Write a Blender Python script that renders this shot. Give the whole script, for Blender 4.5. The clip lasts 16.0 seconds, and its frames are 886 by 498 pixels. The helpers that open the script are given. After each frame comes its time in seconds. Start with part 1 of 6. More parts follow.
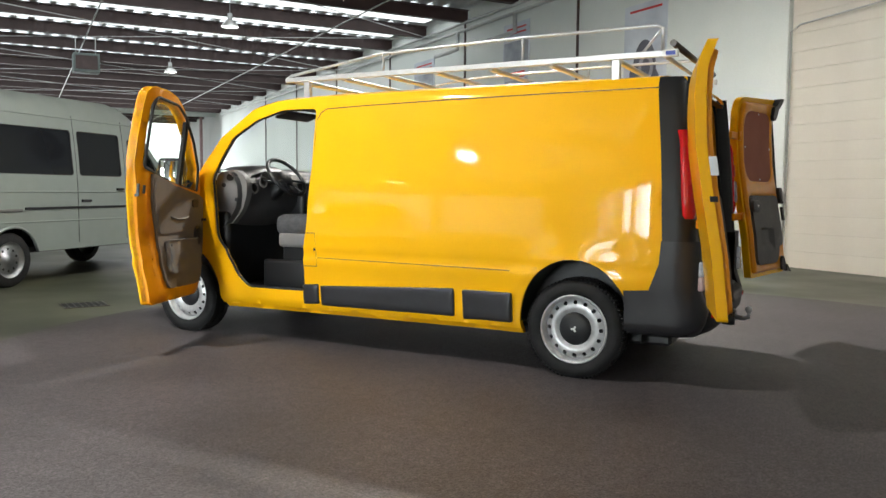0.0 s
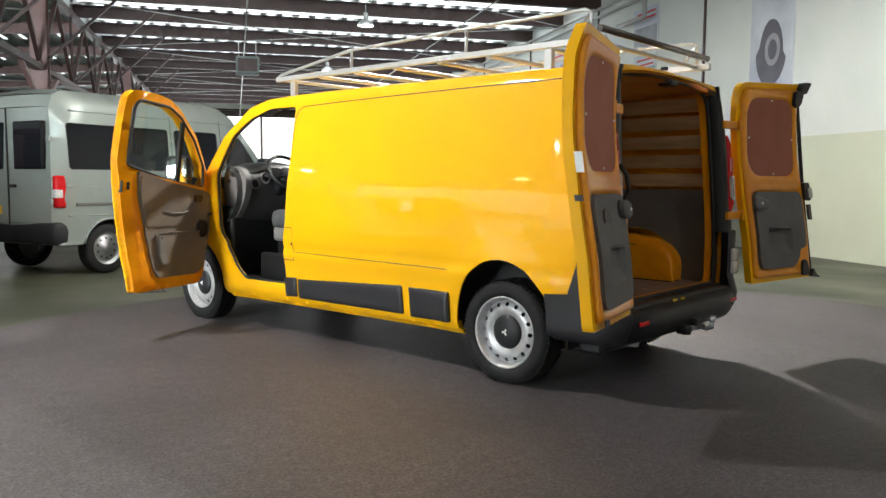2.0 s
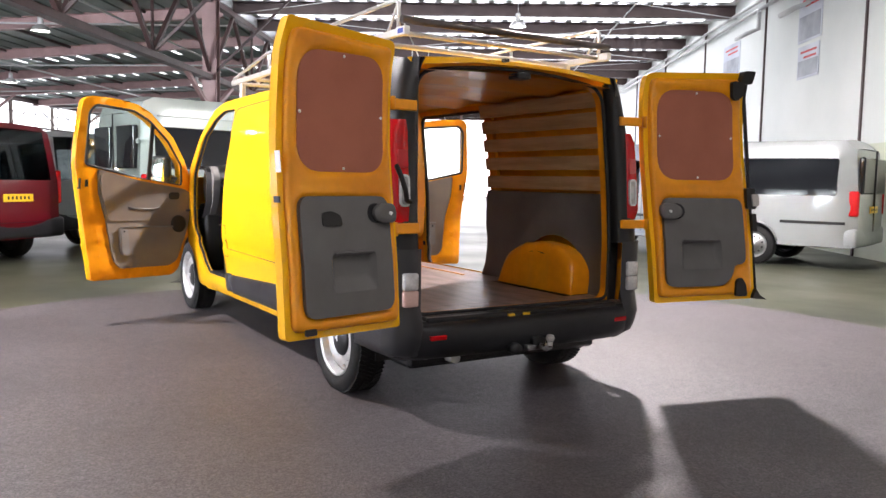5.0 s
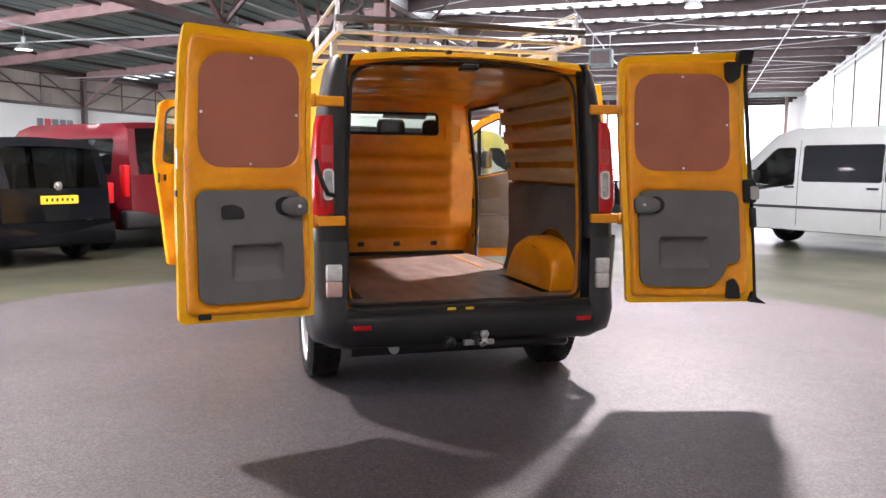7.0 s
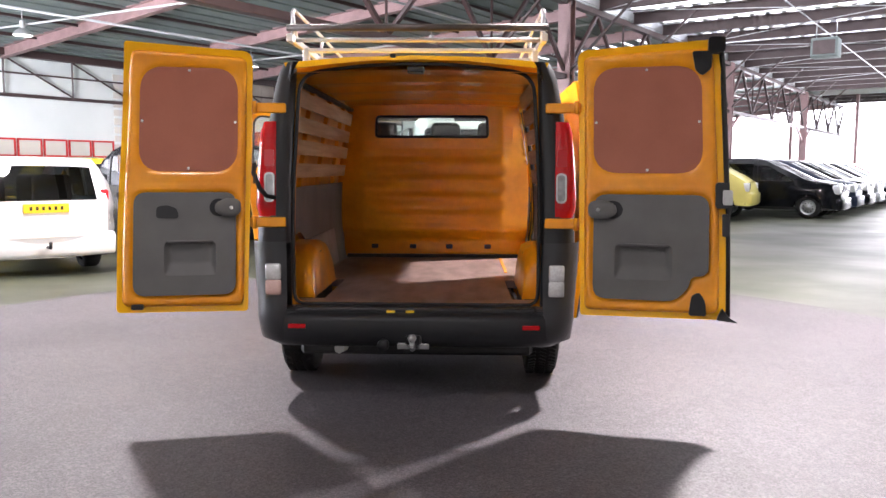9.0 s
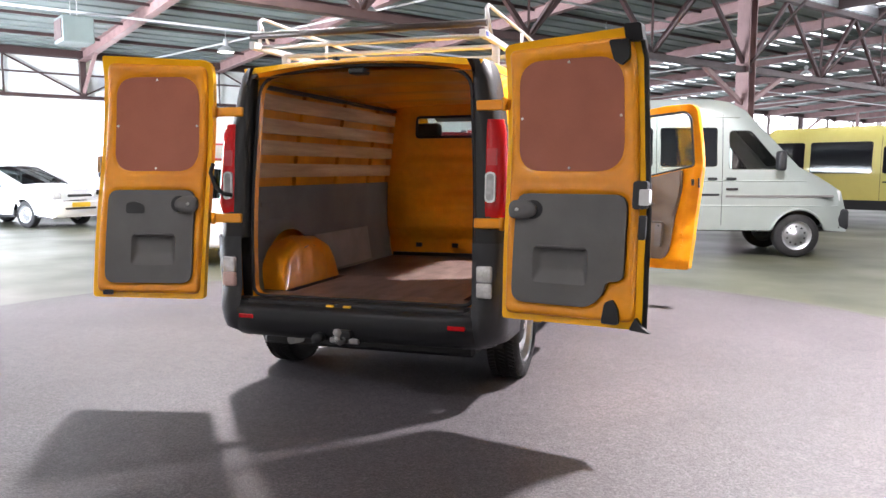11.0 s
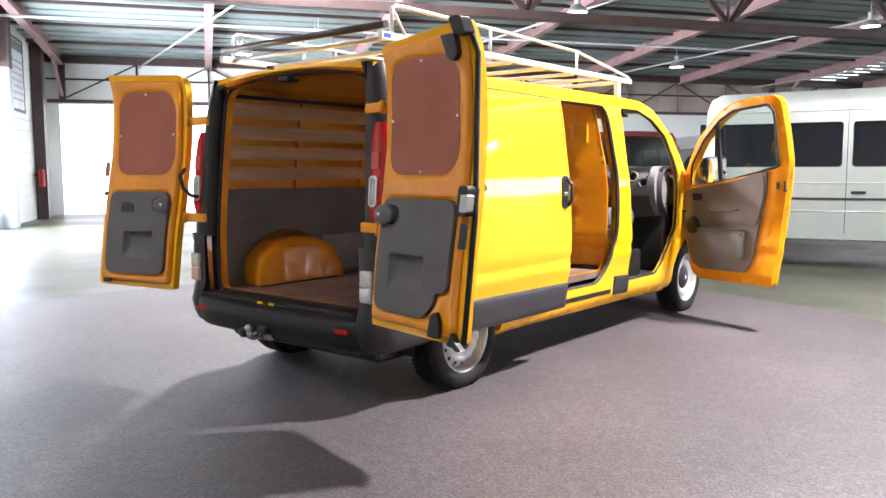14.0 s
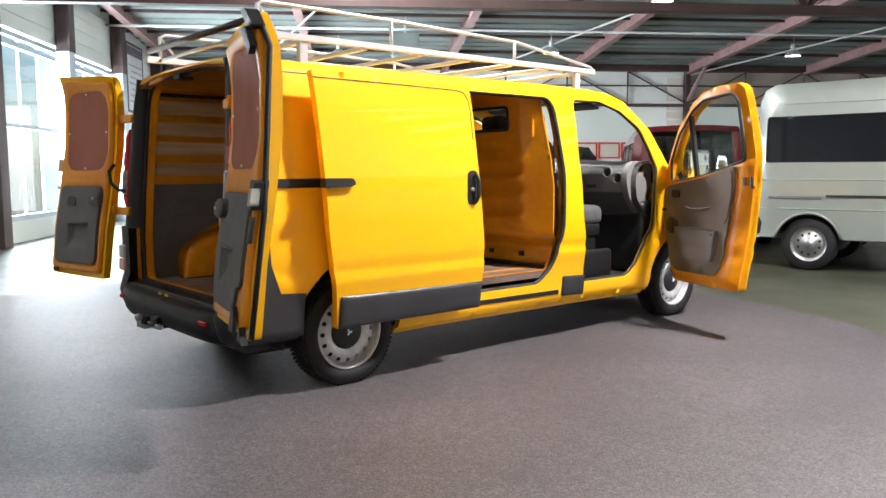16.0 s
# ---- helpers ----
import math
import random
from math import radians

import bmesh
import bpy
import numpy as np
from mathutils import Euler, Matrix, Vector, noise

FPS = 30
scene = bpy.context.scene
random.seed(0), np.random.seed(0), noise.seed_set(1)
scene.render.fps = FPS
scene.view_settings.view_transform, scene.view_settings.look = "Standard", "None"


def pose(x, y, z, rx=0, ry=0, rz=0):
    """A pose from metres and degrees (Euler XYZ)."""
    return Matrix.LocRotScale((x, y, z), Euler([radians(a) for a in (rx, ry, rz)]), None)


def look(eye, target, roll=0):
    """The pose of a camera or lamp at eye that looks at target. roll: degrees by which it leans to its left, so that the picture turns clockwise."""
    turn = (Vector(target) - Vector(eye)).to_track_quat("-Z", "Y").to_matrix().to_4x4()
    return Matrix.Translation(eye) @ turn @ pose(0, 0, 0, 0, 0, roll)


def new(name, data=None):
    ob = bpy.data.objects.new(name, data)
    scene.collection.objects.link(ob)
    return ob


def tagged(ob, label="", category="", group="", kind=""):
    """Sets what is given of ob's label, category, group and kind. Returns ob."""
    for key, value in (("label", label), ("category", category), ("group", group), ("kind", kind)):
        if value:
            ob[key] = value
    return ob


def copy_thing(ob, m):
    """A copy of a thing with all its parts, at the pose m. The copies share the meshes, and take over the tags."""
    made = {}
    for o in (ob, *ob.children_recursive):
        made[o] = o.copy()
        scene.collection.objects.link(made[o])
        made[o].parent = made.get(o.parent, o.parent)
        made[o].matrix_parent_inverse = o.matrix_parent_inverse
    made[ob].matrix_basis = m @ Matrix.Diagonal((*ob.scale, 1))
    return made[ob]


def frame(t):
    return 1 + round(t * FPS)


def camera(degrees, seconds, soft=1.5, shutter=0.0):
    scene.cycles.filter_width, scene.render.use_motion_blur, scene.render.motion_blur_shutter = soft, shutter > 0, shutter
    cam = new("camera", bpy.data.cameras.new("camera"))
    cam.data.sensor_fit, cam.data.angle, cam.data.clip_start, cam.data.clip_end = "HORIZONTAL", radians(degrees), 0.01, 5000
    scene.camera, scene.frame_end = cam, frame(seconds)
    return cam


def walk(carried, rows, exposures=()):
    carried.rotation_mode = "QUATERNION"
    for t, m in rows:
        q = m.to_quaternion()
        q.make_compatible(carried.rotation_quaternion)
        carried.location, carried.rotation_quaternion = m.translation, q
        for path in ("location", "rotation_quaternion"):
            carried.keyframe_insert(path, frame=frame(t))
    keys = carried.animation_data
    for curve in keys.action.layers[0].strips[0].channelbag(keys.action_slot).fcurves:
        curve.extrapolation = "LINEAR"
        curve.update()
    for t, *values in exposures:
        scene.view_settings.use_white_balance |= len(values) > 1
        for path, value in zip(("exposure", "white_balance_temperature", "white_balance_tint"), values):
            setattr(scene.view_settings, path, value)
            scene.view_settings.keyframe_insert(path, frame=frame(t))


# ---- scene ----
cam = camera(58.6, 16.0)
PATH = [
    (0, (-5.866, -1.649, 1.241), (-4.102, -0.718, 1.093), 0.5),
    (0.5, (-5.653, -2.008, 1.253), (-3.931, -1.002, 1.098), 0.6),
    (1, (-5.405, -2.344, 1.253), (-3.733, -1.259, 1.088), 0.2),
    (1.5, (-5.148, -2.67, 1.265), (-3.542, -1.49, 1.093), 0.3),
    (2, (-4.849, -2.97, 1.285), (-3.352, -1.654, 1.113), 0.4),
    (2.5, (-4.547, -3.24, 1.288), (-3.138, -1.83, 1.124), 0.1),
    (3, (-4.223, -3.502, 1.294), (-2.86, -2.048, 1.128), 0.4),
    (3.5, (-3.904, -3.758, 1.303), (-2.59, -2.26, 1.127), 0.7),
    (4, (-3.573, -3.992, 1.307), (-2.339, -2.428, 1.125), 0.5),
    (4.2, (-3.428, -4.086, 1.296), (-2.229, -2.495, 1.124), 1.0),
    (6.3, (-1.988, -4.848, 1.341), (-1.233, -3.008, 1.131), -0.1),
    (6.5, (-1.848, -4.923, 1.343), (-1.152, -3.06, 1.135), 0.4),
    (7, (-1.422, -5.077, 1.346), (-0.872, -3.165, 1.141), 0.5),
    (7.5, (-0.98, -5.188, 1.348), (-0.588, -3.237, 1.15), -0.3),
    (8, (-0.594, -5.242, 1.354), (-0.348, -3.267, 1.154), 0.2),
    (8.5, (-0.154, -5.292, 1.356), (-0.054, -3.304, 1.156), 0.2),
    (10.8, (1.75, -5.013, 1.345), (1.19, -3.104, 1.144), 0.2),
    (11, (1.914, -5.001, 1.342), (1.308, -3.105, 1.144), 0.0),
    (11.5, (2.267, -4.864, 1.346), (1.535, -3.014, 1.141), 0.4),
    (12, (2.611, -4.713, 1.352), (1.762, -2.914, 1.146), 0.1),
    (12.5, (2.936, -4.523, 1.34), (1.976, -2.78, 1.139), 0.1),
    (13, (3.254, -4.317, 1.36), (2.21, -2.625, 1.144), 0.1),
    (13.5, (3.534, -4.105, 1.353), (2.378, -2.487, 1.142), 0.2),
    (14, (3.855, -3.853, 1.357), (2.594, -2.313, 1.161), -0.2),
    (14.5, (4.143, -3.577, 1.354), (2.828, -2.083, 1.16), 0.0),
    (15, (4.407, -3.295, 1.348), (3.024, -1.864, 1.154), -0.1),
    (15.5, (4.685, -2.982, 1.334), (3.253, -1.601, 1.128), 0.2),
    (16, (4.937, -2.67, 1.331), (3.417, -1.385, 1.131), -0.3),
]
walk(cam, [(t, look(eye, target, roll)) for t, eye, target, roll in PATH],
     [(0.0, -0.52, 6500, 6), (2.0, -0.22, 6450, 6), (3.5, 0.12, 6400, 8), (4.2, 0.34, 6400, 13), (6.5, 0.74, 6400, 21), (8.5, 0.89, 6300, 21), (11.0, 0.90, 6200, 18), (13.0, 0.91, 6200, 18), (14.5, 0.74, 6200, 16), (16.0, 0.19, 6300, 11)])

# ---- world and light ----
HALL = pose(0, 0, 0, 0, 0, -34)          # the hall stands turned against the van


def hall(x, y, z=0.0):
    return HALL @ Vector((x, y, z))


world = bpy.data.worlds.new("sky")
scene.world = world
world.use_nodes = True
wn = world.node_tree
sky = wn.nodes.new("ShaderNodeTexSky")
sky.sky_type, sky.sun_disc = "NISHITA", False
sky.sun_elevation, sky.sun_rotation = radians(38), radians(150)
wn.links.new(sky.outputs[0], wn.nodes["Background"].inputs[0])
wn.nodes["Background"].inputs[1].default_value = 0.12


def area_lamp(name, m, sx, sy, watts, col=(1, 1, 1), shape="RECTANGLE"):
    d = bpy.data.lights.new(name, "AREA")
    d.shape, d.size, d.energy, d.color = shape, sx, watts, col
    if shape == "RECTANGLE":
        d.size_y = sy
    ob = new(name, d)
    ob.matrix_world = m
    return ob


# daylight through the glazed wall beside the van and through the open far end
WIN = [(-16.3, -12.8), (-12.5, -9.3)]
for a, b in WIN:
    area_lamp("window_light", HALL @ pose((a + b) / 2, -6.3, 2.2, 90, 0, 0), b - a + 0.1, 3.5, 2100, (0.93, 0.97, 1.0))
area_lamp("open_end_light", HALL @ pose(-2.0, 46.5, 2.4, -90, 0, 0), 22, 4.2, 1700, (0.97, 0.98, 1.0))
# high-bay lamps under the roof
# the last one is an unseen fill lamp, added to brighten the rear doors
BAYS = [(1.3, 17.7, 5.75), (1.3, 27.5, 5.75), (1.5, 4.2, 5.6), (-4.9, 0.55, 5.5), (-11.6, -1.0, 5.05), (-11.6, 7.3, 5.05),
        (-11.2, 15.3, 5.05), (-17.4, 6.25, 4.75), (-17.4, 13.7, 4.75), (-17.9, 0.1, 4.7), (-17.4, 24.4, 4.75), (-11.2, 27.0, 5.05), (1.6, -4.1, 5.6)]
for i, (x, y, z) in enumerate(BAYS):
    area_lamp("bay_light", HALL @ pose(x, y, z - 0.09), 0.42, 0.42, ({2: 1120, 3: 520, 12: 70}.get(i, 75)), (1.0, 0.95, 0.9), "DISK")


# ---- materials ----
def mat(name, col, rough=0.5, metal=0.0, var=0.12, scale=6.0, bump=0.0, bscale=80.0, coat=0.0, col2=None, emit=0.0, trans=0.0,
        rvar=0.08, stretch=(1, 1, 1), ior=1.45, spec=0.5):
    m = bpy.data.materials.new(name)
    m.use_nodes = True
    nt = m.node_tree
    b = nt.nodes["Principled BSDF"]
    b.inputs["Base Color"].default_value = (*col, 1)
    b.inputs["Roughness"].default_value, b.inputs["Metallic"].default_value = rough, metal
    b.inputs["IOR"].default_value, b.inputs["Specular IOR Level"].default_value = ior, spec
    b.inputs["Coat Weight"].default_value, b.inputs["Coat Roughness"].default_value = coat, 0.04
    if trans:
        b.inputs["Transmission Weight"].default_value = trans
    if emit:
        b.inputs["Emission Color"].default_value = (*col, 1)
        b.inputs["Emission Strength"].default_value = emit
    if trans or emit:
        return m
    tc = nt.nodes.new("ShaderNodeTexCoord")
    mp = nt.nodes.new("ShaderNodeMapping")
    mp.inputs["Scale"].default_value = stretch
    nt.links.new(tc.outputs["Object"], mp.inputs[0])
    n1 = nt.nodes.new("ShaderNodeTexNoise")
    n1.inputs["Scale"].default_value, n1.inputs["Detail"].default_value = scale, 6
    nt.links.new(mp.outputs[0], n1.inputs["Vector"])
    n2 = nt.nodes.new("ShaderNodeTexNoise")
    n2.inputs["Scale"].default_value, n2.inputs["Detail"].default_value = bscale, 3
    nt.links.new(mp.outputs[0], n2.inputs["Vector"])
    mix = nt.nodes.new("ShaderNodeMix")
    mix.data_type = "RGBA"
    c2 = col2 or tuple(c * (1 - var) for c in col)
    mix.inputs["A"].default_value, mix.inputs["B"].default_value = (*col, 1), (*c2, 1)
    ramp = nt.nodes.new("ShaderNodeMapRange")
    ramp.inputs["From Min"].default_value, ramp.inputs["From Max"].default_value = 0.35, 0.65
    nt.links.new(n1.outputs["Fac"], ramp.inputs["Value"])
    nt.links.new(ramp.outputs[0], mix.inputs["Factor"])
    last = mix.outputs["Result"]
    if var:
        fine = nt.nodes.new("ShaderNodeMix")
        fine.data_type, fine.blend_type = "RGBA", "MULTIPLY"
        fine.inputs["Factor"].default_value = 1.0
        r2 = nt.nodes.new("ShaderNodeMapRange")
        r2.inputs["From Min"].default_value, r2.inputs["From Max"].default_value = 0.3, 0.7
        r2.inputs["To Min"].default_value, r2.inputs["To Max"].default_value = 1 - var * 0.6, 1 + var * 0.3
        nt.links.new(n2.outputs["Fac"], r2.inputs["Value"])
        nt.links.new(last, fine.inputs["A"])
        nt.links.new(r2.outputs[0], fine.inputs["B"])
        last = fine.outputs["Result"]
    nt.links.new(last, b.inputs["Base Color"])
    rr = nt.nodes.new("ShaderNodeMapRange")
    rr.inputs["To Min"].default_value, rr.inputs["To Max"].default_value = max(0.01, rough - rvar), min(1, rough + rvar)
    nt.links.new(n1.outputs["Fac"], rr.inputs["Value"])
    nt.links.new(rr.outputs[0], b.inputs["Roughness"])
    if bump:
        bp = nt.nodes.new("ShaderNodeBump")
        bp.inputs["Strength"].default_value, bp.inputs["Distance"].default_value = bump, 0.02
        nt.links.new(n2.outputs["Fac"], bp.inputs["Height"])
        nt.links.new(bp.outputs[0], b.inputs["Normal"])
    return m


def glass(name, col):
    """A thin pane: lets light straight through and mirrors at grazing angles."""
    m = bpy.data.materials.new(name)
    m.use_nodes = True
    nt = m.node_tree
    nt.nodes.remove(nt.nodes["Principled BSDF"])
    a, b = nt.nodes.new("ShaderNodeBsdfTransparent"), nt.nodes.new("ShaderNodeBsdfGlossy")
    a.inputs["Color"].default_value = (*col, 1)
    b.inputs["Roughness"].default_value = 0.02
    f, mx = nt.nodes.new("ShaderNodeLayerWeight"), nt.nodes.new("ShaderNodeMixShader")
    f.inputs["Blend"].default_value = 0.5
    pw, ad = nt.nodes.new("ShaderNodeMath"), nt.nodes.new("ShaderNodeMath")
    pw.operation, ad.operation = "POWER", "MULTIPLY_ADD"
    pw.inputs[1].default_value, ad.inputs[1].default_value, ad.inputs[2].default_value = 4.5, 0.6, 0.05
    nt.links.new(f.outputs["Facing"], pw.inputs[0])
    nt.links.new(pw.outputs[0], ad.inputs[0])
    nt.links.new(ad.outputs[0], mx.inputs[0])
    nt.links.new(a.outputs[0], mx.inputs[1])
    nt.links.new(b.outputs[0], mx.inputs[2])
    nt.links.new(mx.outputs[0], nt.nodes["Material Output"].inputs["Surface"])
    return m


def carpet(name):
    """Short needle felt: dark, flecked with paler fibres, faintly worn in patches."""
    m = bpy.data.materials.new(name)
    m.use_nodes = True
    nt = m.node_tree
    p = nt.nodes["Principled BSDF"]
    tc = nt.nodes.new("ShaderNodeTexCoord")
    layers = []
    for scale, detail, lo, hi, a, b in ((0.9, 5, 0.35, 0.65, 0.76, 1.12), (11.0, 5, 0.3, 0.7, 0.80, 1.14), (48.0, 4, 0.34, 0.66, 0.74, 1.3), (120.0, 3, 0.36, 0.66, 0.45, 1.85)):
        n, r = nt.nodes.new("ShaderNodeTexNoise"), nt.nodes.new("ShaderNodeMapRange")
        n.inputs["Scale"].default_value, n.inputs["Detail"].default_value = scale, detail
        nt.links.new(tc.outputs["Object"], n.inputs["Vector"])
        for key, v in (("From Min", lo), ("From Max", hi), ("To Min", a), ("To Max", b)):
            r.inputs[key].default_value = v
        nt.links.new(n.outputs["Fac"], r.inputs["Value"])
        layers.append((n, r))
    k = layers[0][1].outputs[0]
    for n, r in layers[1:]:
        mul = nt.nodes.new("ShaderNodeMath")
        mul.operation = "MULTIPLY"
        nt.links.new(k, mul.inputs[0])
        nt.links.new(r.outputs[0], mul.inputs[1])
        k = mul.outputs[0]
    c = nt.nodes.new("ShaderNodeMix")
    c.data_type, c.blend_type = "RGBA", "MULTIPLY"
    c.inputs["Factor"].default_value, c.inputs["A"].default_value = 1.0, (0.056, 0.0485, 0.053, 1)
    nt.links.new(k, c.inputs["B"])
    nt.links.new(c.outputs["Result"], p.inputs["Base Color"])
    p.inputs["Roughness"].default_value, p.inputs["Specular IOR Level"].default_value = 0.57, 0.6
    bp = nt.nodes.new("ShaderNodeBump")
    bp.inputs["Strength"].default_value, bp.inputs["Distance"].default_value = 0.35, 0.01
    nt.links.new(layers[3][0].outputs["Fac"], bp.inputs["Height"])
    nt.links.new(bp.outputs[0], p.inputs["Normal"])
    return m


YELLOW = mat("yellow paint", (0.86, 0.435, 0.003), 0.5, var=0.03, scale=2, coat=0.6, rvar=0.03, spec=0.12)
# the same yellow, made darker and more orange for inner faces in shade
YELLOW_IN = mat("shaded inner yellow paint", (0.80, 0.315, 0.004), 0.32, col2=(0.66, 0.225, 0.003), var=0.12, scale=2.5, coat=0.4, bscale=18, spec=0.3)
BLACKPL = mat("dark grey plastic", (0.015, 0.0155, 0.018), 0.48, var=0.15, bump=0.1, bscale=500, spec=0.35)
CLAD = mat("grey side plastic", (0.030, 0.030, 0.034), 0.38, col2=(0.023, 0.023, 0.026), var=0.25, scale=5, bump=0.1, bscale=500, spec=0.5)
BLACK = mat("black plastic", (0.009, 0.0095, 0.011), 0.42, var=0.2, bump=0.08, bscale=300)
RUBBER = mat("black rubber", (0.016, 0.016, 0.016), 0.7, var=0.25, bump=0.1, bscale=150)
TYRE = mat("tyre rubber", (0.012, 0.012, 0.013), 0.7, var=0.3, scale=12, bump=0.25, bscale=140, spec=0.35)
STEEL = mat("silver wheel paint", (0.52, 0.525, 0.535), 0.34, 0.5, var=0.2, scale=20)
CHROME = mat("brushed aluminium", (0.50, 0.50, 0.50), 0.28, 0.9, var=0.1, scale=10)
RACKW = mat("pale anodised aluminium", (0.60, 0.60, 0.60), 0.36, 0.65, var=0.08, scale=8)
GREYTRIM = mat("grey door trim", (0.115, 0.112, 0.112), 0.62, var=0.12, bump=0.15, bscale=260)
GREYBOARD = mat("grey lining board", (0.13, 0.125, 0.122), 0.7, var=0.2, scale=3, bump=0.1, bscale=120)
BOARD = mat("red-brown hardboard", (0.33, 0.105, 0.062), 0.65, var=0.1, scale=5, bump=0.05, bscale=200)
BEIGE = mat("beige grey door lining", (0.175, 0.146, 0.122), 0.68, var=0.12, bump=0.15, bscale=240)
DASH = mat("grey dashboard plastic", (0.065, 0.065, 0.068), 0.6, var=0.12, bump=0.1, bscale=300)
DASHL = mat("light grey dashboard plastic", (0.165, 0.158, 0.154), 0.58, var=0.1, bump=0.1, bscale=300)
FABRIC = mat("grey seat cloth", (0.075, 0.075, 0.08), 0.9, var=0.25, scale=30, bump=0.3, bscale=400)
WOODF = mat("worn plywood floor", (0.20, 0.138, 0.12), 0.42, var=0.3, col2=(0.10, 0.068, 0.058), scale=3, bump=0.1, bscale=60, stretch=(3, 1, 1))
ROLLER = mat("dark steel tube", (0.10, 0.085, 0.08), 0.34, 0.7, var=0.15, scale=12)
SLATW = mat("raw pine slat", (0.52, 0.35, 0.19), 0.6, col2=(0.38, 0.23, 0.11), var=0.15, scale=7, bump=0.12, bscale=45, stretch=(1, 0.18, 3))
GLASS = glass("clear glass", (0.92, 0.96, 0.94))
TINT = glass("tinted glass", (0.16, 0.18, 0.18))
TINTL = glass("lightly tinted glass", (0.55, 0.6, 0.58))
DARKTINT = mat("black privacy glass", (0.008, 0.009, 0.011), 0.05, var=0.0, rvar=0.01, spec=0.25)
RED = mat("red lamp lens", (0.46, 0.009, 0.012), 0.2, var=0.05, coat=0.5, spec=0.2)
DARKRED = mat("dark red lamp lens", (0.42, 0.006, 0.01), 0.3, var=0.05, coat=0.6)
LENS = mat("clear lamp lens", (0.66, 0.67, 0.68), 0.12, 0.2, var=0.2, scale=30, coat=0.5)
AMBER = mat("pink indicator lens", (0.62, 0.42, 0.38), 0.2, var=0.1, coat=0.4)
WHITE = mat("white plastic", (0.75, 0.75, 0.74), 0.4, var=0.05)
CARPET = carpet("dark turntable carpet")
CONCRETE = mat("sealed concrete", (0.066, 0.069, 0.046), 0.42, col2=(0.036, 0.039, 0.028), var=0.2, scale=0.55, bump=0.03, bscale=30, rvar=0.2, spec=0.32)
WALLW = mat("white wall paint", (0.70, 0.73, 0.71), 0.6, col2=(0.62, 0.66, 0.64), var=0.05, scale=0.5, bump=0.03, bscale=40)
WALLG = mat("pale green wall paint", (0.58, 0.62, 0.50), 0.55, col2=(0.52, 0.56, 0.45), var=0.05, scale=0.6)
WALLC = mat("cream wall panels", (0.66, 0.62, 0.55), 0.55, col2=(0.58, 0.54, 0.48), var=0.06, scale=0.7)
DECK = mat("galvanised roof sheet", (0.78, 0.80, 0.82), 0.34, 0.5, var=0.2, scale=0.8, bscale=9, rvar=0.1)
CEIL = mat("grey green ceiling board", (0.20, 0.245, 0.235), 0.6, col2=(0.15, 0.185, 0.18), var=0.08, scale=0.8)
BEAM = mat("brown steel paint", (0.055, 0.031, 0.030), 0.5, var=0.25, scale=3)
RAFTER = mat("pink brown steel paint", (0.30, 0.19, 0.185), 0.5, var=0.2, scale=3)
FRAME = mat("dark window steel", (0.10, 0.07, 0.07), 0.5, var=0.2)
PIPE = mat("grey service pipe", (0.45, 0.46, 0.46), 0.45, var=0.1)
PLATE = mat("yellow number plate", (0.75, 0.48, 0.02), 0.4, var=0.05)
BLUE = mat("blue plastic", (0.03, 0.06, 0.35), 0.4, var=0.1)
SILVER = mat("silver green car paint", (0.235, 0.265, 0.255), 0.4, 0.35, var=0.03, coat=0.7, spec=0.3)
SILVER2 = mat("silver car paint", (0.27, 0.29, 0.295), 0.4, 0.35, var=0.03, coat=0.7, spec=0.3)
CARBLACK = mat("black car paint", (0.003, 0.0035, 0.005), 0.18, var=0.03, coat=0.08, spec=0.12)
CARRED = mat("dark red car paint", (0.095, 0.004, 0.009), 0.35, var=0.04, coat=0.7, spec=0.2)
CARWHITE = mat("white car paint", (0.60, 0.61, 0.62), 0.25, var=0.02, coat=0.7)
CARYEL = mat("pale yellow bus paint", (0.52, 0.46, 0.13), 0.4, var=0.04, coat=0.5, spec=0.3)
CARBLUE = mat("dark blue car paint", (0.012, 0.018, 0.035), 0.45, var=0.03, coat=0.15, spec=0.1)
LAMPGLOW = mat("lamp glass", (1.0, 0.97, 0.9), emit=9.0)
DAYSHEET = mat("glowing daylight sheet", (0.95, 0.98, 1.0), emit=1.9)
CARRIM = mat("grey rim metal", (0.3, 0.31, 0.32), 0.38, 0.85, var=0.15, scale=20)
SKYL = mat("roof light sheet", (0.95, 0.98, 1.0), emit=2.5)
DAY = mat("daylight beyond", (1.0, 1.0, 1.0), emit=8.0)
DAYN = mat("daylight beyond the open end", (1.0, 1.0, 1.0), emit=2.6)
WINBLUE = mat("pale blue window steel", (0.42, 0.50, 0.58), 0.45, var=0.1)
PAPER = mat("white printed sheet", (0.66, 0.68, 0.70), 0.45, col2=(0.52, 0.54, 0.57), var=0.08, scale=2.5)
POSTER = mat("poster paper", (0.62, 0.66, 0.72), 0.4, col2=(0.40, 0.44, 0.52), var=0.05, scale=0.9)
POSTER2 = mat("grey printed picture", (0.40, 0.43, 0.48), 0.4, col2=(0.22, 0.24, 0.28), var=0.1, scale=1.6)
POSTERD = mat("poster dark print", (0.12, 0.12, 0.15), 0.4, var=0.2, scale=4)
POSTERM = mat("poster grey print", (0.35, 0.36, 0.40), 0.4, var=0.2, scale=4)
REDP = mat("red print", (0.55, 0.03, 0.03), 0.45, var=0.05)


# ---- mesh tools ----
from mathutils.geometry import delaunay_2d_cdt


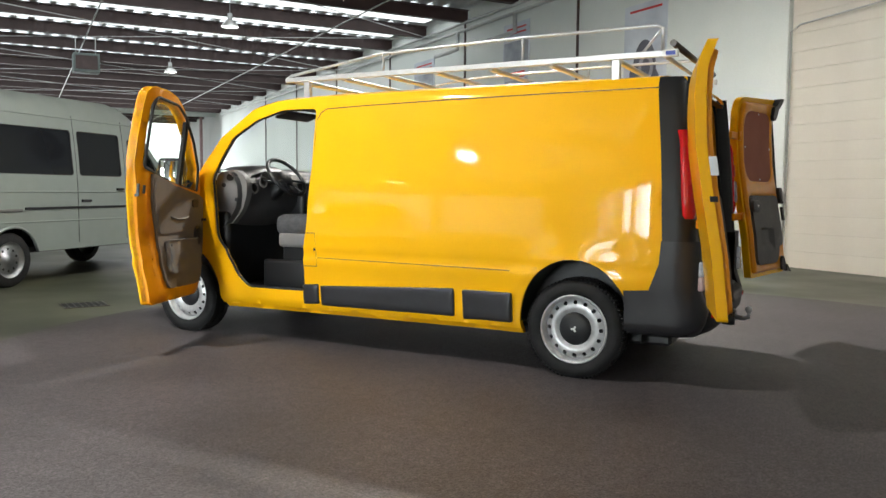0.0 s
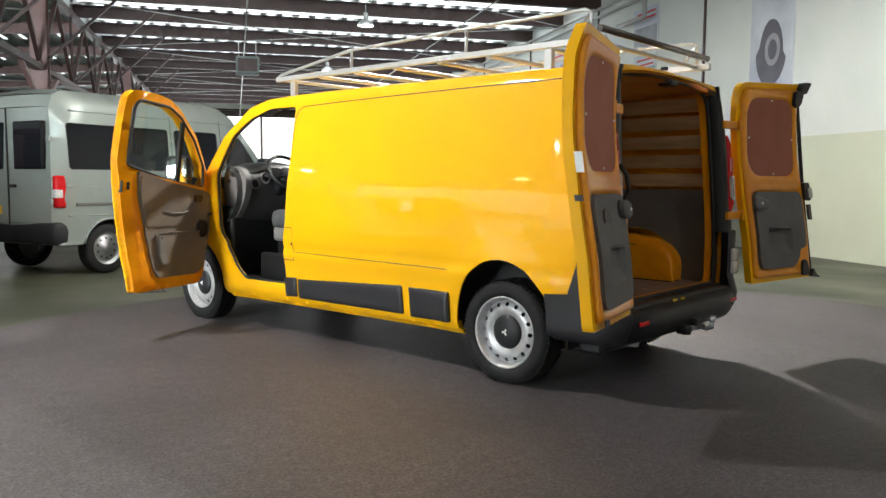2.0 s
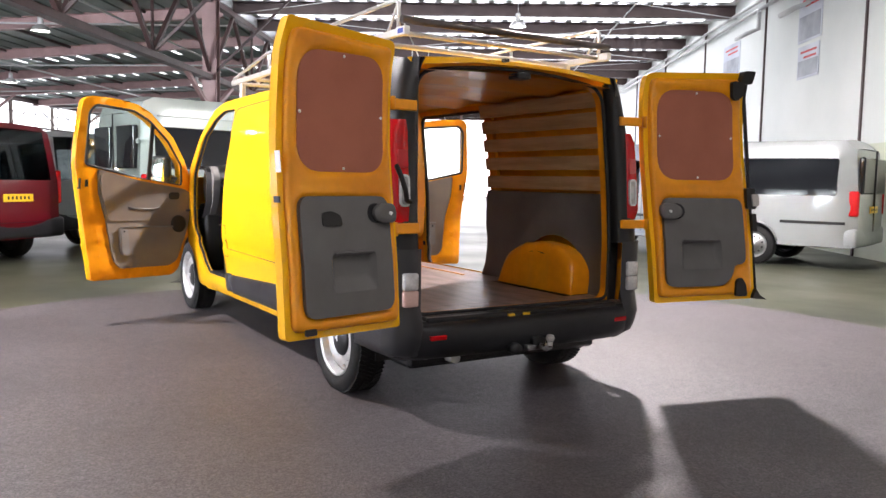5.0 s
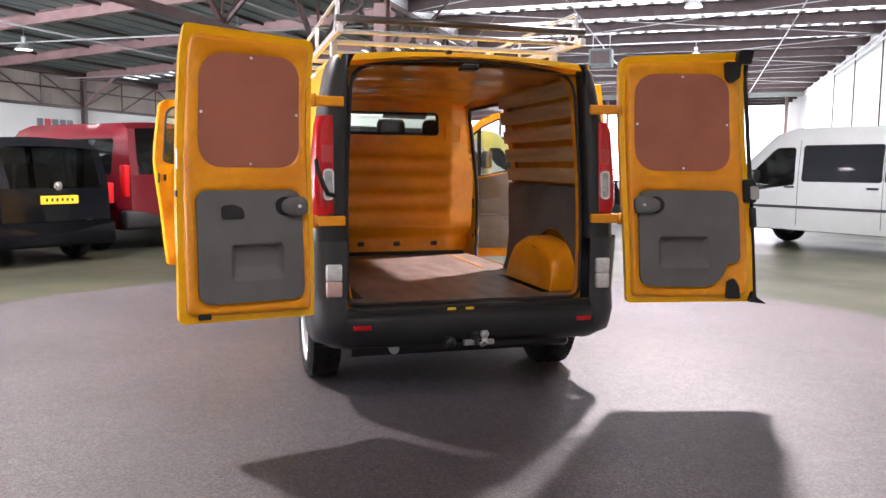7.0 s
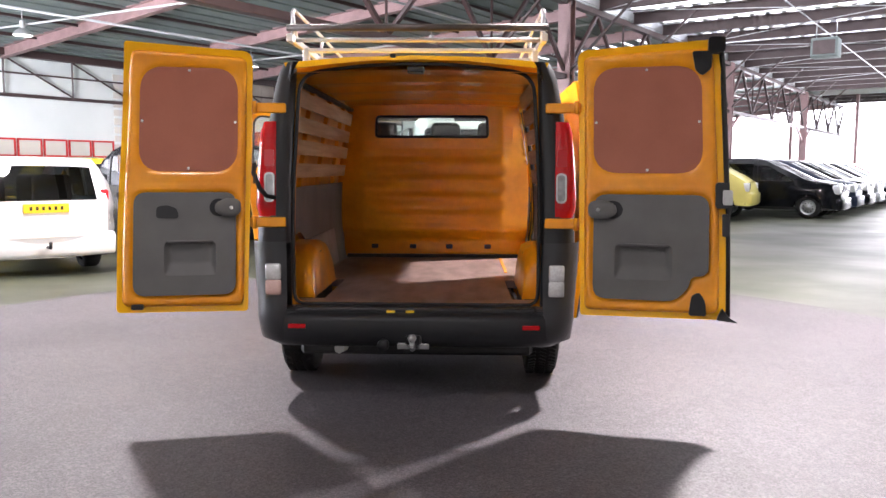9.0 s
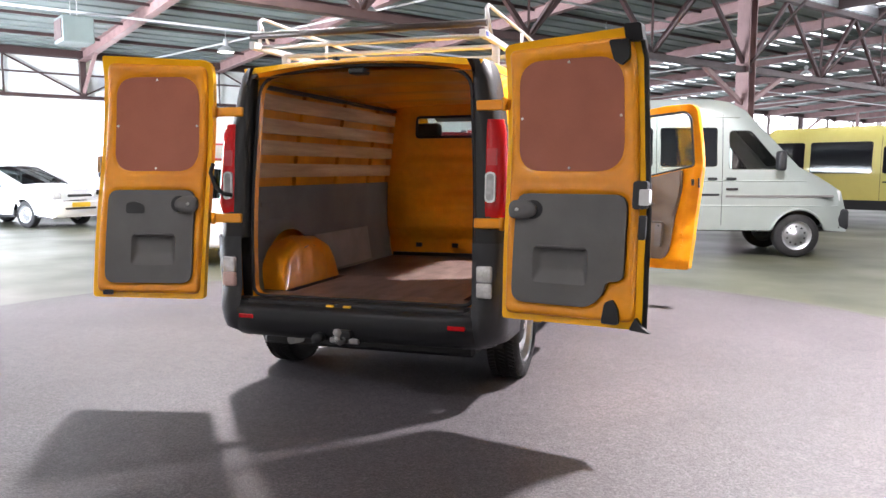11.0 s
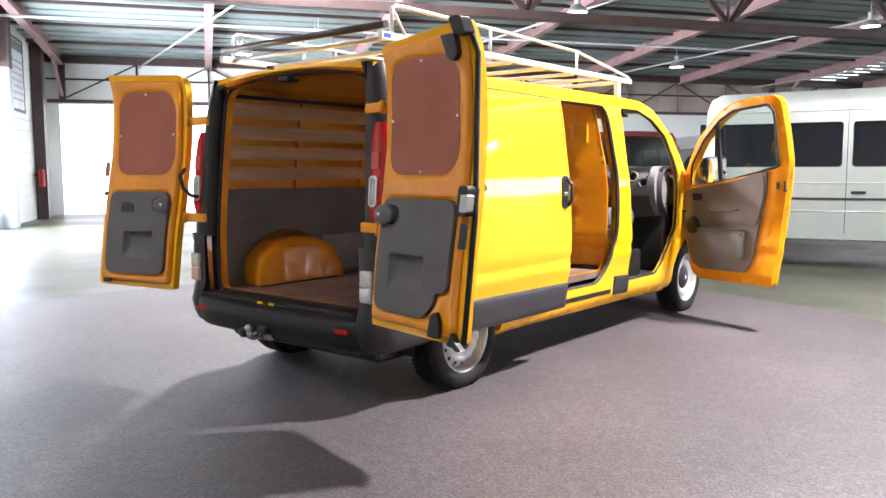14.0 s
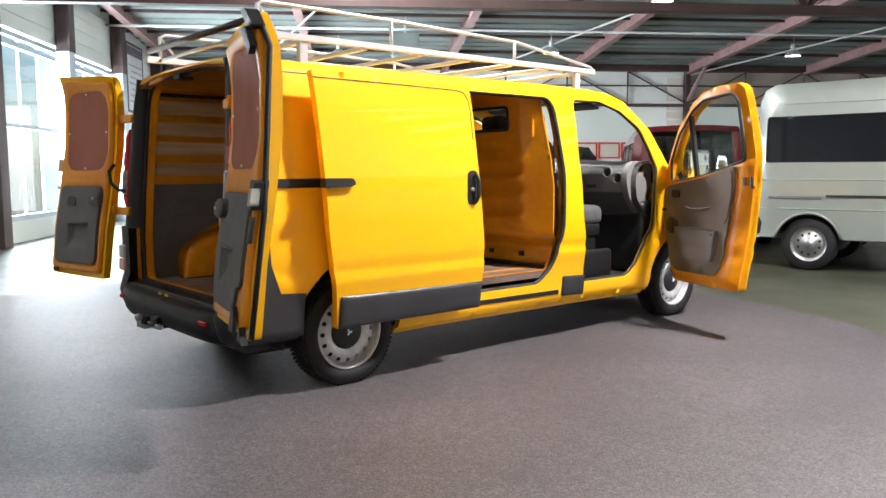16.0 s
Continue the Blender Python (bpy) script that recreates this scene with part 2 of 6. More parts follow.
def inside(pts, poly):
    """Which points lie in a polygon."""
    p, q = np.asarray(pts, float), np.asarray(poly, float)
    r = np.roll(q, -1, axis=0)
    res = np.zeros(len(p), bool)
    for (x0, y0), (x1, y1) in zip(q, r):
        if y0 == y1:
            continue
        c = ((y0 > p[:, 1]) != (y1 > p[:, 1])) & (p[:, 0] < (x1 - x0) * (p[:, 1] - y0) / (y1 - y0) + x0)
        res ^= c
    return res


def dist(pts, poly):
    """Distance of points to a polygon's outline."""
    p, a = np.asarray(pts, float), np.asarray(poly, float)
    b = np.roll(a, -1, axis=0)
    best = np.full(len(p), 1e9)
    for s, e in zip(a, b):
        d = e - s
        L = max(1e-12, d @ d)
        t = np.clip(((p - s) @ d) / L, 0, 1)[:, None]
        best = np.minimum(best, np.linalg.norm(p - (s + t * d), axis=1))
    return best


def fine(poly, step):
    out = []
    for i, a in enumerate(poly):
        b = poly[(i + 1) % len(poly)]
        n = max(1, int(math.hypot(b[0] - a[0], b[1] - a[1]) / step + 0.5))
        out += [(a[0] + (b[0] - a[0]) * k / n, a[1] + (b[1] - a[1]) * k / n) for k in range(n)]
    return out


def round_poly(poly, r, n=5):
    """A polygon with its corners rounded; r: one radius or one for each corner."""
    out = []
    for i, p in enumerate(poly):
        ri = r[i] if isinstance(r, (list, tuple)) else r
        a, b, c = Vector(poly[i - 1]), Vector(p), Vector(poly[(i + 1) % len(poly)])
        u, v = a - b, c - b
        k = min(ri, u.length * 0.48, v.length * 0.48)
        if k < 1e-4:
            out.append(tuple(b))
            continue
        s, e = b + u.normalized() * k, b + v.normalized() * k
        for j in range(n + 1):
            t = j / n
            q = s * (1 - t) ** 2 + b * 2 * t * (1 - t) + e * t * t
            out.append((q.x, q.y))
    return out


def rect(a0, a1, b0, b1, r=0.0, n=5):
    return round_poly([(a0, b0), (a1, b0), (a1, b1), (a0, b1)], r, n)


def flat(outline, holes=(), step=0.06, rings=()):
    """Triangles that fill an outline with holes: 2D points and faces, all turning the same way."""
    loops = [fine(outline, step)] + [fine(h, step) for h in holes]
    pts, edges = [], []
    for lp in loops:
        k = len(pts)
        pts += lp
        edges += [(k + i, k + (i + 1) % len(lp)) for i in range(len(lp))]
    o = np.array(loops[0])
    lo, hi = o.min(0), o.max(0)
    g = np.array([(x + (0.5 * step if j % 2 else 0), y) for j, y in enumerate(np.arange(lo[1] + step / 2, hi[1], step * 0.87)) for x in np.arange(lo[0], hi[0], step)])
    if len(g):
        keep = inside(g, o) & (dist(g, o) > step * 0.45)
        for h in loops[1:]:
            keep &= ~inside(g, h)
            keep &= dist(g, h) > step * 0.45
        for d in rings:
            keep &= dist(g, o) > max(rings) + step * 0.3
        pts += [tuple(p) for p in g[keep]]
    for d in rings:
        n = len(loops[0])
        for i in range(n):
            a, b = Vector(loops[0][i - 1]), Vector(loops[0][(i + 1) % n])
            t = (b - a).normalized()
            q = Vector(loops[0][i]) + Vector((-t.y, t.x)) * d
            pp = np.array([tuple(q)])
            if inside(pp, o)[0] and dist(pp, o)[0] > d * 0.9 and not any(inside(pp, h)[0] or dist(pp, h)[0] < 0.01 for h in loops[1:]):
                pts.append((q.x, q.y))
    v, _, f, *_ = delaunay_2d_cdt([Vector(p) for p in pts], edges, [], 0, 1e-5)
    v = np.array([tuple(p) for p in v])
    f = np.array([t for t in f if len(t) == 3])
    c = v[f].mean(1)
    ok = inside(c, o)
    for h in loops[1:]:
        ok &= ~inside(c, h)
    f = f[ok]
    a, b, d = v[f[:, 0]], v[f[:, 1]], v[f[:, 2]]
    area = (b[:, 0] - a[:, 0]) * (d[:, 1] - a[:, 1]) - (b[:, 1] - a[:, 1]) * (d[:, 0] - a[:, 0])
    f[area < 0] = f[area < 0][:, ::-1]
    f = f[np.abs(area) > 1e-9]
    used = np.unique(f)
    back = np.full(len(v), -1)
    back[used] = np.arange(len(used))
    return v[used], back[f], loops


class Geo:
    """Gathers faces for one mesh."""

    def __init__(self):
        self.v, self.f, self.s = [], [], []

    def add(self, verts, faces, smooth=False):
        k = len(self.v)
        self.v += [tuple(p) for p in verts]
        self.f += [tuple(int(i) + k for i in f) for f in faces]
        self.s += [smooth] * len(faces)
        return self

    def box(self, x0, x1, y0, y1, z0, z1, bev=0.004, m=None, seg=1):
        bm = bmesh.new()
        bmesh.ops.create_cube(bm, size=1)
        bmesh.ops.scale(bm, vec=(abs(x1 - x0), abs(y1 - y0), abs(z1 - z0)), verts=bm.verts)
        bmesh.ops.translate(bm, vec=((x0 + x1) / 2, (y0 + y1) / 2, (z0 + z1) / 2), verts=bm.verts)
        if bev:
            bmesh.ops.bevel(bm, geom=bm.edges[:], offset=min(bev, 0.45 * min(abs(x1 - x0), abs(y1 - y0), abs(z1 - z0))), segments=seg, affect="EDGES", profile=0.5)
        if m:
            bmesh.ops.transform(bm, matrix=m, verts=bm.verts)
        bm.verts.index_update()
        self.add([v.co for v in bm.verts], [[v.index for v in f.verts] for f in bm.faces], seg > 1)
        bm.free()
        return self

    def tube(self, pts, r, n=8, closed=False, caps=True):
        pts = [Vector(p) for p in pts]
        rings = []
        up = None
        for i, p in enumerate(pts):
            a = pts[i - 1] if i or closed else p
            b = pts[(i + 1) % len(pts)] if i < len(pts) - 1 or closed else p
            t = (b - a).normalized()
            if up is None:
                up = t.orthogonal().normalized()
            up = (up - t * up.dot(t)).normalized()
            side = t.cross(up)
            k = len(self.v)
            self.v += [tuple(p + (up * math.cos(q) + side * math.sin(q)) * r) for q in [2 * math.pi * j / n for j in range(n)]]
            rings.append(k)
        m = len(rings)
        for i in range(m if closed else m - 1):
            a, b = rings[i], rings[(i + 1) % m]
            for j in range(n):
                self.f.append((a + j, a + (j + 1) % n, b + (j + 1) % n, b + j))
                self.s.append(True)
        if caps and not closed:
            self.f += [tuple(rings[0] + j for j in reversed(range(n))), tuple(rings[-1] + j for j in range(n))]
            self.s += [False, False]
        return self

    def bar(self, a, b, w, h, up=(0, 0, 1)):
        """A square bar from a to b."""
        a, b = Vector(a), Vector(b)
        t = (b - a).normalized()
        u = Vector(up)
        u = (u - t * u.dot(t))
        u = u.normalized() if u.length > 1e-4 else t.orthogonal().normalized()
        s = t.cross(u)
        vs = [p + s * (w / 2 * i) + u * (h / 2 * j) for p in (a, b) for i, j in ((-1, -1), (1, -1), (1, 1), (-1, 1))]
        self.add(vs, [(3, 2, 1, 0), (4, 5, 6, 7), (0, 1, 5, 4), (1, 2, 6, 5), (2, 3, 7, 6), (3, 0, 4, 7)])
        return self

    def lathe(self, prof, n=32, m=None, closed=False):
        """Turns (radius, height) round the z axis."""
        m = m or Matrix.Identity(4)
        k = len(self.v)
        for r, h in prof:
            self.v += [tuple(m @ Vector((r * math.cos(q), r * math.sin(q), h))) for q in [2 * math.pi * j / n for j in range(n)]]
        c = len(prof)
        for i in range(c if closed else c - 1):
            a, b = k + i * n, k + ((i + 1) % c) * n
            for j in range(n):
                self.f.append((a + j, a + (j + 1) % n, b + (j + 1) % n, b + j))
                self.s.append(True)
        return self

    def panel(self, outline, holes, fn, t, step=0.06, rings=(), back=True, w0=0.0, lift=None):
        """A sheet of thickness t; fn(u, v, w) places a point, w is the way out of the front, lift gives its pressed relief."""
        v, f, loops = flat(outline, holes, step, rings)
        up = lift(v) if lift else np.zeros(len(v))
        self.add([fn(a, b, w0 + h) for (a, b), h in zip(v, up)], f, True)
        if t and back:
            self.add([fn(a, b, w0 - t) for a, b in v], f[:, ::-1], True)
        if t:
            for lp in loops:
                n = len(lp)
                up = lift(np.array(lp)) if lift else np.zeros(n)
                vs = [fn(a, b, w0 + h) for (a, b), h in zip(lp, up)] + [fn(a, b, w0 - t) for a, b in lp]
                self.add(vs, [(i, i + n, (i + 1) % n + n, (i + 1) % n) for i in range(n)])
        return self

    def grid(self, rows, smooth=True):
        """A sheet from rows of points."""
        n = len(rows[0])
        self.add([p for r in rows for p in r], [(i * n + j, i * n + j + 1, (i + 1) * n + j + 1, (i + 1) * n + j) for i in range(len(rows) - 1) for j in range(n - 1)], smooth)
        return self

    def mirror_x(self):
        self.v = [(-x, y, z) for x, y, z in self.v]
        self.f = [f[::-1] for f in self.f]
        return self


def mesh_of(name, g, material):
    me = bpy.data.meshes.new(name)
    me.from_pydata(g.v, [], g.f)
    me.polygons.foreach_set("use_smooth", g.s)
    me.materials.append(material)
    bm = bmesh.new()
    bm.from_mesh(me)
    bmesh.ops.recalc_face_normals(bm, faces=bm.faces)
    bm.to_mesh(me)
    bm.free()
    me.update()
    return me


def part(name, g, material, parent=None, label=""):
    ob = new(name, mesh_of(name, g, material))
    if parent:
        ob.parent = parent
    if label:
        ob["label"] = label
    return ob


def thing(name, label, category, group="", m=None):
    ob = new(name)
    if m:
        ob.matrix_world = m
    ob.empty_display_size = 0.2
    return tagged(ob, label, category, group)


def structure(name, g, material, label="", m=None):
    ob = new(name, mesh_of(name, g, material))
    if m:
        ob.matrix_world = m
    return tagged(ob, label, "", "", "structure")


# ---- the yellow van; x to its right, y forward, rear axle at the origin ----
van = thing("delivery_van", "yellow long panel van with all doors open on a dark carpet", "van")
ZP = [0.26, 0.30, 0.36, 0.48, 0.60, 0.70, 0.735, 0.78, 0.90, 1.05, 1.20, 1.30, 1.36, 1.50, 1.70, 1.85, 1.93, 1.97]
XP = [0.80, 0.862, 0.878, 0.888, 0.906, 0.932, 0.917, 0.937, 0.945, 0.944, 0.938, 0.930, 0.921, 0.899, 0.868, 0.838, 0.815, 0.772]


ZZ = np.linspace(0.20, 2.03, 367)
KER = np.exp(-0.5 * (np.arange(-12, 13) * 0.005 / 0.014) ** 2)
XX = np.convolve(np.pad(np.interp(ZZ, ZP, XP), 12, mode="edge"), KER / KER.sum(), mode="valid")


def half_width(y, z):
    x = float(np.interp(z, ZZ, XX))
    for wy in (0.0, 3.498):
        d = math.hypot((y - wy) / 0.62, (z - 0.36) / 0.56)
        x += 0.028 * math.exp(-((d - 0.72) / 0.2) ** 2) if d < 1.6 and z < 1.05 else 0.0
    f = max(0.0, y - 3.0) / 1.4
    x -= 0.26 * f ** 2.2
    r = max(0.0, -0.35 - y) / 0.4
    return x - 0.035 * r * r


def rear_y(z):
    """The rear face leans forward towards the roof."""
    return -0.765 + 0.075 * max(0.0, (z - 0.9)) / 1.05 + 0.02 * max(0.0, z - 1.7)


def arch(cy, rx, rz, n=20, zc=0.36):
    return [(cy + rx * math.cos(a), zc + rz * math.sin(a)) for a in [math.pi * i / n for i in range(n + 1)]]


CAB_OPEN = round_poly([(2.12, 1.40), (2.15, 0.95), (2.19, 0.78), (2.215, 0.435), (2.80, 0.43), (2.905, 0.52), (2.99, 0.70), (3.085, 0.84), (3.11, 1.12), (3.145, 1.33),
                       (3.065, 1.48), (2.955, 1.66), (2.72, 1.80), (2.46, 1.872), (2.13, 1.868)], 0.04, 3)
SLIDE_OPEN = round_poly([(0.84, 0.465), (1.70, 0.465), (1.84, 0.58), (1.935, 0.86), (1.95, 1.33), (1.91, 1.79), (1.85, 1.872), (0.84, 1.872)], 0.06, 4)
TOPLINE = [(-0.50, 1.965), (2.10, 1.965), (2.54, 1.95), (2.77, 1.884), (3.08, 1.661), (3.23, 1.47), (3.36, 1.29), (3.62, 1.19), (4.05, 1.08), (4.30, 0.92), (4.40, 0.62), (4.40, 0.30)]
SIDE = [(-0.50, 0.62), (-0.56, 0.78), (-0.575, 0.93), (-0.555, 1.38), (-0.50, 1.90)] + TOPLINE + arch(3.498, 0.41, 0.44) + [(3.08, 0.285), (0.37, 0.305)] + arch(-0.01, 0.385, 0.44)


def side_pt(sd):
    def fn(u, v, w):
        return Vector((sd * (half_width(u, v) + w), u, v))
    return fn


part("left_side", Geo().panel(SIDE, [CAB_OPEN], side_pt(-1), 0.045, step=0.036, back=False), YELLOW, van, "glossy yellow side panel")
part("right_side", Geo().panel(SIDE, [CAB_OPEN, SLIDE_OPEN], side_pt(1), 0.045, step=0.036, back=False), YELLOW, van, "glossy yellow side panel")
# pressed groove round the upper load panel, its shade drawn as thin dark bars
for sd in (-1, 1):
    fn = side_pt(sd)
    pts = [(2.11, 1.52), (2.11, 1.78), (2.085, 1.83), (2.03, 1.862), (1.7, 1.872), (1.0, 1.884), (0.2, 1.892), (-0.505, 1.895)]
    if sd == 1:
        pts = [(0.80, 1.893), (0.2, 1.897), (-0.505, 1.895)]
    g = Geo()
    for a, b in zip(pts, pts[1:]):
        n = max(1, int(math.hypot(b[0] - a[0], b[1] - a[1]) / 0.12))
        for k in range(n):
            p, q = [fn(a[0] + (b[0] - a[0]) * t / n, a[1] + (b[1] - a[1]) * t / n, 0.0006) for t in (k, k + 1)]
            g.bar(p, q, 0.002, 0.007)
    part("panel_groove_shade", g, BEAM, van, "fine dark line for the shade in a pressed groove")
    if sd == -1:
        # the shadow under the body crease, drawn as a thin dark strip
        g = Geo()
        for k in range(14):
            p, q = [fn(2.06 - 1.62 * t / 14, 0.712 - 0.01 * t / 14, 0.0008) for t in (k, k + 1)]
            g.bar(p, q, 0.002, 0.005)
        part("side_crease", g, BEAM, van, "thin dark line for the shade of the pressed crease")
# roof with lengthwise beads
rows = []
for y in [-0.50 + 0.13 * k for k in range(24)]:
    row = []
    y = min(y, 2.5)
    for s in [q / 30 for q in range(-30, 31)]:
        x = s * 0.775
        z = 1.962 + 0.055 * (1 - s ** 4) + (0.006 if int(abs(s) * 10) % 2 and abs(s) < 0.9 and 0 < y < 2.2 else 0)
        z -= 0.05 * max(0, y - 2.2) ** 2
        row.append(Vector((x, y, z)))
    rows.append(row)
part("roof", Geo().grid(rows), YELLOW, van)
# cab front: windscreen, bonnet, nose
def span(pts, n=3, k=12, bulge=0.06, inset=0.0):
    rows = []
    for (y0, z0), (y1, z1) in zip(pts, pts[1:]):
        for t in [i / n for i in range(n + (1 if (y1, z1) == pts[-1] else 0))]:
            y, z = y0 + (y1 - y0) * t, z0 + (z1 - z0) * t
            x = half_width(y, min(z, 1.965)) - inset
            rows.append([Vector((x * s, y + bulge * (1 - s * s), z + 0.02 * (1 - s * s))) for s in [q / k for q in range(-k, k + 1)]])
    return rows


part("roof_front", Geo().grid(span([(2.45, 1.958), (2.54, 1.95), (2.7, 1.91)], bulge=0.04)), YELLOW, van)
part("windscreen", Geo().grid(span([(2.7, 1.91), (2.77, 1.884), (3.08, 1.661), (3.23, 1.47), (3.36, 1.29)], bulge=0.12, inset=0.07)), GLASS, van, "clear windscreen").visible_shadow = False
for sd in (-1, 1):
    rows = span([(2.7, 1.91), (2.77, 1.884), (3.08, 1.661), (3.23, 1.47), (3.36, 1.29)], bulge=0.0)
    part("a_pillar", Geo().grid([[r[0] if sd < 0 else r[-1], Vector((sd * (abs(r[0].x) - 0.08), r[0].y + 0.02, r[0].z + 0.01))] for r in rows]), YELLOW, van)
part("bonnet", Geo().grid(span([(3.34, 1.29), (3.62, 1.19), (4.05, 1.08), (4.30, 0.92)], bulge=0.1)), YELLOW, van)
part("nose", Geo().grid(span([(4.30, 0.92), (4.40, 0.62), (4.40, 0.30)], bulge=0.12)), BLACKPL, van)

# rear corner posts in dark plastic, wrapping from the side to the rear face
for sd in (-1, 1):
    rows = []
    for z in [0.93, 1.1, 1.3, 1.5, 1.7, 1.85, 1.92, 1.965]:
        yb = rear_y(z)
        x0 = half_width(-0.52, min(z, 1.93)) - (0.02 if z > 1.93 else 0)
        y0 = float(np.interp(z, [0.93, 1.38, 1.9, 1.97], [-0.575, -0.555, -0.50, -0.50]))
        row = []
        for t in [i / 8 for i in range(9)]:
            a = t * math.pi / 2
            r = 0.10
            yy = y0 + (yb + r - y0) * min(1, t / 0.3) if t < 0.3 else yb + r - r * math.sin((t - 0.3) / 0.7 * math.pi / 2)
            xx = x0 - 0.012 * min(1, t / 0.3) if t < 0.3 else x0 - 0.012 - r * (1 - math.cos((t - 0.3) / 0.7 * math.pi / 2))
            row.append(Vector((sd * xx, yy, z)))
        k = 0.04 * max(0.0, z - 1.2)
        row.append(Vector((sd * (0.752 - k), yb + 0.002, z)))
        row.append(Vector((sd * (0.732 - k), yb + 0.022, z)))
        row.append(Vector((sd * (0.728 - k), yb + 0.08, z)))
        rows.append(row)
    part("corner_post", Geo().grid(rows), BLACK, van, "black plastic corner post")
    # lower corner: bumper end piece
    rows = []
    for z in [0.33, 0.345, 0.37, 0.42, 0.5, 0.62, 0.63, 0.8, 0.94]:
        under = 0.07 * max(0.0, (0.52 - z) / 0.19) ** 2
        tuck = under if z < 0.35 else 0.0
        x0 = half_width(-0.45, z) + 0.012 - tuck
        yb = (-0.80 if z > 0.6 else -0.84) + under
        ys = -0.345 if z < 0.625 else float(np.interp(z, [0.63, 0.78, 0.94], [-0.50, -0.56, -0.572]))
        row = [Vector((sd * max(x0, half_width(ys + (yb + 0.16 - ys) * t, z) + 0.014 - tuck), ys + (yb + 0.16 - ys) * t, z)) for t in (0, 0.3, 0.6)] + [Vector((sd * x0, yb + 0.16, z))]
        row += [Vector((sd * (x0 - 0.16 * (1 - math.cos(a))), yb + 0.16 - 0.16 * math.sin(a), z)) for a in [math.pi / 2 * i / 6 for i in range(1, 7)]]
        row.append(Vector((sd * 0.735, yb + 0.02, z)))
        rows.append(row)
    part("bumper_end", Geo().grid(rows), CLAD, van, "dark grey plastic bumper end")
    # tail lamp cluster in the post, two-tone
    def lamp_rows(z0, z1, xin, out, n=9):
        rows = []
        for z in [z0 + (z1 - z0) * i / n for i in range(n + 1)]:
            e = min(z - z0, z1 - z)
            o = out - 0.014 * (1 - min(1.0, e / 0.03)) ** 2
            yb = rear_y(z) - o
            x0 = 0.45 * (half_width(-0.6, z) - 0.008) + 0.55 * 0.908 + o
            r = 0.065
            rows.append([Vector((sd * (x0 - 0.012), yb + r + 0.012, z))] + [Vector((sd * (x0 - r * (1 - math.cos(q))), yb + r - r * math.sin(q), z)) for q in [math.pi / 2 * i / 7 for i in range(8)]] + [Vector((sd * xin, yb, z)), Vector((sd * (xin - 0.006), yb + 0.03, z))])
        return rows
    tl = part("tail_lamp", Geo().grid(lamp_rows(1.08, 1.625, 0.802, 0.012)), RED, van, "tall red tail lamp with a clear lens")
    part("dark_lens", Geo().panel(rect(0.808, 0.865, 1.37, 1.465, 0.012), [], lambda u, v, w: Vector((sd * u, rear_y(v) - 0.018 - w, v)), 0.008, step=0.1), DARKRED, tl, "dark red inner lens")
    part("lamp_surround", Geo().panel(rect(0.802, 0.862, 1.165, 1.335, 0.028), [rect(0.811, 0.853, 1.176, 1.324, 0.02)], lambda u, v, w: Vector((sd * u, rear_y(v) - 0.026 - w, v)), 0.014, step=0.1), LENS, tl, "pale lamp surround")
    part("reversing_lens", Geo().panel(rect(0.809, 0.855, 1.174, 1.326, 0.022), [], lambda u, v, w: Vector((sd * u, rear_y(v) - 0.022 - w, v)), 0.012, step=0.1), mat("clear lamp plastic", (0.42, 0.42, 0.43), 0.15, 0.3, var=0.3, scale=40, coat=0.6), tl, "clear reversing lens")
    fl = part("fog_lamp", Geo().box(sd * 0.765, sd * 0.855, -0.815, -0.775, 0.72, 0.815, 0.012, seg=2), LENS, van, "clear rear corner lamp")
    part("fog_lens", Geo().box(sd * 0.765, sd * 0.855, -0.817, -0.777, 0.632, 0.722, 0.012, seg=2), AMBER if sd < 0 else LENS, fl, "tinted lens")

# rear frame: header, inner jambs, sill, rubber seal
OPEN = round_poly([(-0.716, 0.565), (0.716, 0.565), (0.72, 1.2), (0.68, 1.905), (0.3, 1.955), (0.0, 1.966), (-0.3, 1.955), (-0.68, 1.905), (-0.72, 1.2)], [0.07, 0.07, 0.2, 0.12, 0.2, 0.2, 0.2, 0.12, 0.2], 6)
OUTER = [(-0.76, 0.5), (0.76, 0.5), (0.79, 1.2), (0.745, 1.955), (0.4, 2.0), (0.0, 2.012), (-0.4, 2.0), (-0.745, 1.955), (-0.79, 1.2)]
part("rear_frame", Geo().panel(OUTER, [OPEN], lambda u, v, w: Vector((u, rear_y(v) + 0.10 - w, v)), 0.05, step=0.07), YELLOW_IN, van, "yellow rear door frame")
part("header", Geo().panel([(-0.745, 1.925), (-0.3, 1.975), (0, 1.985), (0.3, 1.975), (0.745, 1.925), (0.76, 1.962), (0.4, 2.003), (0, 2.016), (-0.4, 2.003), (-0.76, 1.962)], [],
                           lambda u, v, w: Vector((u, rear_y(v) + 0.02 - w + 1.5 * max(0, v - 1.96), v)), 0.02, step=0.07), YELLOW, van)
for sd in (-1, 1):
    part("door_jamb", Geo().panel([(0.73, 0.55), (0.79, 0.55), (0.81, 1.2), (0.775, 1.93), (0.70, 1.93), (0.735, 1.2)], [], lambda u, v, w: Vector((sd * u, rear_y(v) + 0.087 - w, v)), 0.015, step=0.1), BLACK, van, "black jamb trim")
loop = [Vector((u, rear_y(v) + 0.085, v)) for u, v in fine(OPEN, 0.06)]
part("door_seal", Geo().tube(loop, 0.011, 6, closed=True), RUBBER, van, "black rubber door seal")
part("sill_trim", Geo().box(-0.70, 0.70, -0.79, -0.70, 0.50, 0.56, 0.012), BLACK, van, "black sill trim")
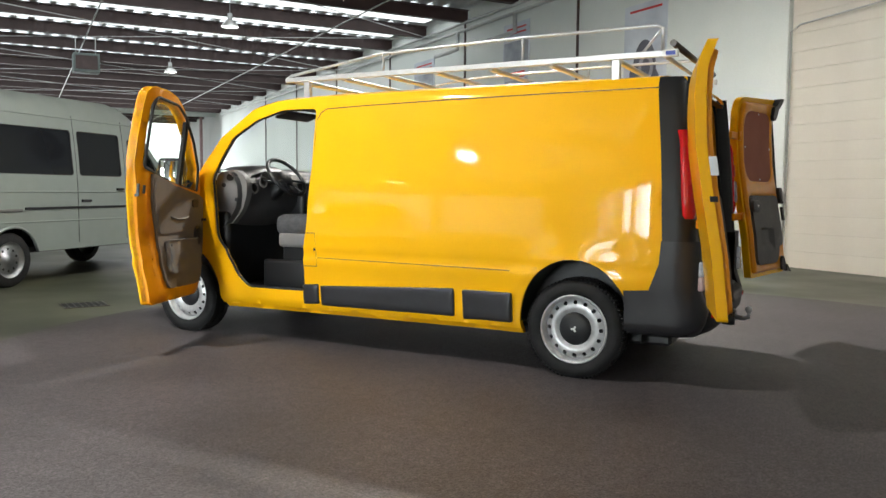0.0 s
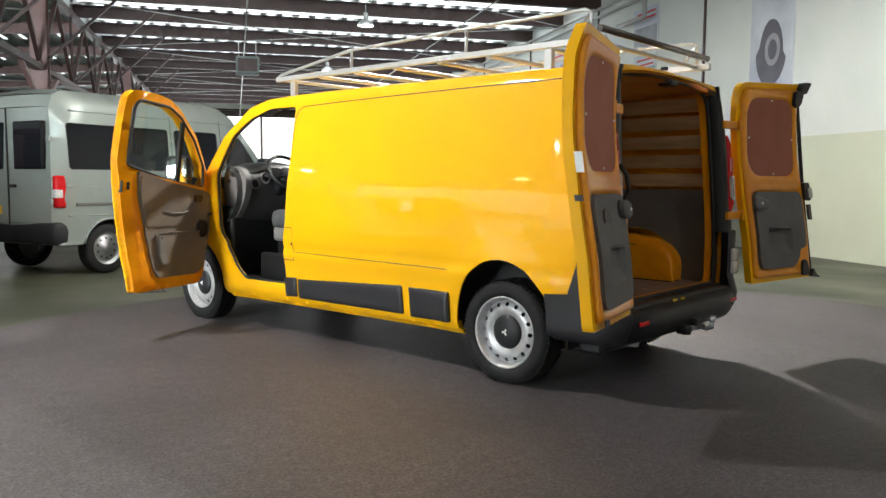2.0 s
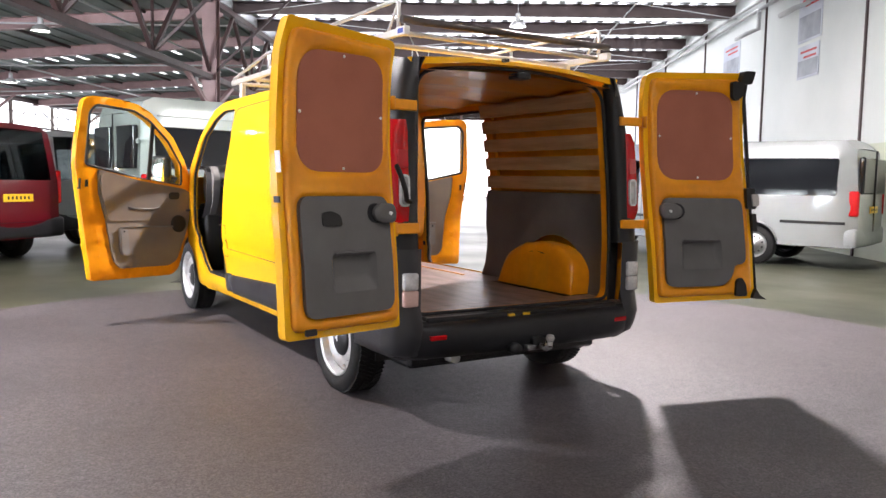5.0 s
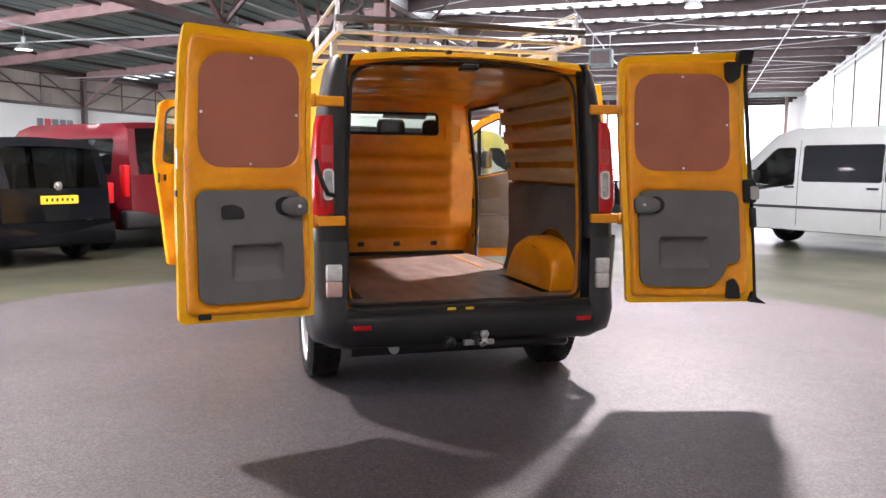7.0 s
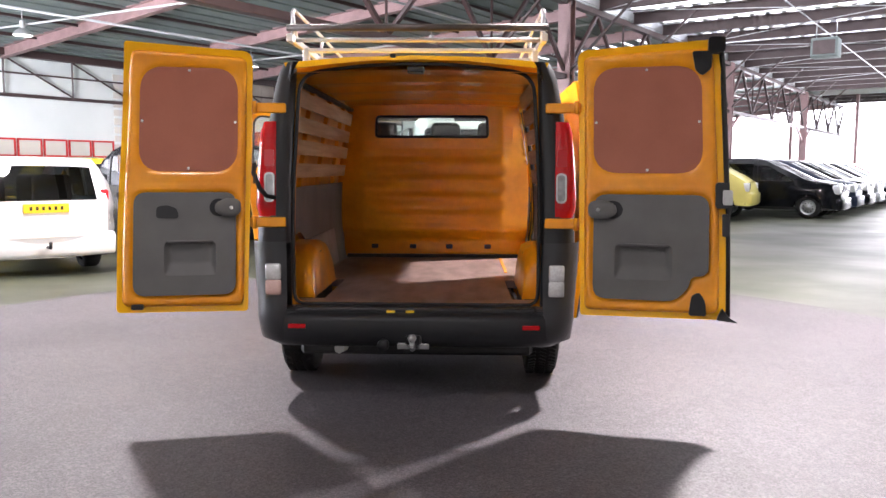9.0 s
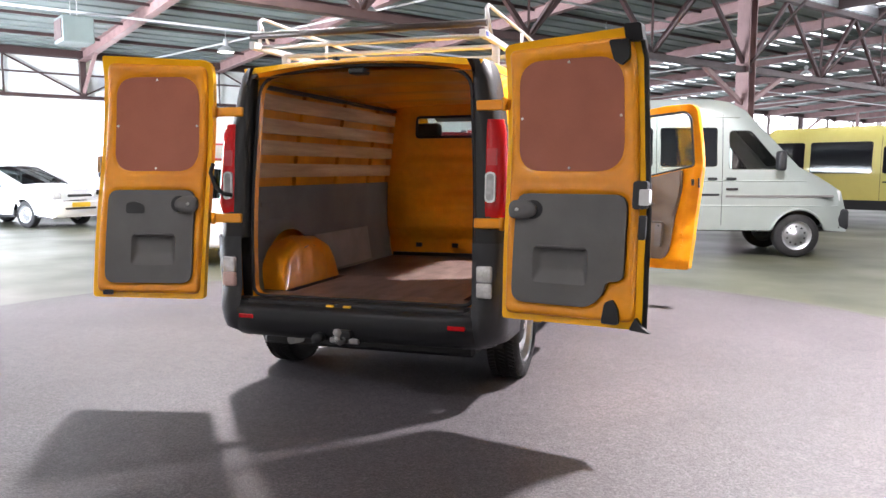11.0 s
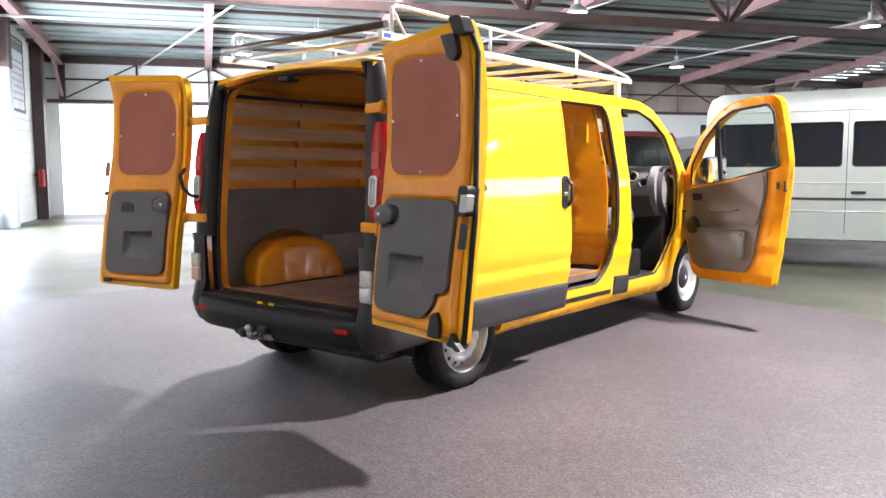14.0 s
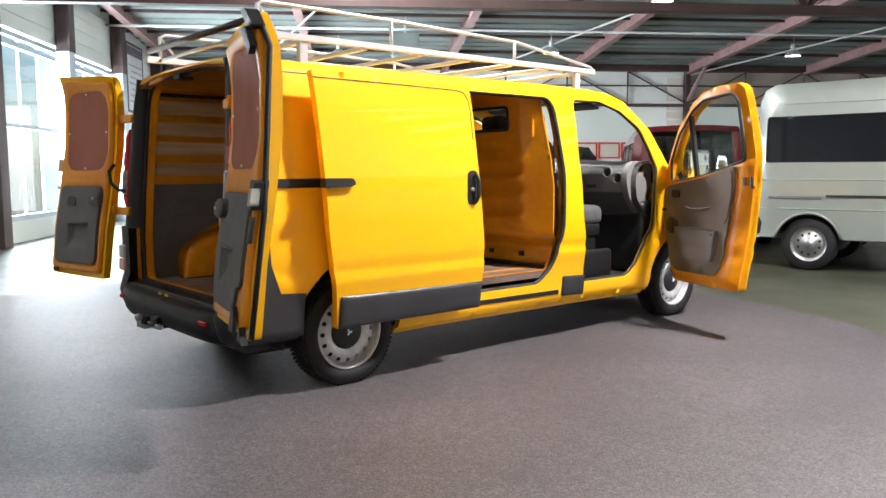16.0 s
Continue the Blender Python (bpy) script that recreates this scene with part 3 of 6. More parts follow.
for x in (-0.16, -0.05):
    part("striker", Geo().box(x, x + 0.05, -0.80, -0.785, 0.53, 0.548, 0.003), PLATE, van, "brass door striker")
part("top_lamp", Geo().box(-0.05, 0.05, rear_y(1.93) + 0.0, rear_y(1.93) + 0.1, 1.905, 1.94, 0.008), BLACK, van)
part("number_lamp", Geo().box(-0.145, -0.115, rear_y(2.0) - 0.01, rear_y(2.0) + 0.03, 1.99, 2.01, 0.003), BLACK, van)
# bumper
g = Geo()
rows = []
for z, dy in ((0.338, 0.06), (0.352, 0.03), (0.39, 0.004), (0.50, -0.01), (0.525, 0.01), (0.535, 0.07)):
    rows.append([Vector((0.85 * s, -0.865 - dy * -1 + 0.13 * s ** 8, z)) for s in [q / 24 for q in range(-24, 25)]])
g.grid(rows)
part("rear_bumper", g, BLACKPL, van, "dark grey plastic rear bumper")
part("bumper_step", Geo().box(-0.80, 0.80, -0.80, -0.68, 0.40, 0.545, 0.02), BLACK, van)
for sd in (-1, 1):
    part("reflector", Geo().box(sd * 0.615, sd * 0.715, -0.866, -0.845, 0.452, 0.478, 0.004), RED, van, "red bumper reflector")
# tow bar
tow = part("tow_bar", Geo().box(-0.045, 0.045, -0.90, -0.75, 0.34, 0.42, 0.01), BLACK, van, "steel tow bar with ball")
part("ball", Geo().tube([(0, -0.88, 0.37), (0, -0.95, 0.36), (0.0, -0.985, 0.375), (0, -0.985, 0.41)], 0.016, 8).lathe([(0, 0.045), (0.018, 0.04), (0.026, 0.022), (0.018, 0.003), (0.01, -0.01)], 16, pose(0, -0.985, 0.405)), CHROME, tow)
part("bracket", Geo().box(-0.09, 0.09, -0.9, -0.86, 0.345, 0.375, 0.004), CHROME, tow)
part("socket", Geo().lathe([(0, 0.03), (0.03, 0.03), (0.034, 0), (0.03, -0.05), (0, -0.05)], 16, pose(-0.17, -0.885, 0.365, 90, 0, 0)), BLACK, tow)
part("cross_tube", Geo().tube([(-0.55, -0.72, 0.36), (0.55, -0.72, 0.36)], 0.03, 8), BLACK, tow)

# sills, side cladding, fuel flap
for sd in (-1, 1):
    fn = side_pt(sd)
    pieces = ((2.075, 2.225), (0.885, 2.055), (0.425, 0.815)) if sd < 0 else ((1.965, 2.225),)
    for a, b in pieces:
        part("side_cladding", Geo().panel(round_poly([(a, 0.345), (b, 0.335), (b, 0.492 if b > 2 else 0.545), (a, 0.55 if a < 0.9 else 0.503)], 0.012, 2), [], fn, 0.02, step=0.05, rings=(0.006, 0.014, 0.024), w0=0.022, lift=lambda p, o=round_poly([(a, 0.345), (b, 0.335), (b, 0.492 if b > 2 else 0.545), (a, 0.55 if a < 0.9 else 0.503)], 0.012, 2): 0.012 * np.clip((0.9 - p[:, 0]) / 0.3, 0, 1) - 0.014 * (1 - np.clip(dist(p, o) / 0.026, 0, 1)) ** 2), CLAD, van, "dark grey plastic side cladding")
    part("sill_rail", Geo().panel([(0.38, 0.262), (3.07, 0.245), (3.08, 0.29), (0.37, 0.31)], [], fn, 0.04, step=0.1, w0=-0.02), YELLOW, van)
    part("wheel_arch_liner", Geo().panel(arch(-0.01, 0.40, 0.46) + [(-0.41, 0.3), (0.39, 0.3)], [], lambda u, v, w: Vector((sd * (0.674 + w), u, v)), 0.006, step=0.12), BLACK, van)
    part("wheel_arch_roof", Geo().grid([[Vector((sd * x, u, v)) for x in (0.67, half_width(u, v) - 0.006)] for u, v in arch(-0.01, 0.380, 0.435, 28)]), BLACK, van)
    part("front_arch_liner", Geo().panel(arch(3.498, 0.42, 0.46) + [(3.07, 0.3), (3.92, 0.3)], [], lambda u, v, w: Vector((sd * (0.58 + w), u, v)), 0.02, step=0.12), BLACK, van)
    part("front_arch_roof", Geo().grid([[Vector((sd * x, u, v)) for x in (0.58, half_width(u, v) - 0.006)] for u, v in arch(3.498, 0.405, 0.435, 28)]), BLACK, van)
g = Geo()
fn = side_pt(-1)
for a, b in (((2.235, 0.90), (2.07, 0.905)), ((2.07, 0.905), (2.07, 0.645)), ((2.07, 0.645), (2.23, 0.64))):
    g.bar(fn(*a, 0.001), fn(*b, 0.001), 0.002, 0.006)
part("fuel_flap_joint", g, BEAM, van, "joint of the fuel flap")
part("fuel_flap_catch", Geo().box(-0.938, -0.93, 2.075, 2.09, 0.765, 0.79, 0.002), BLACK, van)
part("underbody", Geo().box(-0.70, 0.70, -0.6, 4.2, 0.24, 0.32, 0.02).box(-0.5, 0.5, -0.1, 0.1, 0.2, 0.3, 0.02), BLACK, van, "black underbody")
part("exhaust", Geo().tube([(-0.35, 0.5, 0.24), (-0.4, -0.3, 0.26), (-0.45, -0.7, 0.3)], 0.03, 8), PIPE, van)
for sd in (-1, 1):
    part("mud_flap", Geo().box(sd * 0.62, sd * 0.83, -0.44, -0.43, 0.27, 0.42, 0.003), RUBBER, van, "black rubber mud flap")
    fn = side_pt(sd)
    part("cab_seal", Geo().tube([fn(u, v, -0.022) for u, v in fine(CAB_OPEN, 0.07)], 0.013, 6, closed=True), RUBBER, van, "black rubber cab door seal")


# wheels with pierced steel rims
def van_wheel(x, y, sd):
    m = pose(x, y, 0.33, 0, 90 * sd, 0)
    g = Geo().lathe([(0.222, -0.19), (0.26, -0.2), (0.31, -0.195), (0.327, -0.175), (0.33, -0.14), (0.33, -0.06), (0.327, -0.025), (0.312, -0.003), (0.275, 0.008), (0.24, 0.0), (0.222, -0.02)], 48, m)
    for k in range(72):
        a = 2 * math.pi * k / 72
        for h in (-0.165, -0.1, -0.04):
            g.box(-0.006, 0.006, -0.008, 0.008, -0.022, 0.022, 0, m @ pose(0.3305 * math.cos(a), 0.3305 * math.sin(a), h, 0, 0, math.degrees(a)) @ pose(0, 0, 0, 25 if h < -0.1 else -25, 0, 0))
    w = part("wheel", g, TYRE, van, "black tyre on a silver steel rim")
    holes = [[(0.178 * math.cos(a) + 0.0145 * math.cos(b), 0.178 * math.sin(a) + 0.0145 * math.sin(b)) for b in [2 * math.pi * j / 10 for j in range(10)]] for a in [2 * math.pi * k / 16 for k in range(16)]]

    def dish(u, v, q):
        r = math.hypot(u, v)
        h = float(np.interp(r, [0.0, 0.10, 0.125, 0.15, 0.165, 0.19, 0.203], [-0.055, -0.055, -0.04, -0.03, -0.035, -0.045, -0.06]))
        return m @ Vector((u, v, h + q))
    ring = [(0.203 * math.cos(a), 0.203 * math.sin(a)) for a in [2 * math.pi * k / 64 for k in range(64)]]
    part("rim_disc", Geo().panel(ring, holes, dish, 0.004, step=0.02, back=False), STEEL, w, "pierced silver rim disc")
    part("rim_ring", Geo().lathe([(0.196, -0.075), (0.205, -0.06), (0.212, -0.02), (0.222, -0.004), (0.230, -0.004), (0.231, -0.012), (0.222, -0.03), (0.21, -0.17)], 48, m), STEEL, w)
    part("brake_drum", Geo().lathe([(0.0, -0.085), (0.19, -0.085), (0.19, -0.17)], 24, m), BLACK, w)
    part("hub_cap", Geo().lathe([(0.0, -0.018), (0.03, -0.018), (0.05, -0.024), (0.085, -0.03), (0.108, -0.042), (0.112, -0.055)], 32, m), BLACKPL, w, "dark grey hub cap")
    g = Geo()
    for k in range(3):
        a = 2 * math.pi * k / 3 + math.pi / 2
        g.box(-0.006, 0.006, -0.01, 0.01, 0, 0.003, 0.001, m @ pose(0.011 * math.cos(a), 0.011 * math.sin(a), -0.018, 0, 0, math.degrees(a) + 90))
    part("emblem", g, WHITE, w, "small pale emblem")


for sd in (-1, 1):
    for y in (0.0, 3.498):
        van_wheel(sd * 0.89, y, sd)

# ---- rear doors, swung wide open ----
for sd in (-1, 1):
    d = Vector((sd * 0.971, -0.239, 0))
    nn = Vector((-sd * 0.239, -0.971, 0))

    def door_pt(s, z, w, sd=sd, d=d, nn=nn):
        base = Vector((sd * 0.895, (-0.835 if sd < 0 else -0.815) - 0.07 * (2.0 - z), 1.35 + (z - 1.35) * (0.976 if sd < 0 else 0.988)))
        return base + d * s * (0.915 if sd < 0 else 1.012) + nn * (w + float(np.interp(z, [0.55, 0.9, 1.2, 1.5, 1.75, 1.9, 1.98, 2.06], [0.0, -0.015, -0.045, -0.068, -0.062, -0.045, -0.022, 0.02])))

    out = round_poly([(0.03, 0.54), (0.79, 0.55), (0.785, 1.15), (0.75, 1.9), (0.735, 2.055), (0.0, 2.02), (0.0, 1.9), (0.015, 1.2)], [0.02, 0.03, 0.1, 0.05, 0.02, 0.08, 0.05, 0.1], 4)
    dr = part("rear_door", Geo().panel(out, [], door_pt, 0.055, step=0.08, w0=-0.04), YELLOW, van, "open yellow rear door")
    wdw = round_poly([(0.10, 1.345), (0.66, 1.345), (0.645, 1.915), (0.095, 1.915)], 0.14, 8)
    if sd < 0:
        low = round_poly([(0.10, 0.645), (0.69, 0.645), (0.69, 1.22), (0.10, 1.22)], 0.07, 5)
    else:
        low = round_poly([(0.10, 0.645), (0.53, 0.645), (0.60, 0.72), (0.61, 0.78), (0.70, 0.79), (0.70, 1.22), (0.10, 1.22)], [0.07, 0.05, 0.03, 0.05, 0.05, 0.07, 0.07], 4)
    ins = round_poly([(0.055, 0.575), (0.755, 0.585), (0.75, 1.15), (0.715, 1.9), (0.70, 2.01), (0.035, 1.985), (0.035, 1.9), (0.045, 1.2)], [0.04, 0.05, 0.1, 0.05, 0.05, 0.08, 0.05, 0.1], 4)

    def relief(p, ins=ins, wdw=wdw, low=low):
        e = np.clip(dist(p, ins) / 0.02, 0, 1)
        o = np.clip(np.minimum(dist(p, wdw), dist(p, low)) / 0.03, 0, 1)
        band = np.exp(-((p[:, 1] - 1.275) / 0.012) ** 2) * np.clip((0.62 - np.abs(p[:, 0] - 0.38)) / 0.05, 0, 1) * np.clip(dist(p, ins) / 0.08, 0, 1)
        return -0.022 * (1 - e) ** 2 - 0.014 * (1 - o) ** 2 - 0.006 * band
    part("inner_frame", Geo().panel(ins, [wdw, low], door_pt, 0.035, step=0.02, rings=(0.007, 0.014), back=False, w0=-0.006, lift=relief), YELLOW_IN, dr, "pressed yellow inner frame")
    part("window_board", Geo().panel([(a, b) for a, b in round_poly([(0.092, 1.338), (0.668, 1.338), (0.652, 1.922), (0.088, 1.922)], 0.14, 8)], [], door_pt, 0.006, step=0.1, w0=-0.012), BOARD, dr, "red-brown hardboard over the window")
    part("trim_panel", Geo().panel(low, [rect(0.215, 0.515, 0.755, 0.945, 0.03)], door_pt, 0.03, step=0.06, rings=(0.01,), w0=0.006), GREYTRIM, dr, "moulded grey trim panel")
    part("pull_recess", Geo().panel(rect(0.215, 0.515, 0.755, 0.945, 0.03), [], door_pt, 0.0, step=0.014, w0=0.006,
         lift=lambda p: -0.034 * np.clip(np.minimum(np.minimum((0.945 - p[:, 1]) / 0.006, (p[:, 1] - 0.755) / 0.07), np.minimum(p[:, 0] - 0.215, 0.515 - p[:, 0]) / 0.03), 0, 1)), GREYTRIM, dr, "recessed grey pull")
    part("pull_lip", Geo().tube([door_pt(0.235, 0.944, 0.004), door_pt(0.365, 0.946, 0.006), door_pt(0.495, 0.944, 0.004)], 0.008, 6), GREYTRIM, dr)
    kx, kz = 0.125, 1.135
    # a flat dark disc gives the shade of the hollow beside the knob
    part("knob_shade", Geo().panel([(0.20 + 0.055 * math.cos(a), kz + 0.05 * math.sin(a)) for a in [2 * math.pi * i / 24 for i in range(24)]], [], door_pt, 0.006, step=0.05, w0=0.009), BLACKPL, dr, "flat dark disc for the shaded hollow behind the knob")
    kc = door_pt(kx, kz, 0.018)
    rot = nn.to_track_quat("Z", "Y").to_matrix().to_4x4()
    pad = round_poly([(0.07, 1.088), (0.165, 1.083), (0.222, 1.108), (0.222, 1.158), (0.165, 1.187), (0.07, 1.182)], 0.04, 5)
    part("check_knob", Geo().panel(pad, [], door_pt, 0.04, step=0.016, w0=0.045, lift=lambda p, pad=pad: -0.014 * (1 - np.clip(dist(p, pad) / 0.02, 0, 1)) ** 2), GREYTRIM, dr, "rounded grey knob")
    part("knob_screw", Geo().lathe([(0.0, 0.034), (0.009, 0.033), (0.010, 0.026)], 12, Matrix.Translation(kc) @ rot), WHITE, dr)
    for s, z in ((0.37, 1.905), (0.38, 1.355), (0.105, 1.62), (0.645, 1.62)):
        part("board_screw", Geo().lathe([(0.0, 0.006), (0.006, 0.005), (0.008, 0.0)], 8, Matrix.Translation(door_pt(s, z, -0.01)) @ rot), WHITE, dr)
    if sd < 0:
        part("inner_handle", Geo().panel(round_poly([(0.43, 1.075), (0.56, 1.075), (0.56, 1.14), (0.50, 1.15), (0.44, 1.13)], 0.02, 3), [], door_pt, 0.01, step=0.05, w0=0.012), BLACK, dr, "black inner door handle")
        part("latch_hole", Geo().panel(rect(0.63, 0.70, 0.57, 0.6, 0.01), [], door_pt, 0.01, step=0.05, w0=0.004), BLACK, dr)
        part("door_sticker", Geo().panel(rect(1.33, 1.43, -0.04, 0.0), [], lambda u, v, w: door_pt(0.78 + w, u, v + 0.0) , 0.002, step=0.05), WHITE, dr, "white sticker")
        part("edge_catch", Geo().panel(rect(1.19, 1.22, -0.06, -0.02), [], lambda u, v, w: door_pt(0.79 + w, u, v), 0.01, step=0.05), BLACK, dr)
    else:
        part("top_latch", Geo().panel(round_poly([(0.60, 1.99), (0.70, 1.99), (0.70, 1.90), (0.655, 1.865), (0.62, 1.89)], 0.015, 3), [], door_pt, 0.03, step=0.05, w0=0.03), BLACK, dr, "black top latch")
        part("top_cover", Geo().panel(rect(0.68, 0.765, 1.98, 2.06, 0.015), [], door_pt, 0.06, step=0.05, w0=0.012), BLACK, dr)
        part("bottom_latch", Geo().panel(round_poly([(0.60, 0.575), (0.69, 0.575), (0.685, 0.65), (0.655, 0.70), (0.615, 0.68)], 0.015, 3), [], door_pt, 0.02, step=0.05, w0=0.02), BLACK, dr, "black bottom latch")
        part("bottom_hook", Geo().panel(round_poly([(0.74, 0.555), (0.85, 0.545), (0.80, 0.575), (0.77, 0.62)], 0.01, 2), [], door_pt, 0.03, step=0.05, w0=0.01), BLACK, dr)
        lk = part("centre_lock", Geo().panel(rect(0.73, 0.80, 1.15, 1.29, 0.02), [], door_pt, 0.07, step=0.05, w0=0.02), BLACK, dr, "black centre lock")
        part("lock_latch", Geo().panel(rect(0.765, 0.815, 1.17, 1.25, 0.012), [], door_pt, 0.04, step=0.05, w0=0.03), CHROME, lk)
        part("lock_rod", Geo().panel(rect(0.765, 0.80, 1.0, 1.12, 0.01), [], door_pt, 0.02, step=0.05, w0=0.012), BLACK, dr)
        loop = [door_pt(a, b, -0.045) for a, b in ((0.80, 0.56), (0.795, 1.15), (0.76, 1.9), (0.745, 2.05))]
        part("edge_seal", Geo().tube(loop, 0.014, 6), RUBBER, dr, "black rubber edge seal")
    for hz in (1.70, 1.05):
        hb = door_pt(0.02, hz, -0.01)
        hp = part("hinge", Geo().box(-0.1, 0.1, -0.014, 0.014, -0.028, 0.028, 0.006, Matrix.Translation((sd * 0.84, rear_y(hz) - 0.018, hz)) @ pose(0, 0, 0, 0, 0, -sd * 8)), YELLOW_IN, dr, "yellow hinge strap")
        part("hinge_pin", Geo().tube([(sd * 0.91, rear_y(hz) - 0.055, hz - 0.035), (sd * 0.91, rear_y(hz) - 0.055, hz + 0.035)], 0.014, 8), YELLOW_IN, hp)
part("cable_gaiter", Geo().tube([(-0.905, -0.80, 1.38), (-0.90, -0.84, 1.33), (-0.87, -0.84, 1.25), (-0.84, -0.80, 1.2), (-0.80, -0.765, 1.19)], 0.013, 8), RUBBER, van, "black cable gaiter")

# ---- cab doors, swung open ----
DOOR = round_poly([(-0.02, 1.27), (0.05, 1.448), (0.2, 1.661), (0.45, 1.86), (0.6, 1.925), (0.8, 1.952), (1.04, 1.958), (1.09, 1.92), (1.115, 1.6), (1.125, 1.38), (1.10, 1.2), (1.06, 0.9), (1.045, 0.6), (1.035, 0.395),
                   (0.25, 0.385), (0.17, 0.43), (0.11, 0.56), (0.015, 0.76), (-0.03, 0.95)], 0.03, 3)
PANE = round_poly([(0.095, 1.21), (0.115, 1.40), (0.28, 1.62), (0.48, 1.785), (0.64, 1.86), (0.995, 1.885), (1.045, 1.83), (1.055, 1.39), (0.55, 1.275)], 0.03, 3)
LINING = round_poly([(0.02, 1.15), (0.1, 1.185), (0.55, 1.255), (0.95, 1.35), (0.94, 1.15), (0.875, 0.9), (0.84, 0.56), (0.79, 0.49), (0.3, 0.48), (0.21, 0.52), (0.14, 0.64), (0.04, 0.85)], 0.03, 3)
for sd in (-1, 1):
    hinge = Vector((sd * 0.925, 3.27, 0))
    d = Vector((sd * 0.925, -0.38, 0))
    nn = Vector((-sd * 0.38, -0.925, 0))

    def cab_pt(s, z, w, hinge=hinge, d=d, nn=nn):
        lean = float(np.interp(z, ZZ, XX)) - 0.93
        return hinge + d * s + nn * (w - lean) + Vector((0, 0, z))

    dr = part("cab_door", Geo().panel(DOOR, [PANE], cab_pt, 0.05, step=0.06, w0=-0.032), YELLOW, van, "open yellow cab door")

    def cab_in(s, z, w, fp=cab_pt):
        e = min(dist([(s, z)], DOOR)[0], 0.03) / 0.03
        return fp(s, z, w - 0.03 * (1 - e) ** 2 - 0.028 * min(1.0, max(0.0, (z - 1.3) / 0.14)))
    part("door_inner", Geo().panel(DOOR, [PANE], cab_in, 0.06, step=0.05, rings=(0.01, 0.02, 0.032), back=False, w0=0.022), YELLOW_IN, dr)
    part("lining", Geo().panel(LINING, [], cab_pt, 0.03, step=0.06, rings=(0.012,), w0=0.042), BEIGE, dr, "beige grey door lining")
    part("lining_pad", Geo().panel(round_poly([(0.30, 0.90), (0.86, 0.90), (0.925, 1.15), (0.93, 1.325), (0.56, 1.235), (0.33, 1.2)], 0.05, 4), [], cab_pt, 0.012, step=0.05, rings=(0.012, 0.024), w0=0.052), BEIGE, dr, "padded upper door lining")
    part("map_pocket", Geo().panel(round_poly([(0.26, 0.60), (0.77, 0.60), (0.775, 0.845), (0.235, 0.835)], 0.035, 4), [], cab_pt, 0.035, step=0.05, rings=(0.012, 0.025), w0=0.077), BEIGE, dr, "door pocket")
    part("pocket_edge", Geo().tube([cab_pt(0.24, 0.838, 0.078), cab_pt(0.5, 0.846, 0.081), cab_pt(0.77, 0.846, 0.078)], 0.007, 6), DASHL, dr, "pale pocket edge")
    part("pocket_end", Geo().panel(rect(0.70, 0.765, 0.61, 0.832, 0.02, 3), [], cab_pt, 0.01, step=0.05, w0=0.081), DASHL, dr, "pale grey pocket end piece")
    part("pocket_stud", Geo().lathe([(0.0, 0.006), (0.008, 0.005), (0.01, 0.0)], 10, Matrix.Translation(cab_pt(0.735, 0.81, 0.081)) @ nn.to_track_quat("Z", "Y").to_matrix().to_4x4()), BLACK, dr)
    part("arm_rest", Geo().tube([cab_pt(0.35, 1.015, 0.052), cab_pt(0.42, 1.0, 0.057), cab_pt(0.55, 1.002, 0.058), cab_pt(0.67, 1.02, 0.052)], 0.008, 6), DASHL, dr, "pale lining crease")
    sc = cab_pt(0.15, 0.855, 0.045)
    rot = nn.to_track_quat("Z", "Y").to_matrix().to_4x4()
    part("speaker", Geo().lathe([(0.0, 0.010), (0.065, 0.012), (0.08, 0.004), (0.084, -0.01)], 28, Matrix.Translation(sc) @ rot), BLACK, dr, "round black speaker grille")
    part("door_pull", Geo().panel(round_poly([(0.145, 1.085), (0.25, 1.085), (0.255, 1.15), (0.14, 1.15)], 0.025, 3), [], cab_pt, 0.02, step=0.06, w0=0.05), BLACK, dr, "black door handle")
    pn = part("window_pane", Geo().panel(PANE, [], cab_pt, 0.004, step=0.1, w0=-0.015), GLASS, dr, "clear door window")
    pn.visible_shadow = False
    part("window_seal", Geo().tube([cab_pt(a, b, 0.012) for a, b in PANE], 0.011, 6, closed=True), RUBBER, dr, "black window seal")
    part("quarter_bar", Geo().bar(cab_pt(0.44, 1.245, 0.0), cab_pt(0.44, 1.755, 0.0), 0.035, 0.03, (1, 0, 0)), RUBBER, dr, "black window divider")
    part("door_lock", Geo().panel(rect(1.18, 1.27, -0.02, 0.01), [], lambda u, v, w: cab_pt(1.10 + w, u, v), 0.012, step=0.05), BLACK, dr, "black door lock")
    part("lock_plate", Geo().panel(rect(1.03, 1.055, 1.2, 1.26, 0.005), [], cab_pt, 0.01, step=0.05, w0=0.026), BLACK, dr)
    g = Geo()
    for k in range(10):
        g.panel(rect(0.93, 0.965, 0.60 + 0.024 * k, 0.612 + 0.024 * k, 0.003, 2), [], cab_pt, 0.006, step=0.05, w0=0.026)
    part("vent_slots", g, YELLOW_IN, dr)
    mb = cab_pt(0.22, 1.33, -0.15)
    mr = part("mirror", Geo().box(-0.11, 0.11, -0.05, 0.05, -0.155, 0.155, 0.04, Matrix.Translation(mb) @ pose(0, 0, 0, 0, 0, sd * 50), seg=3), BLACK, dr, "black wing mirror")
    part("mirror_glass", Geo().box(-0.085, 0.085, -0.056, -0.05, -0.13, 0.13, 0.02, Matrix.Translation(mb) @ pose(0, 0, 0, 0, 0, sd * 50), seg=2), mat("mirror", (0.9, 0.9, 0.9), 0.02, 1.0, var=0, rvar=0.0), mr)
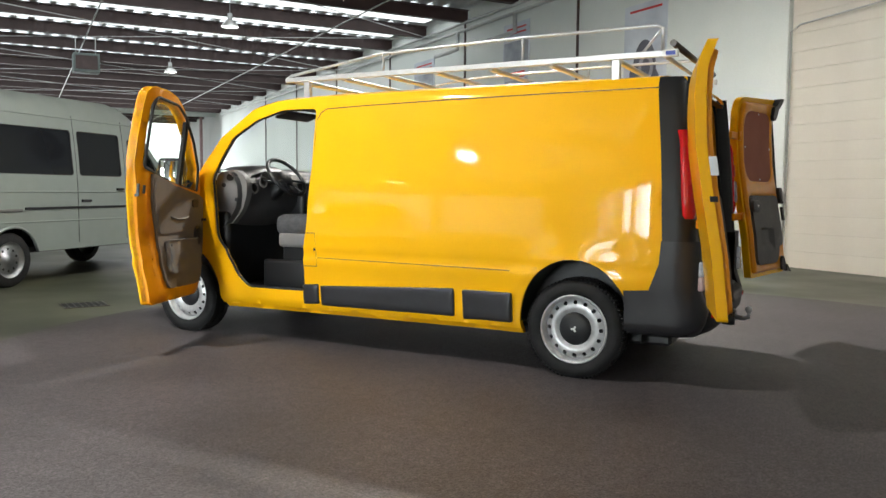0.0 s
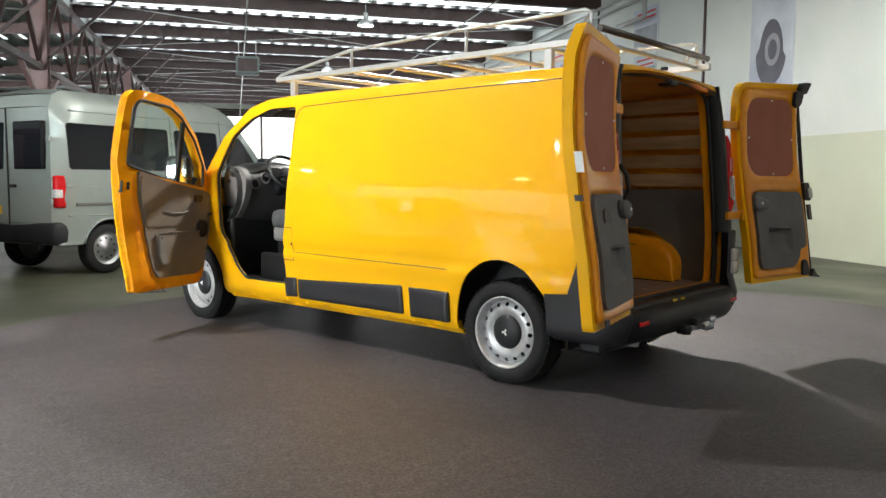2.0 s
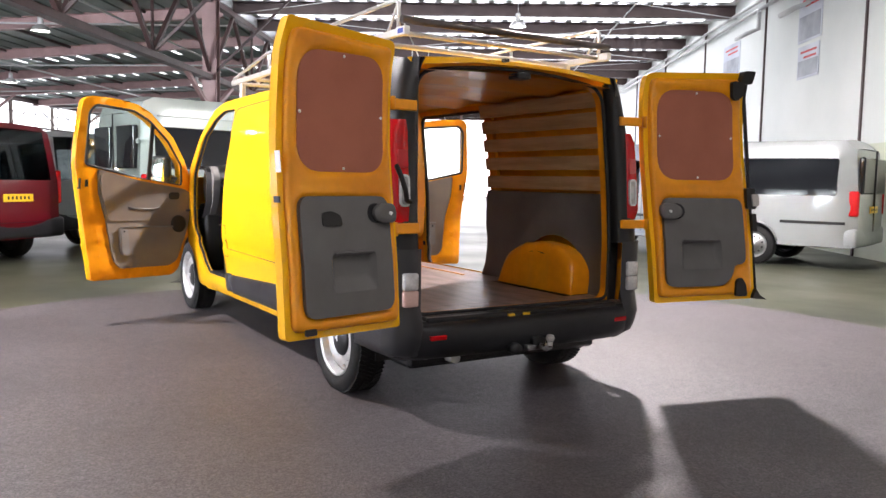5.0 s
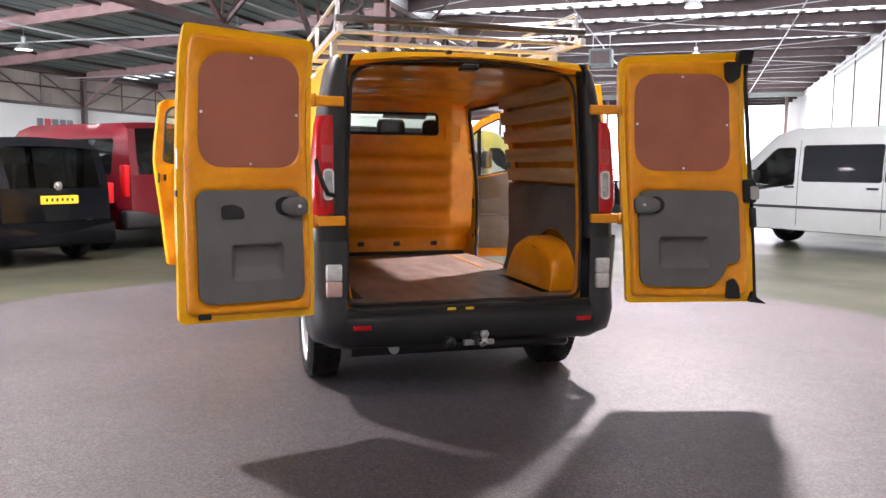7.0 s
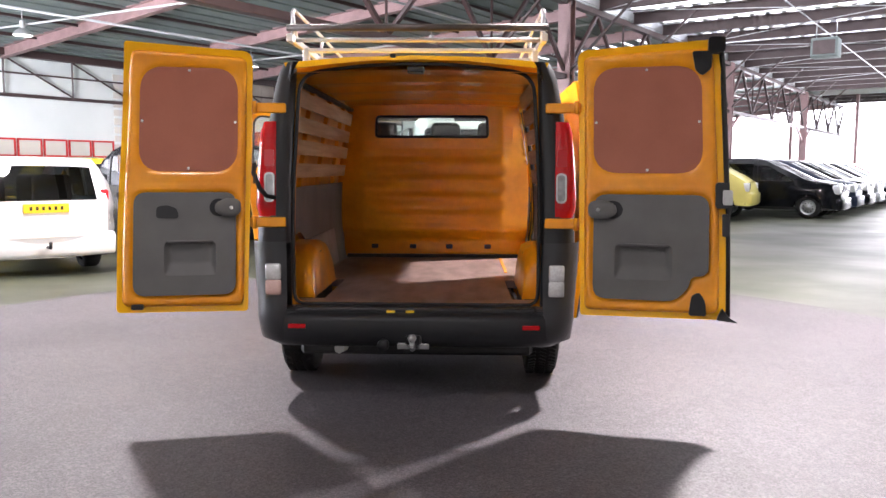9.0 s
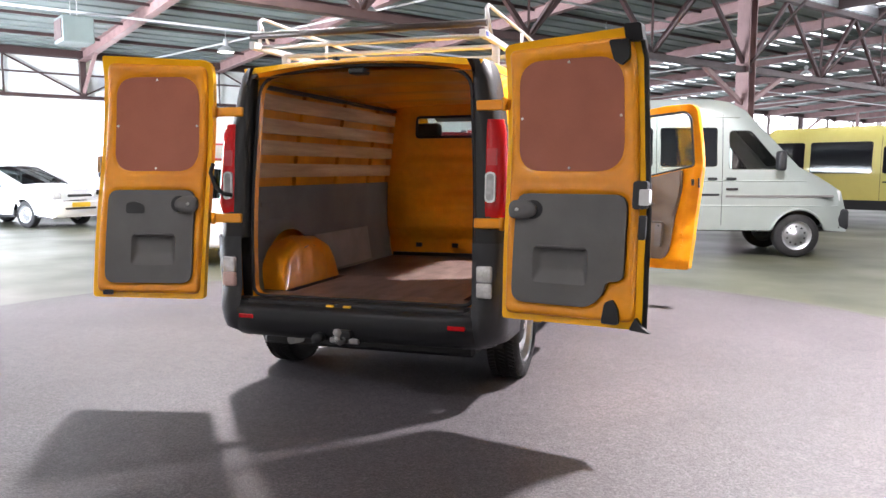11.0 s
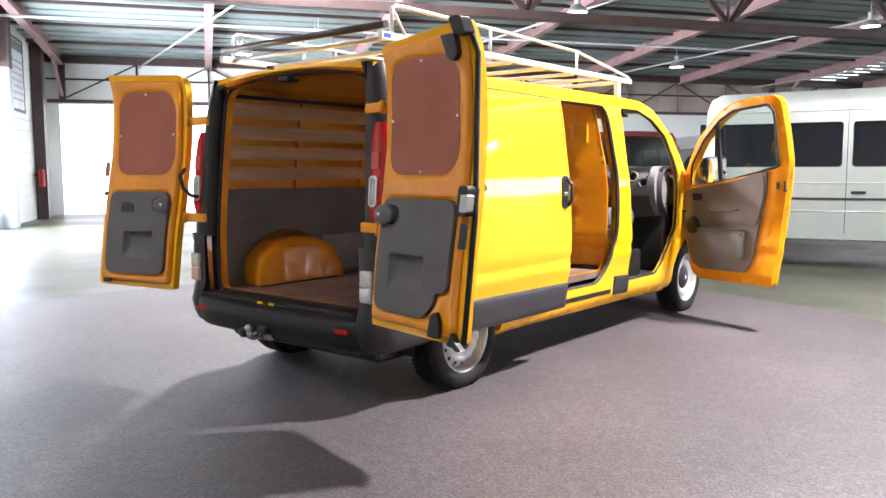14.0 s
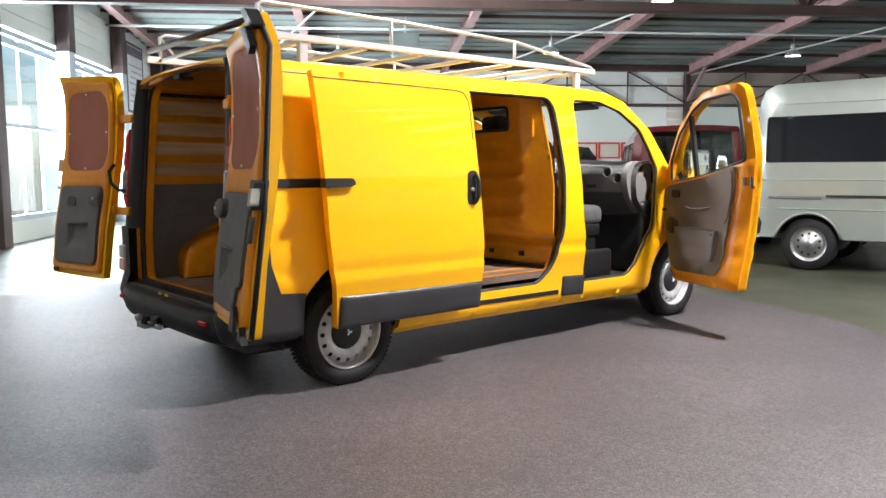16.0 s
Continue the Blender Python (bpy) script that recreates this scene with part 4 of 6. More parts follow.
    part("mirror_arm", Geo().bar(mb, cab_pt(0.14, 1.25, -0.03), 0.05, 0.08), BLACK, mr)
    part("door_check", Geo().bar(Vector((sd * 0.86, 3.17, 0.98)), cab_pt(0.08, 0.98, 0.0), 0.03, 0.02), BLACK, dr)
    for z in (1.12, 0.72):
        part("hinge", Geo().box(-0.03, 0.03, -0.04, 0.04, -0.03, 0.03, 0.008, Matrix.Translation((sd * 0.91, 3.24, z))), YELLOW, dr)

# ---- sliding door, pushed back along the right side ----
SD = round_poly([(-0.18, 0.395), (0.966, 0.395), (0.976, 0.57), (0.965, 0.80), (0.925, 1.1), (0.90, 1.35), (0.885, 1.7), (0.872, 1.885), (-0.316, 1.90), (-0.30, 1.65), (-0.285, 1.33), (-0.262, 1.0), (-0.232, 0.79), (-0.19, 0.6)],
                [0.01, 0.01, 0.05, 0.1, 0.1, 0.1, 0.1, 0.06, 0.02, 0.1, 0.1, 0.1, 0.1, 0.05], 4)


def slide_pt(u, v, w):
    return Vector((float(np.interp(v, ZZ, XX)) + 0.135 + 0.05 * max(0.0, v - 0.9) + w, u, v))


sl = part("sliding_door", Geo().panel(SD, [], slide_pt, 0.05, step=0.036), YELLOW, van, "open yellow sliding door")
part("slide_cladding", Geo().panel(round_poly([(-0.172, 0.395), (0.966, 0.395), (0.975, 0.575), (-0.165, 0.59)], 0.01, 2), [], slide_pt, 0.02, step=0.05, w0=0.022, rings=(0.006, 0.014, 0.024), lift=lambda p: -0.016 * (1 - np.clip(dist(p, round_poly([(-0.172, 0.395), (0.966, 0.395), (0.975, 0.575), (-0.165, 0.59)], 0.01, 2)) / 0.026, 0, 1)) ** 2), CLAD, sl, "dark grey plastic cladding")
hb = part("slide_handle", Geo().panel(round_poly([(0.80, 1.10), (0.89, 1.10), (0.89, 1.325), (0.80, 1.325)], 0.045, 6), [], slide_pt, 0.008, step=0.05, w0=0.006), BLACK, sl, "black recessed handle")
part("grip", Geo().tube([slide_pt(0.865, 1.12, 0.012), slide_pt(0.868, 1.16, 0.035), slide_pt(0.868, 1.26, 0.035), slide_pt(0.862, 1.3, 0.012)], 0.013, 8), BLACK, hb)
part("key_lock", Geo().lathe([(0.0, 0.012), (0.014, 0.012), (0.016, 0.0)], 16, Matrix.Translation(slide_pt(0.835, 1.2, 0.006)) @ pose(0, 0, 0, 0, 90, 0)), CHROME, hb)
# dark bars draw the shade in the sliding door's pressed groove
g = Geo()
pts = [(0.868, 1.53), (0.862, 1.72), (0.85, 1.79), (0.815, 1.832), (0.75, 1.842), (0.3, 1.85), (-0.31, 1.855)]
for a, b in zip(pts, pts[1:]):
    g.bar(slide_pt(*a, 0.001), slide_pt(*b, 0.001), 0.002, 0.007)
part("slide_groove_shade", g, BEAM, sl, "fine dark line for the shade in a pressed groove")
rl = part("slide_rail", Geo().panel(rect(-0.52, 0.80, 1.232, 1.284, 0.004), [], side_pt(1), 0.01, step=0.1, w0=0.012), BLACK, van, "black sliding door rail")
part("rail_arm", Geo().panel(round_poly([(-0.30, 1.232), (-0.13, 1.235), (-0.09, 1.25), (-0.11, 1.285), (-0.30, 1.286)], 0.012, 3), [], slide_pt, 0.06, step=0.06, w0=0.03), BLACKPL, sl, "grey rail arm cover")
part("slide_seal", Geo().tube([side_pt(1)(u, v, -0.02) for u, v in fine(SLIDE_OPEN, 0.06)], 0.019, 8, closed=True), RUBBER, van, "black rubber door seal")
part("step_tread", Geo().box(0.62, 0.88, 0.86, 1.80, 0.425, 0.462, 0.01), BLACK, van, "black step tread")
part("step_wall", Geo().box(0.60, 0.62, 0.84, 1.85, 0.44, 0.56, 0.0), YELLOW_IN, van)
part("lower_track", Geo().panel([(0.84, 0.375), (1.93, 0.365), (1.93, 0.40), (0.84, 0.41)], [], side_pt(1), 0.01, step=0.1, w0=0.003), BLACK, van, "black lower track slot")
for y, z0, z1 in ((1.945, 0.97, 1.06), (1.95, 1.42, 1.46), (1.93, 0.70, 0.74)):
    part("b_pillar_catch", Geo().box(0.885, 0.90, y, y + 0.025, z0, z1, 0.004), BLACK, van, "black door catch")

# ---- load space ----
FL = 0.555
part("load_floor", Geo().box(-0.82, 0.82, 0.42, 1.93, 0.50, FL, 0.004).box(-0.58, 0.58, -0.42, 0.42, 0.50, FL, 0.0).box(-0.82, 0.82, -0.70, -0.42, 0.50, FL, 0.004), WOODF, van, "worn brown plywood load floor")
part("floor_edge", Geo().box(-0.70, 0.70, -0.735, -0.70, 0.52, FL + 0.006, 0.003), BLACK, van)


def inner_pt(sd):
    def fn(u, v, w):
        return Vector((sd * (half_width(min(u, 2.0), v) - 0.075 - w), u, v))
    return fn


BOXCUT = arch(0.0, 0.395, 0.375, 16, FL)[::-1]
part("inner_left", Geo().panel([(-0.70, FL)] + BOXCUT + [(2.0, FL), (2.0, 1.91), (-0.64, 1.91)], [], inner_pt(-1), 0.0, step=0.1), YELLOW_IN, van, "bare yellow inner side")
part("inner_right", Geo().panel([(-0.70, FL)] + BOXCUT + [(2.0, FL), (2.0, 1.91), (-0.64, 1.91)], [[(a, max(b, FL + 0.01)) for a, b in SLIDE_OPEN]], inner_pt(1), 0.0, step=0.1), YELLOW_IN, van, "bare yellow inner side")
for sd, u in ((-1, -0.62), (-1, 0.1), (-1, 0.78), (-1, 1.45), (1, 0.70), (1, -0.62)):
    part("inner_post", Geo().panel([(u, 0.95 if abs(u) < 0.3 else FL), (u + 0.09, 0.95 if abs(u) < 0.3 else FL), (u + 0.09, 1.9), (u, 1.9)], [], inner_pt(sd), 0.03, step=0.12, w0=0.03), YELLOW_IN, van, "yellow inner post")
for k, z in enumerate((1.295, 1.445, 1.585, 1.735)):
    part("wood_slat", Geo().panel([(-0.55, z), (1.88, z), (1.88, z + 0.095), (-0.55, z + 0.095)], [], inner_pt(-1), 0.018, step=0.2, w0=0.058), SLATW, van, "raw pine lashing slat")
for z in (1.255, 1.395, 1.535, 1.675, 1.80):
    part("wood_slat", Geo().panel([(-0.58, z), (0.80, z), (0.80, z + 0.095), (-0.58, z + 0.095)], [], inner_pt(1), 0.018, step=0.2, w0=0.058), SLATW, van, "raw pine lashing slat")
part("lining_left", Geo().panel([(-0.60, FL)] + BOXCUT + [(1.86, FL), (1.86, 1.225), (1.85, 1.235), (-0.57, 1.235), (-0.58, 1.225)], [], inner_pt(-1), 0.008, step=0.1, w0=0.045), GREYBOARD, van, "dark grey lower lining board")
part("lining_right", Geo().panel([(-0.60, FL)] + BOXCUT + [(0.83, FL), (0.81, 0.65), (0.80, 0.75), (0.82, 0.85), (0.845, 0.95), (0.845, 1.18), (0.82, 1.235), (-0.58, 1.235)], [], inner_pt(1), 0.008, step=0.1, w0=0.045), GREYBOARD, van, "dark grey lower lining board")
part("patch_board", Geo().panel([(0.35, 0.58), (1.35, 0.58), (1.35, 0.86), (0.35, 0.86)], [], inner_pt(-1), 0.006, step=0.2, w0=0.058), mat("pale grey board", (0.22, 0.21, 0.20), 0.6, var=0.15), van, "paler grey patch board")
g = Geo()
for u, z in ((-0.4, 1.1), (-0.4, 0.98)):
    g.panel(rect(u, u + 0.42, z, z + 0.035, 0.01, 2), [], inner_pt(-1), 0.006, step=0.1, w0=0.052)
part("lining_press", g, GREYTRIM, van)
for sd in (-1, 1):
    # rounded wheel box with ribs
    rows = []
    for u in [i / 42 for i in range(43)]:
        a = math.pi * u
        yy = 0.0 - 0.40 * math.cos(a)
        h = 0.325 * math.sin(a) ** 0.55 if 0 < u < 1 else 0.0
        rib = 0.004 * sum(math.exp(-((u - c) / 0.022) ** 2) for c in (0.36, 0.5, 0.64))
        row = []
        for t in [j / 8 for j in range(9)]:
            x = 0.83 - 0.14 * t if t < 0.75 else 0.83 - 0.105 - 0.065 * math.sin((t - 0.75) / 0.25 * math.pi / 2)
            z = FL + h if t < 0.75 else FL + h * 1.0 - 0.10 * (1 - math.cos((t - 0.75) / 0.25 * math.pi / 2)) * (h / 0.325)
            row.append(Vector((sd * (x - rib), yy, z + rib)))
        row.append(Vector((sd * (0.645 - rib), yy * 1.06, FL)))
        rows.append(row)
    part("wheel_box", Geo().grid(rows), YELLOW_IN, van, "ribbed yellow wheel box")
rows = []
for y in [-0.66 + 0.1 * k for k in range(27)]:
    rows.append([Vector((x, y, 1.925 + 0.02 * (1 - (x / 0.75) ** 2) - (0.022 if (k := int((y + 0.66) / 0.1)) % 6 in (0, 1) else 0))) for x in [-0.75 + 0.1 * i for i in range(16)]])
part("inner_roof", Geo().grid(rows), YELLOW_IN, van, "bare yellow inner roof")
part("roof_cant_seal", Geo().box(-0.75, -0.70, -0.6, 1.9, 1.86, 1.885, 0.006), BLACK, van)
# bulkhead with window
BH = [(-0.85, FL), (0.85, FL), (0.862, 1.2), (0.845, 1.4), (0.755, 1.93), (-0.755, 1.93), (-0.845, 1.4), (-0.862, 1.2)]
BW = round_poly([(-0.50, 1.64), (0.49, 1.64), (0.48, 1.815), (-0.49, 1.815)], 0.03, 4)


def bulk(u, v, w):
    y = float(np.interp(v, [0.5, 0.72, 0.82, 1.5, 1.95], [1.93, 1.92, 1.80, 1.78, 1.76]))
    k = math.sin((v - 0.9) / 0.155 * 2 * math.pi)
    edge = min(1.0, max(0.0, (0.66 - abs(u)) / 0.14))
    rib = 0.026 * edge * max(-0.6, min(0.6, 1.4 * k)) if 0.9 < v < 1.52 else 0.0
    return Vector((u, y - w - rib + 0.4 * max(0, abs(u) - 0.62), v))


bk = part("bulkhead", Geo().panel(BH, [BW], bulk, 0.01, step=0.028), YELLOW_IN, van, "ribbed yellow bulkhead with a window")
part("bulkhead_glass", Geo().panel(BW, [], bulk, 0.004, step=0.2, w0=-0.004), GLASS, bk).visible_shadow = False
part("glass_seal", Geo().tube([bulk(u, v, 0.006) for u, v in BW], 0.012, 6, closed=True), RUBBER, bk)
for x in (-0.53, -0.18, 0.15, 0.5):
    part("lashing_slot", Geo().box(x - 0.03, x + 0.03, 1.905, 1.918, 0.635, 0.675, 0.005), BLACK, bk, "dark lashing slot")
part("square_press", Geo().panel(rect(0.56, 0.72, 1.58, 1.74, 0.01), [rect(0.575, 0.705, 1.595, 1.725, 0.01)], bulk, 0.02, step=0.06, w0=0.012), YELLOW_IN, bk)
part("floor_strip", Geo().box(-0.78, 0.78, 1.88, 1.925, FL, FL + 0.03, 0.004), BLACK, van)

# ---- cab ----
part("cab_floor", Geo().box(-0.86, 0.86, 1.95, 3.3, 0.36, 0.42, 0.01), RUBBER, van, "black cab floor mat")
for sd in (-1, 1):
    part("entry_step", Geo().box(sd * 0.80, sd * 0.868, 2.24, 2.98, 0.40, 0.445, 0.015), BLACKPL, van, "dark grey entry step")
    part("seat_base_side", Geo().box(sd * 0.70, sd * 0.76, 2.2, 2.75, 0.42, 0.66, 0.03, seg=2), BLACK, van)
part("dash_low", Geo().box(-0.84, 0.84, 3.05, 3.30, 0.42, 1.05, 0.04, seg=2), BLACK, van)
rows = []
for y, z in ((3.04, 0.92), (2.95, 1.0), (2.885, 1.09), (2.865, 1.18), (2.87, 1.27), (2.90, 1.335), (2.96, 1.375), (3.08, 1.39), (3.3, 1.385)):
    rows.append([Vector((x, y + 0.05 * (x / 0.8) ** 2, z + 0.012 * math.cos(x * 5))) for x in [-0.86 + 0.043 * i for i in range(41)]])
part("dashboard", Geo().grid(rows), DASH, van, "grey dashboard")
part("cowl", Geo().box(-0.74, 0.74, 3.26, 3.47, 1.20, 1.315, 0.02, seg=2), BLACK, van, "black windscreen cowl")
rows = []
for y, z in ((2.915, 1.352), (2.93, 1.372), (2.98, 1.395), (3.08, 1.408), (3.26, 1.402)):
    rows.append([Vector((x, y + 0.05 * (x / 0.8) ** 2, z + 0.012 * math.cos(x * 5) + 0.045 * math.exp(-((x + 0.43) / 0.2) ** 4))) for x in [-0.84 + 0.042 * i for i in range(41)]])
part("dash_top", Geo().grid(rows), BLACK, van, "black dashboard top with an instrument hood")
part("instrument_panel", Geo().panel(round_poly([(-0.61, 1.27), (-0.25, 1.27), (-0.28, 1.39), (-0.58, 1.39)], 0.05, 4), [], lambda u, v, w: Vector((u, 2.885 - w + 0.25 * (v - 1.27), v)), 0.01, step=0.1), BLACK, van, "black instrument panel")
part("dash_inlay", Geo().panel(round_poly([(0.12, 1.13), (0.76, 1.13), (0.77, 1.285), (0.12, 1.285)], 0.03, 4), [], lambda u, v, w: Vector((u, 2.865 + 0.05 * (u / 0.8) ** 2 - w, v)), 0.03, step=0.06, rings=(0.01,), w0=0.012), DASHL, van, "pale dashboard panel")
part("glove_joint", Geo().tube([(0.13, 2.85, 1.115), (0.45, 2.86, 1.11), (0.76, 2.895, 1.115)], 0.005, 6), BLACK, van)
part("glove_latch", Geo().panel(rect(0.40, 0.50, 1.165, 1.195, 0.014, 4), [], lambda u, v, w: Vector((u, 2.86 - w, v)), 0.012, step=0.05, w0=0.02), BLACK, van, "dark glove box latch")
for sd in (-1, 1):
    de = part("dash_end", Geo().panel(round_poly([(3.20, 1.37), (2.98, 1.405), (2.875, 1.33), (2.86, 1.20), (2.92, 1.06), (3.05, 0.93), (3.15, 0.97), (3.21, 1.15)], 0.06, 4), [], lambda u, v, w: Vector((sd * (0.80 + w), u, v)), 0.05, step=0.05, rings=(0.012, 0.024), lift=lambda p: 0.012 * np.exp(-((p[:, 1] - 1.2) / 0.16) ** 2)), DASHL, van, "pale dashboard end")
    for u, v, r in ((3.05, 1.335, 0.03), (3.12, 1.27, 0.018), (2.98, 1.15, 0.016), (3.06, 1.02, 0.012)):
        part("end_hole", Geo().panel([(u + r * math.cos(q) * 1.3, v + r * math.sin(q)) for q in [2 * math.pi * i / 16 for i in range(16)]], [], lambda a, b, w: Vector((sd * (0.812 + w), a, b)), 0.006, step=0.05), BLACK, de)
    for dx, z in ((0.70, 1.25), (0.60, 1.30)):
        vc = Matrix.Translation((sd * dx, 2.885 if dx > 0.65 else 2.875, z)) @ pose(0, 0, 0, 80, 0, 0)
        vt = part("air_vent", Geo().lathe([(0.034, 0.0), (0.045, 0.014), (0.052, 0.0)], 20, vc), DASHL, van, "round air vent")
        part("vent_core", Geo().lathe([(0.0, 0.004), (0.036, 0.002), (0.038, -0.006)], 16, vc), BLACK, vt)
part("centre_console", Geo().box(-0.14, 0.14, 2.80, 3.0, 0.85, 1.32, 0.04, seg=2), BLACK, van)
part("radio", Geo().box(-0.10, 0.10, 2.792, 2.81, 1.17, 1.23, 0.005), DASH, van, "grey radio")
part("gear_stick", Geo().tube([(0.0, 2.83, 1.05), (0.0, 2.72, 1.13)], 0.012, 8).lathe([(0, 0.04), (0.022, 0.035), (0.026, 0.01), (0.015, -0.01)], 14, pose(0, 2.71, 1.13)), BLACK, van)
cm = Matrix.Translation((-0.43, 2.76, 1.345)) @ pose(0, 0, 0, 50, 0, 0)
sw = part("steering_wheel", Geo().tube([cm @ Vector((0.195 * math.cos(a), 0.195 * math.sin(a), 0)) for a in [2 * math.pi * i / 40 for i in range(40)]], 0.0165, 10, closed=True), BLACK, van, "black steering wheel")
part("boss", Geo().lathe([(0.0, 0.012), (0.05, 0.008), (0.075, -0.012), (0.07, -0.04), (0.045, -0.07), (0.04, -0.26)], 20, cm), DASH, sw, "dark grey steering wheel boss")
for a in (200, 340, 250, 290):
    q = radians(a)
    part("spoke", Geo().bar(cm @ Vector((0.06 * math.cos(q), 0.06 * math.sin(q), -0.02)), cm @ Vector((0.19 * math.cos(q), 0.19 * math.sin(q), 0)), 0.03, 0.016), BLACK, sw)
part("column_cowl", Geo().box(-0.06, 0.06, -0.075, 0.055, -0.30, -0.07, 0.03, cm, seg=2), BLACK, sw)
for s in (-1, 1):
    part("column_stalk", Geo().tube([cm @ Vector((s * 0.05, 0, -0.09)), cm @ Vector((s * 0.2, 0.03, -0.075))], 0.01, 6), BLACK, sw)
part("headliner", Geo().box(-0.70, 0.70, 1.97, 2.60, 1.905, 1.918, 0.004), GREYBOARD, van, "grey cab headliner")
for x in (-0.40, 0.40):
    part("sun_visor", Geo().box(x - 0.22, x + 0.22, -0.07, 0.07, -0.012, 0.012, 0.01, pose(0, 2.66, 1.862, -18, 0, 0), seg=2), DASH, van, "dark grey sun visor")


def seat(name, x0, x1, label, trim):
    s = part(name, Geo().box(x0, x1, 2.10, 2.66, 0.86, 1.03, 0.06, seg=3), FABRIC, van, label)
    part("seat_trim", Geo().box(x0 + 0.01, x1 - 0.01, 2.14, 2.63, 0.76, 0.885, 0.03, seg=2), trim, s, "seat base trim")
    part("backrest", Geo().box(x0, x1, -0.07, 0.07, 0, 0.70, 0.05, pose(0, 2.08, 0.86, 10, 0, 0), seg=3), FABRIC, s)
    n = 1 if x1 - x0 < 0.6 else 2
    for k in range(n):
        xc = x0 + (x1 - x0) * (k + 0.5) / n
        part("headrest", Geo().box(xc - 0.13, xc + 0.13, -0.05, 0.05, 0.79, 1.0, 0.045, pose(0, 2.08, 0.78, 6, 0, 0), seg=3), FABRIC, s)
    part("seat_box", Geo().box(x0 + 0.03, x1 - 0.03, 2.12, 2.6, 0.42, 0.78, 0.02), BLACK, s)


seat("driver_seat", -0.72, -0.20, "grey cloth driver seat", DASHL)
seat("passenger_seat", -0.1, 0.74, "grey cloth double passenger seat", BLACK)

# ---- aluminium roof rack ----
rack = thing("roof_rack", "pale aluminium roof rack on the yellow van roof", "roof rack")
for sd in (-1, 1):
    x = sd * 0.74
    part("side_rail", Geo().box(x - 0.015, x + 0.015, -0.52, 2.50, 2.095, 2.135, 0.004), RACKW, rack)
    part("end_cap", Geo().box(x - 0.018, x + 0.018, -0.6, -0.5, 2.092, 2.138, 0.004), WHITE, rack)
    part("cap_label", Geo().box(x - 0.0195 if sd < 0 else x + 0.0165, x - 0.0165 if sd < 0 else x + 0.0195, -0.585, -0.525, 2.102, 2.128, 0.0), BLUE, rack)
    part("top_rail", Geo().tube([(x, -0.50, 2.14), (x, -0.50, 2.275), (x, -0.46, 2.295), (x, 0.5, 2.29), (x, 1.6, 2.265), (x, 2.45, 2.15), (x, 2.5, 2.12)], 0.012, 8), RACKW, rack)
    for y in (0.45, 1.58):
        part("upright", Geo().tube([(x, y, 2.12), (x, y, 2.285 - 0.02 * (y > 1))], 0.011, 8), RACKW, rack)
    for y in (-0.2, 2.3):
        part("foot", Geo().box(x - 0.02 - sd * 0.02, x + 0.02 - sd * 0.02, y - 0.03, y + 0.03, 1.955, 2.10, 0.006), RACKW, rack)
    part("rear_stay", Geo().tube([(x, -0.50, 2.28), (x, -0.36, 2.11)], 0.009, 6), RACKW, rack)
for y in (-0.2, 0.25, 0.7, 1.13, 1.55, 1.95, 2.35):
    part("cross_bar", Geo().box(-0.73, 0.73, y - 0.02, y + 0.02, 2.085, 2.11, 0.004), RACKW, rack)
part("roller", Geo().tube([(-0.76, -0.57, 2.175), (0.76, -0.57, 2.175)], 0.021, 14), ROLLER, rack, "dark steel loading roller")
part("rear_bar", Geo().tube([(-0.74, -0.50, 2.115), (0.74, -0.50, 2.115)], 0.014, 8), RACKW, rack)
part("front_bar", Geo().tube([(-0.74, 2.5, 2.12), (0.74, 2.5, 2.12)], 0.014, 8), RACKW, rack)


# ---- the hall ----
g = Geo()
g.panel([(-26, -6.2), (8, -6.2), (8, 60), (-26, 60)], [[(q.x, q.y) for q in [HALL.inverted() @ Vector((-0.1 + 4.60 * math.cos(a), 0.2 + 4.60 * math.sin(a), 0)) for a in [2 * math.pi * i / 96 for i in range(96)]]]],
        lambda u, v, w: Vector((u, v, w)), 0.0, step=4.0, back=False)
structure("floor", g, CONCRETE, "sealed grey green concrete hall floor", HALL)
g = Geo()
g.panel([(-0.1 + 4.62 * math.cos(a), 0.2 + 4.62 * math.sin(a)) for a in [2 * math.pi * i / 128 for i in range(128)]], [], lambda u, v, w: Vector((u, v, w)), 0.02, step=0.8, w0=0.004, back=False)
structure("turntable_carpet", g, CARPET, "dark grey brown round carpet under the van")

RW = 7.42          # right wall
LW = -22.3         # left wall
EAVE = 6.35
# right wall: white upper part, pale green lower part, cream panelled stretch nearest the glazed wall
g = Geo().box(RW, RW + 0.3, 4.8, 60, 2.12, 7.2, 0)
structure("wall_east", g, WALLW, "white painted panel wall", HALL)
g = Geo().box(RW - 0.004, RW + 0.3, 4.8, 60, -0.02, 2.12, 0)
structure("wall_east_dado", g, WALLG, "pale green painted lower wall", HALL)
ep = structure("wall_east_panels", Geo().box(RW + 0.09, RW + 0.3, -6.1, 4.42, -0.02, 7.18, 0), WALLC, "cream wall of horizontal panels", HALL)
first = part("panel", Geo().box(RW + 0.07, RW + 0.095, -6.1, 4.42, -0.02, 0.2775, 0.003), WALLC, ep)
for k in range(1, 24):
    ob = new("panel", first.data)
    ob.parent = ep
    ob.location = (0, 0, 0.3 * k)
g = Geo().box(RW - 0.03, RW + 0.3, 4.42, 4.8, -0.02, 7.2, 0.01)
structure("wall_pier", g, WALLW, "white wall pier", HALL)
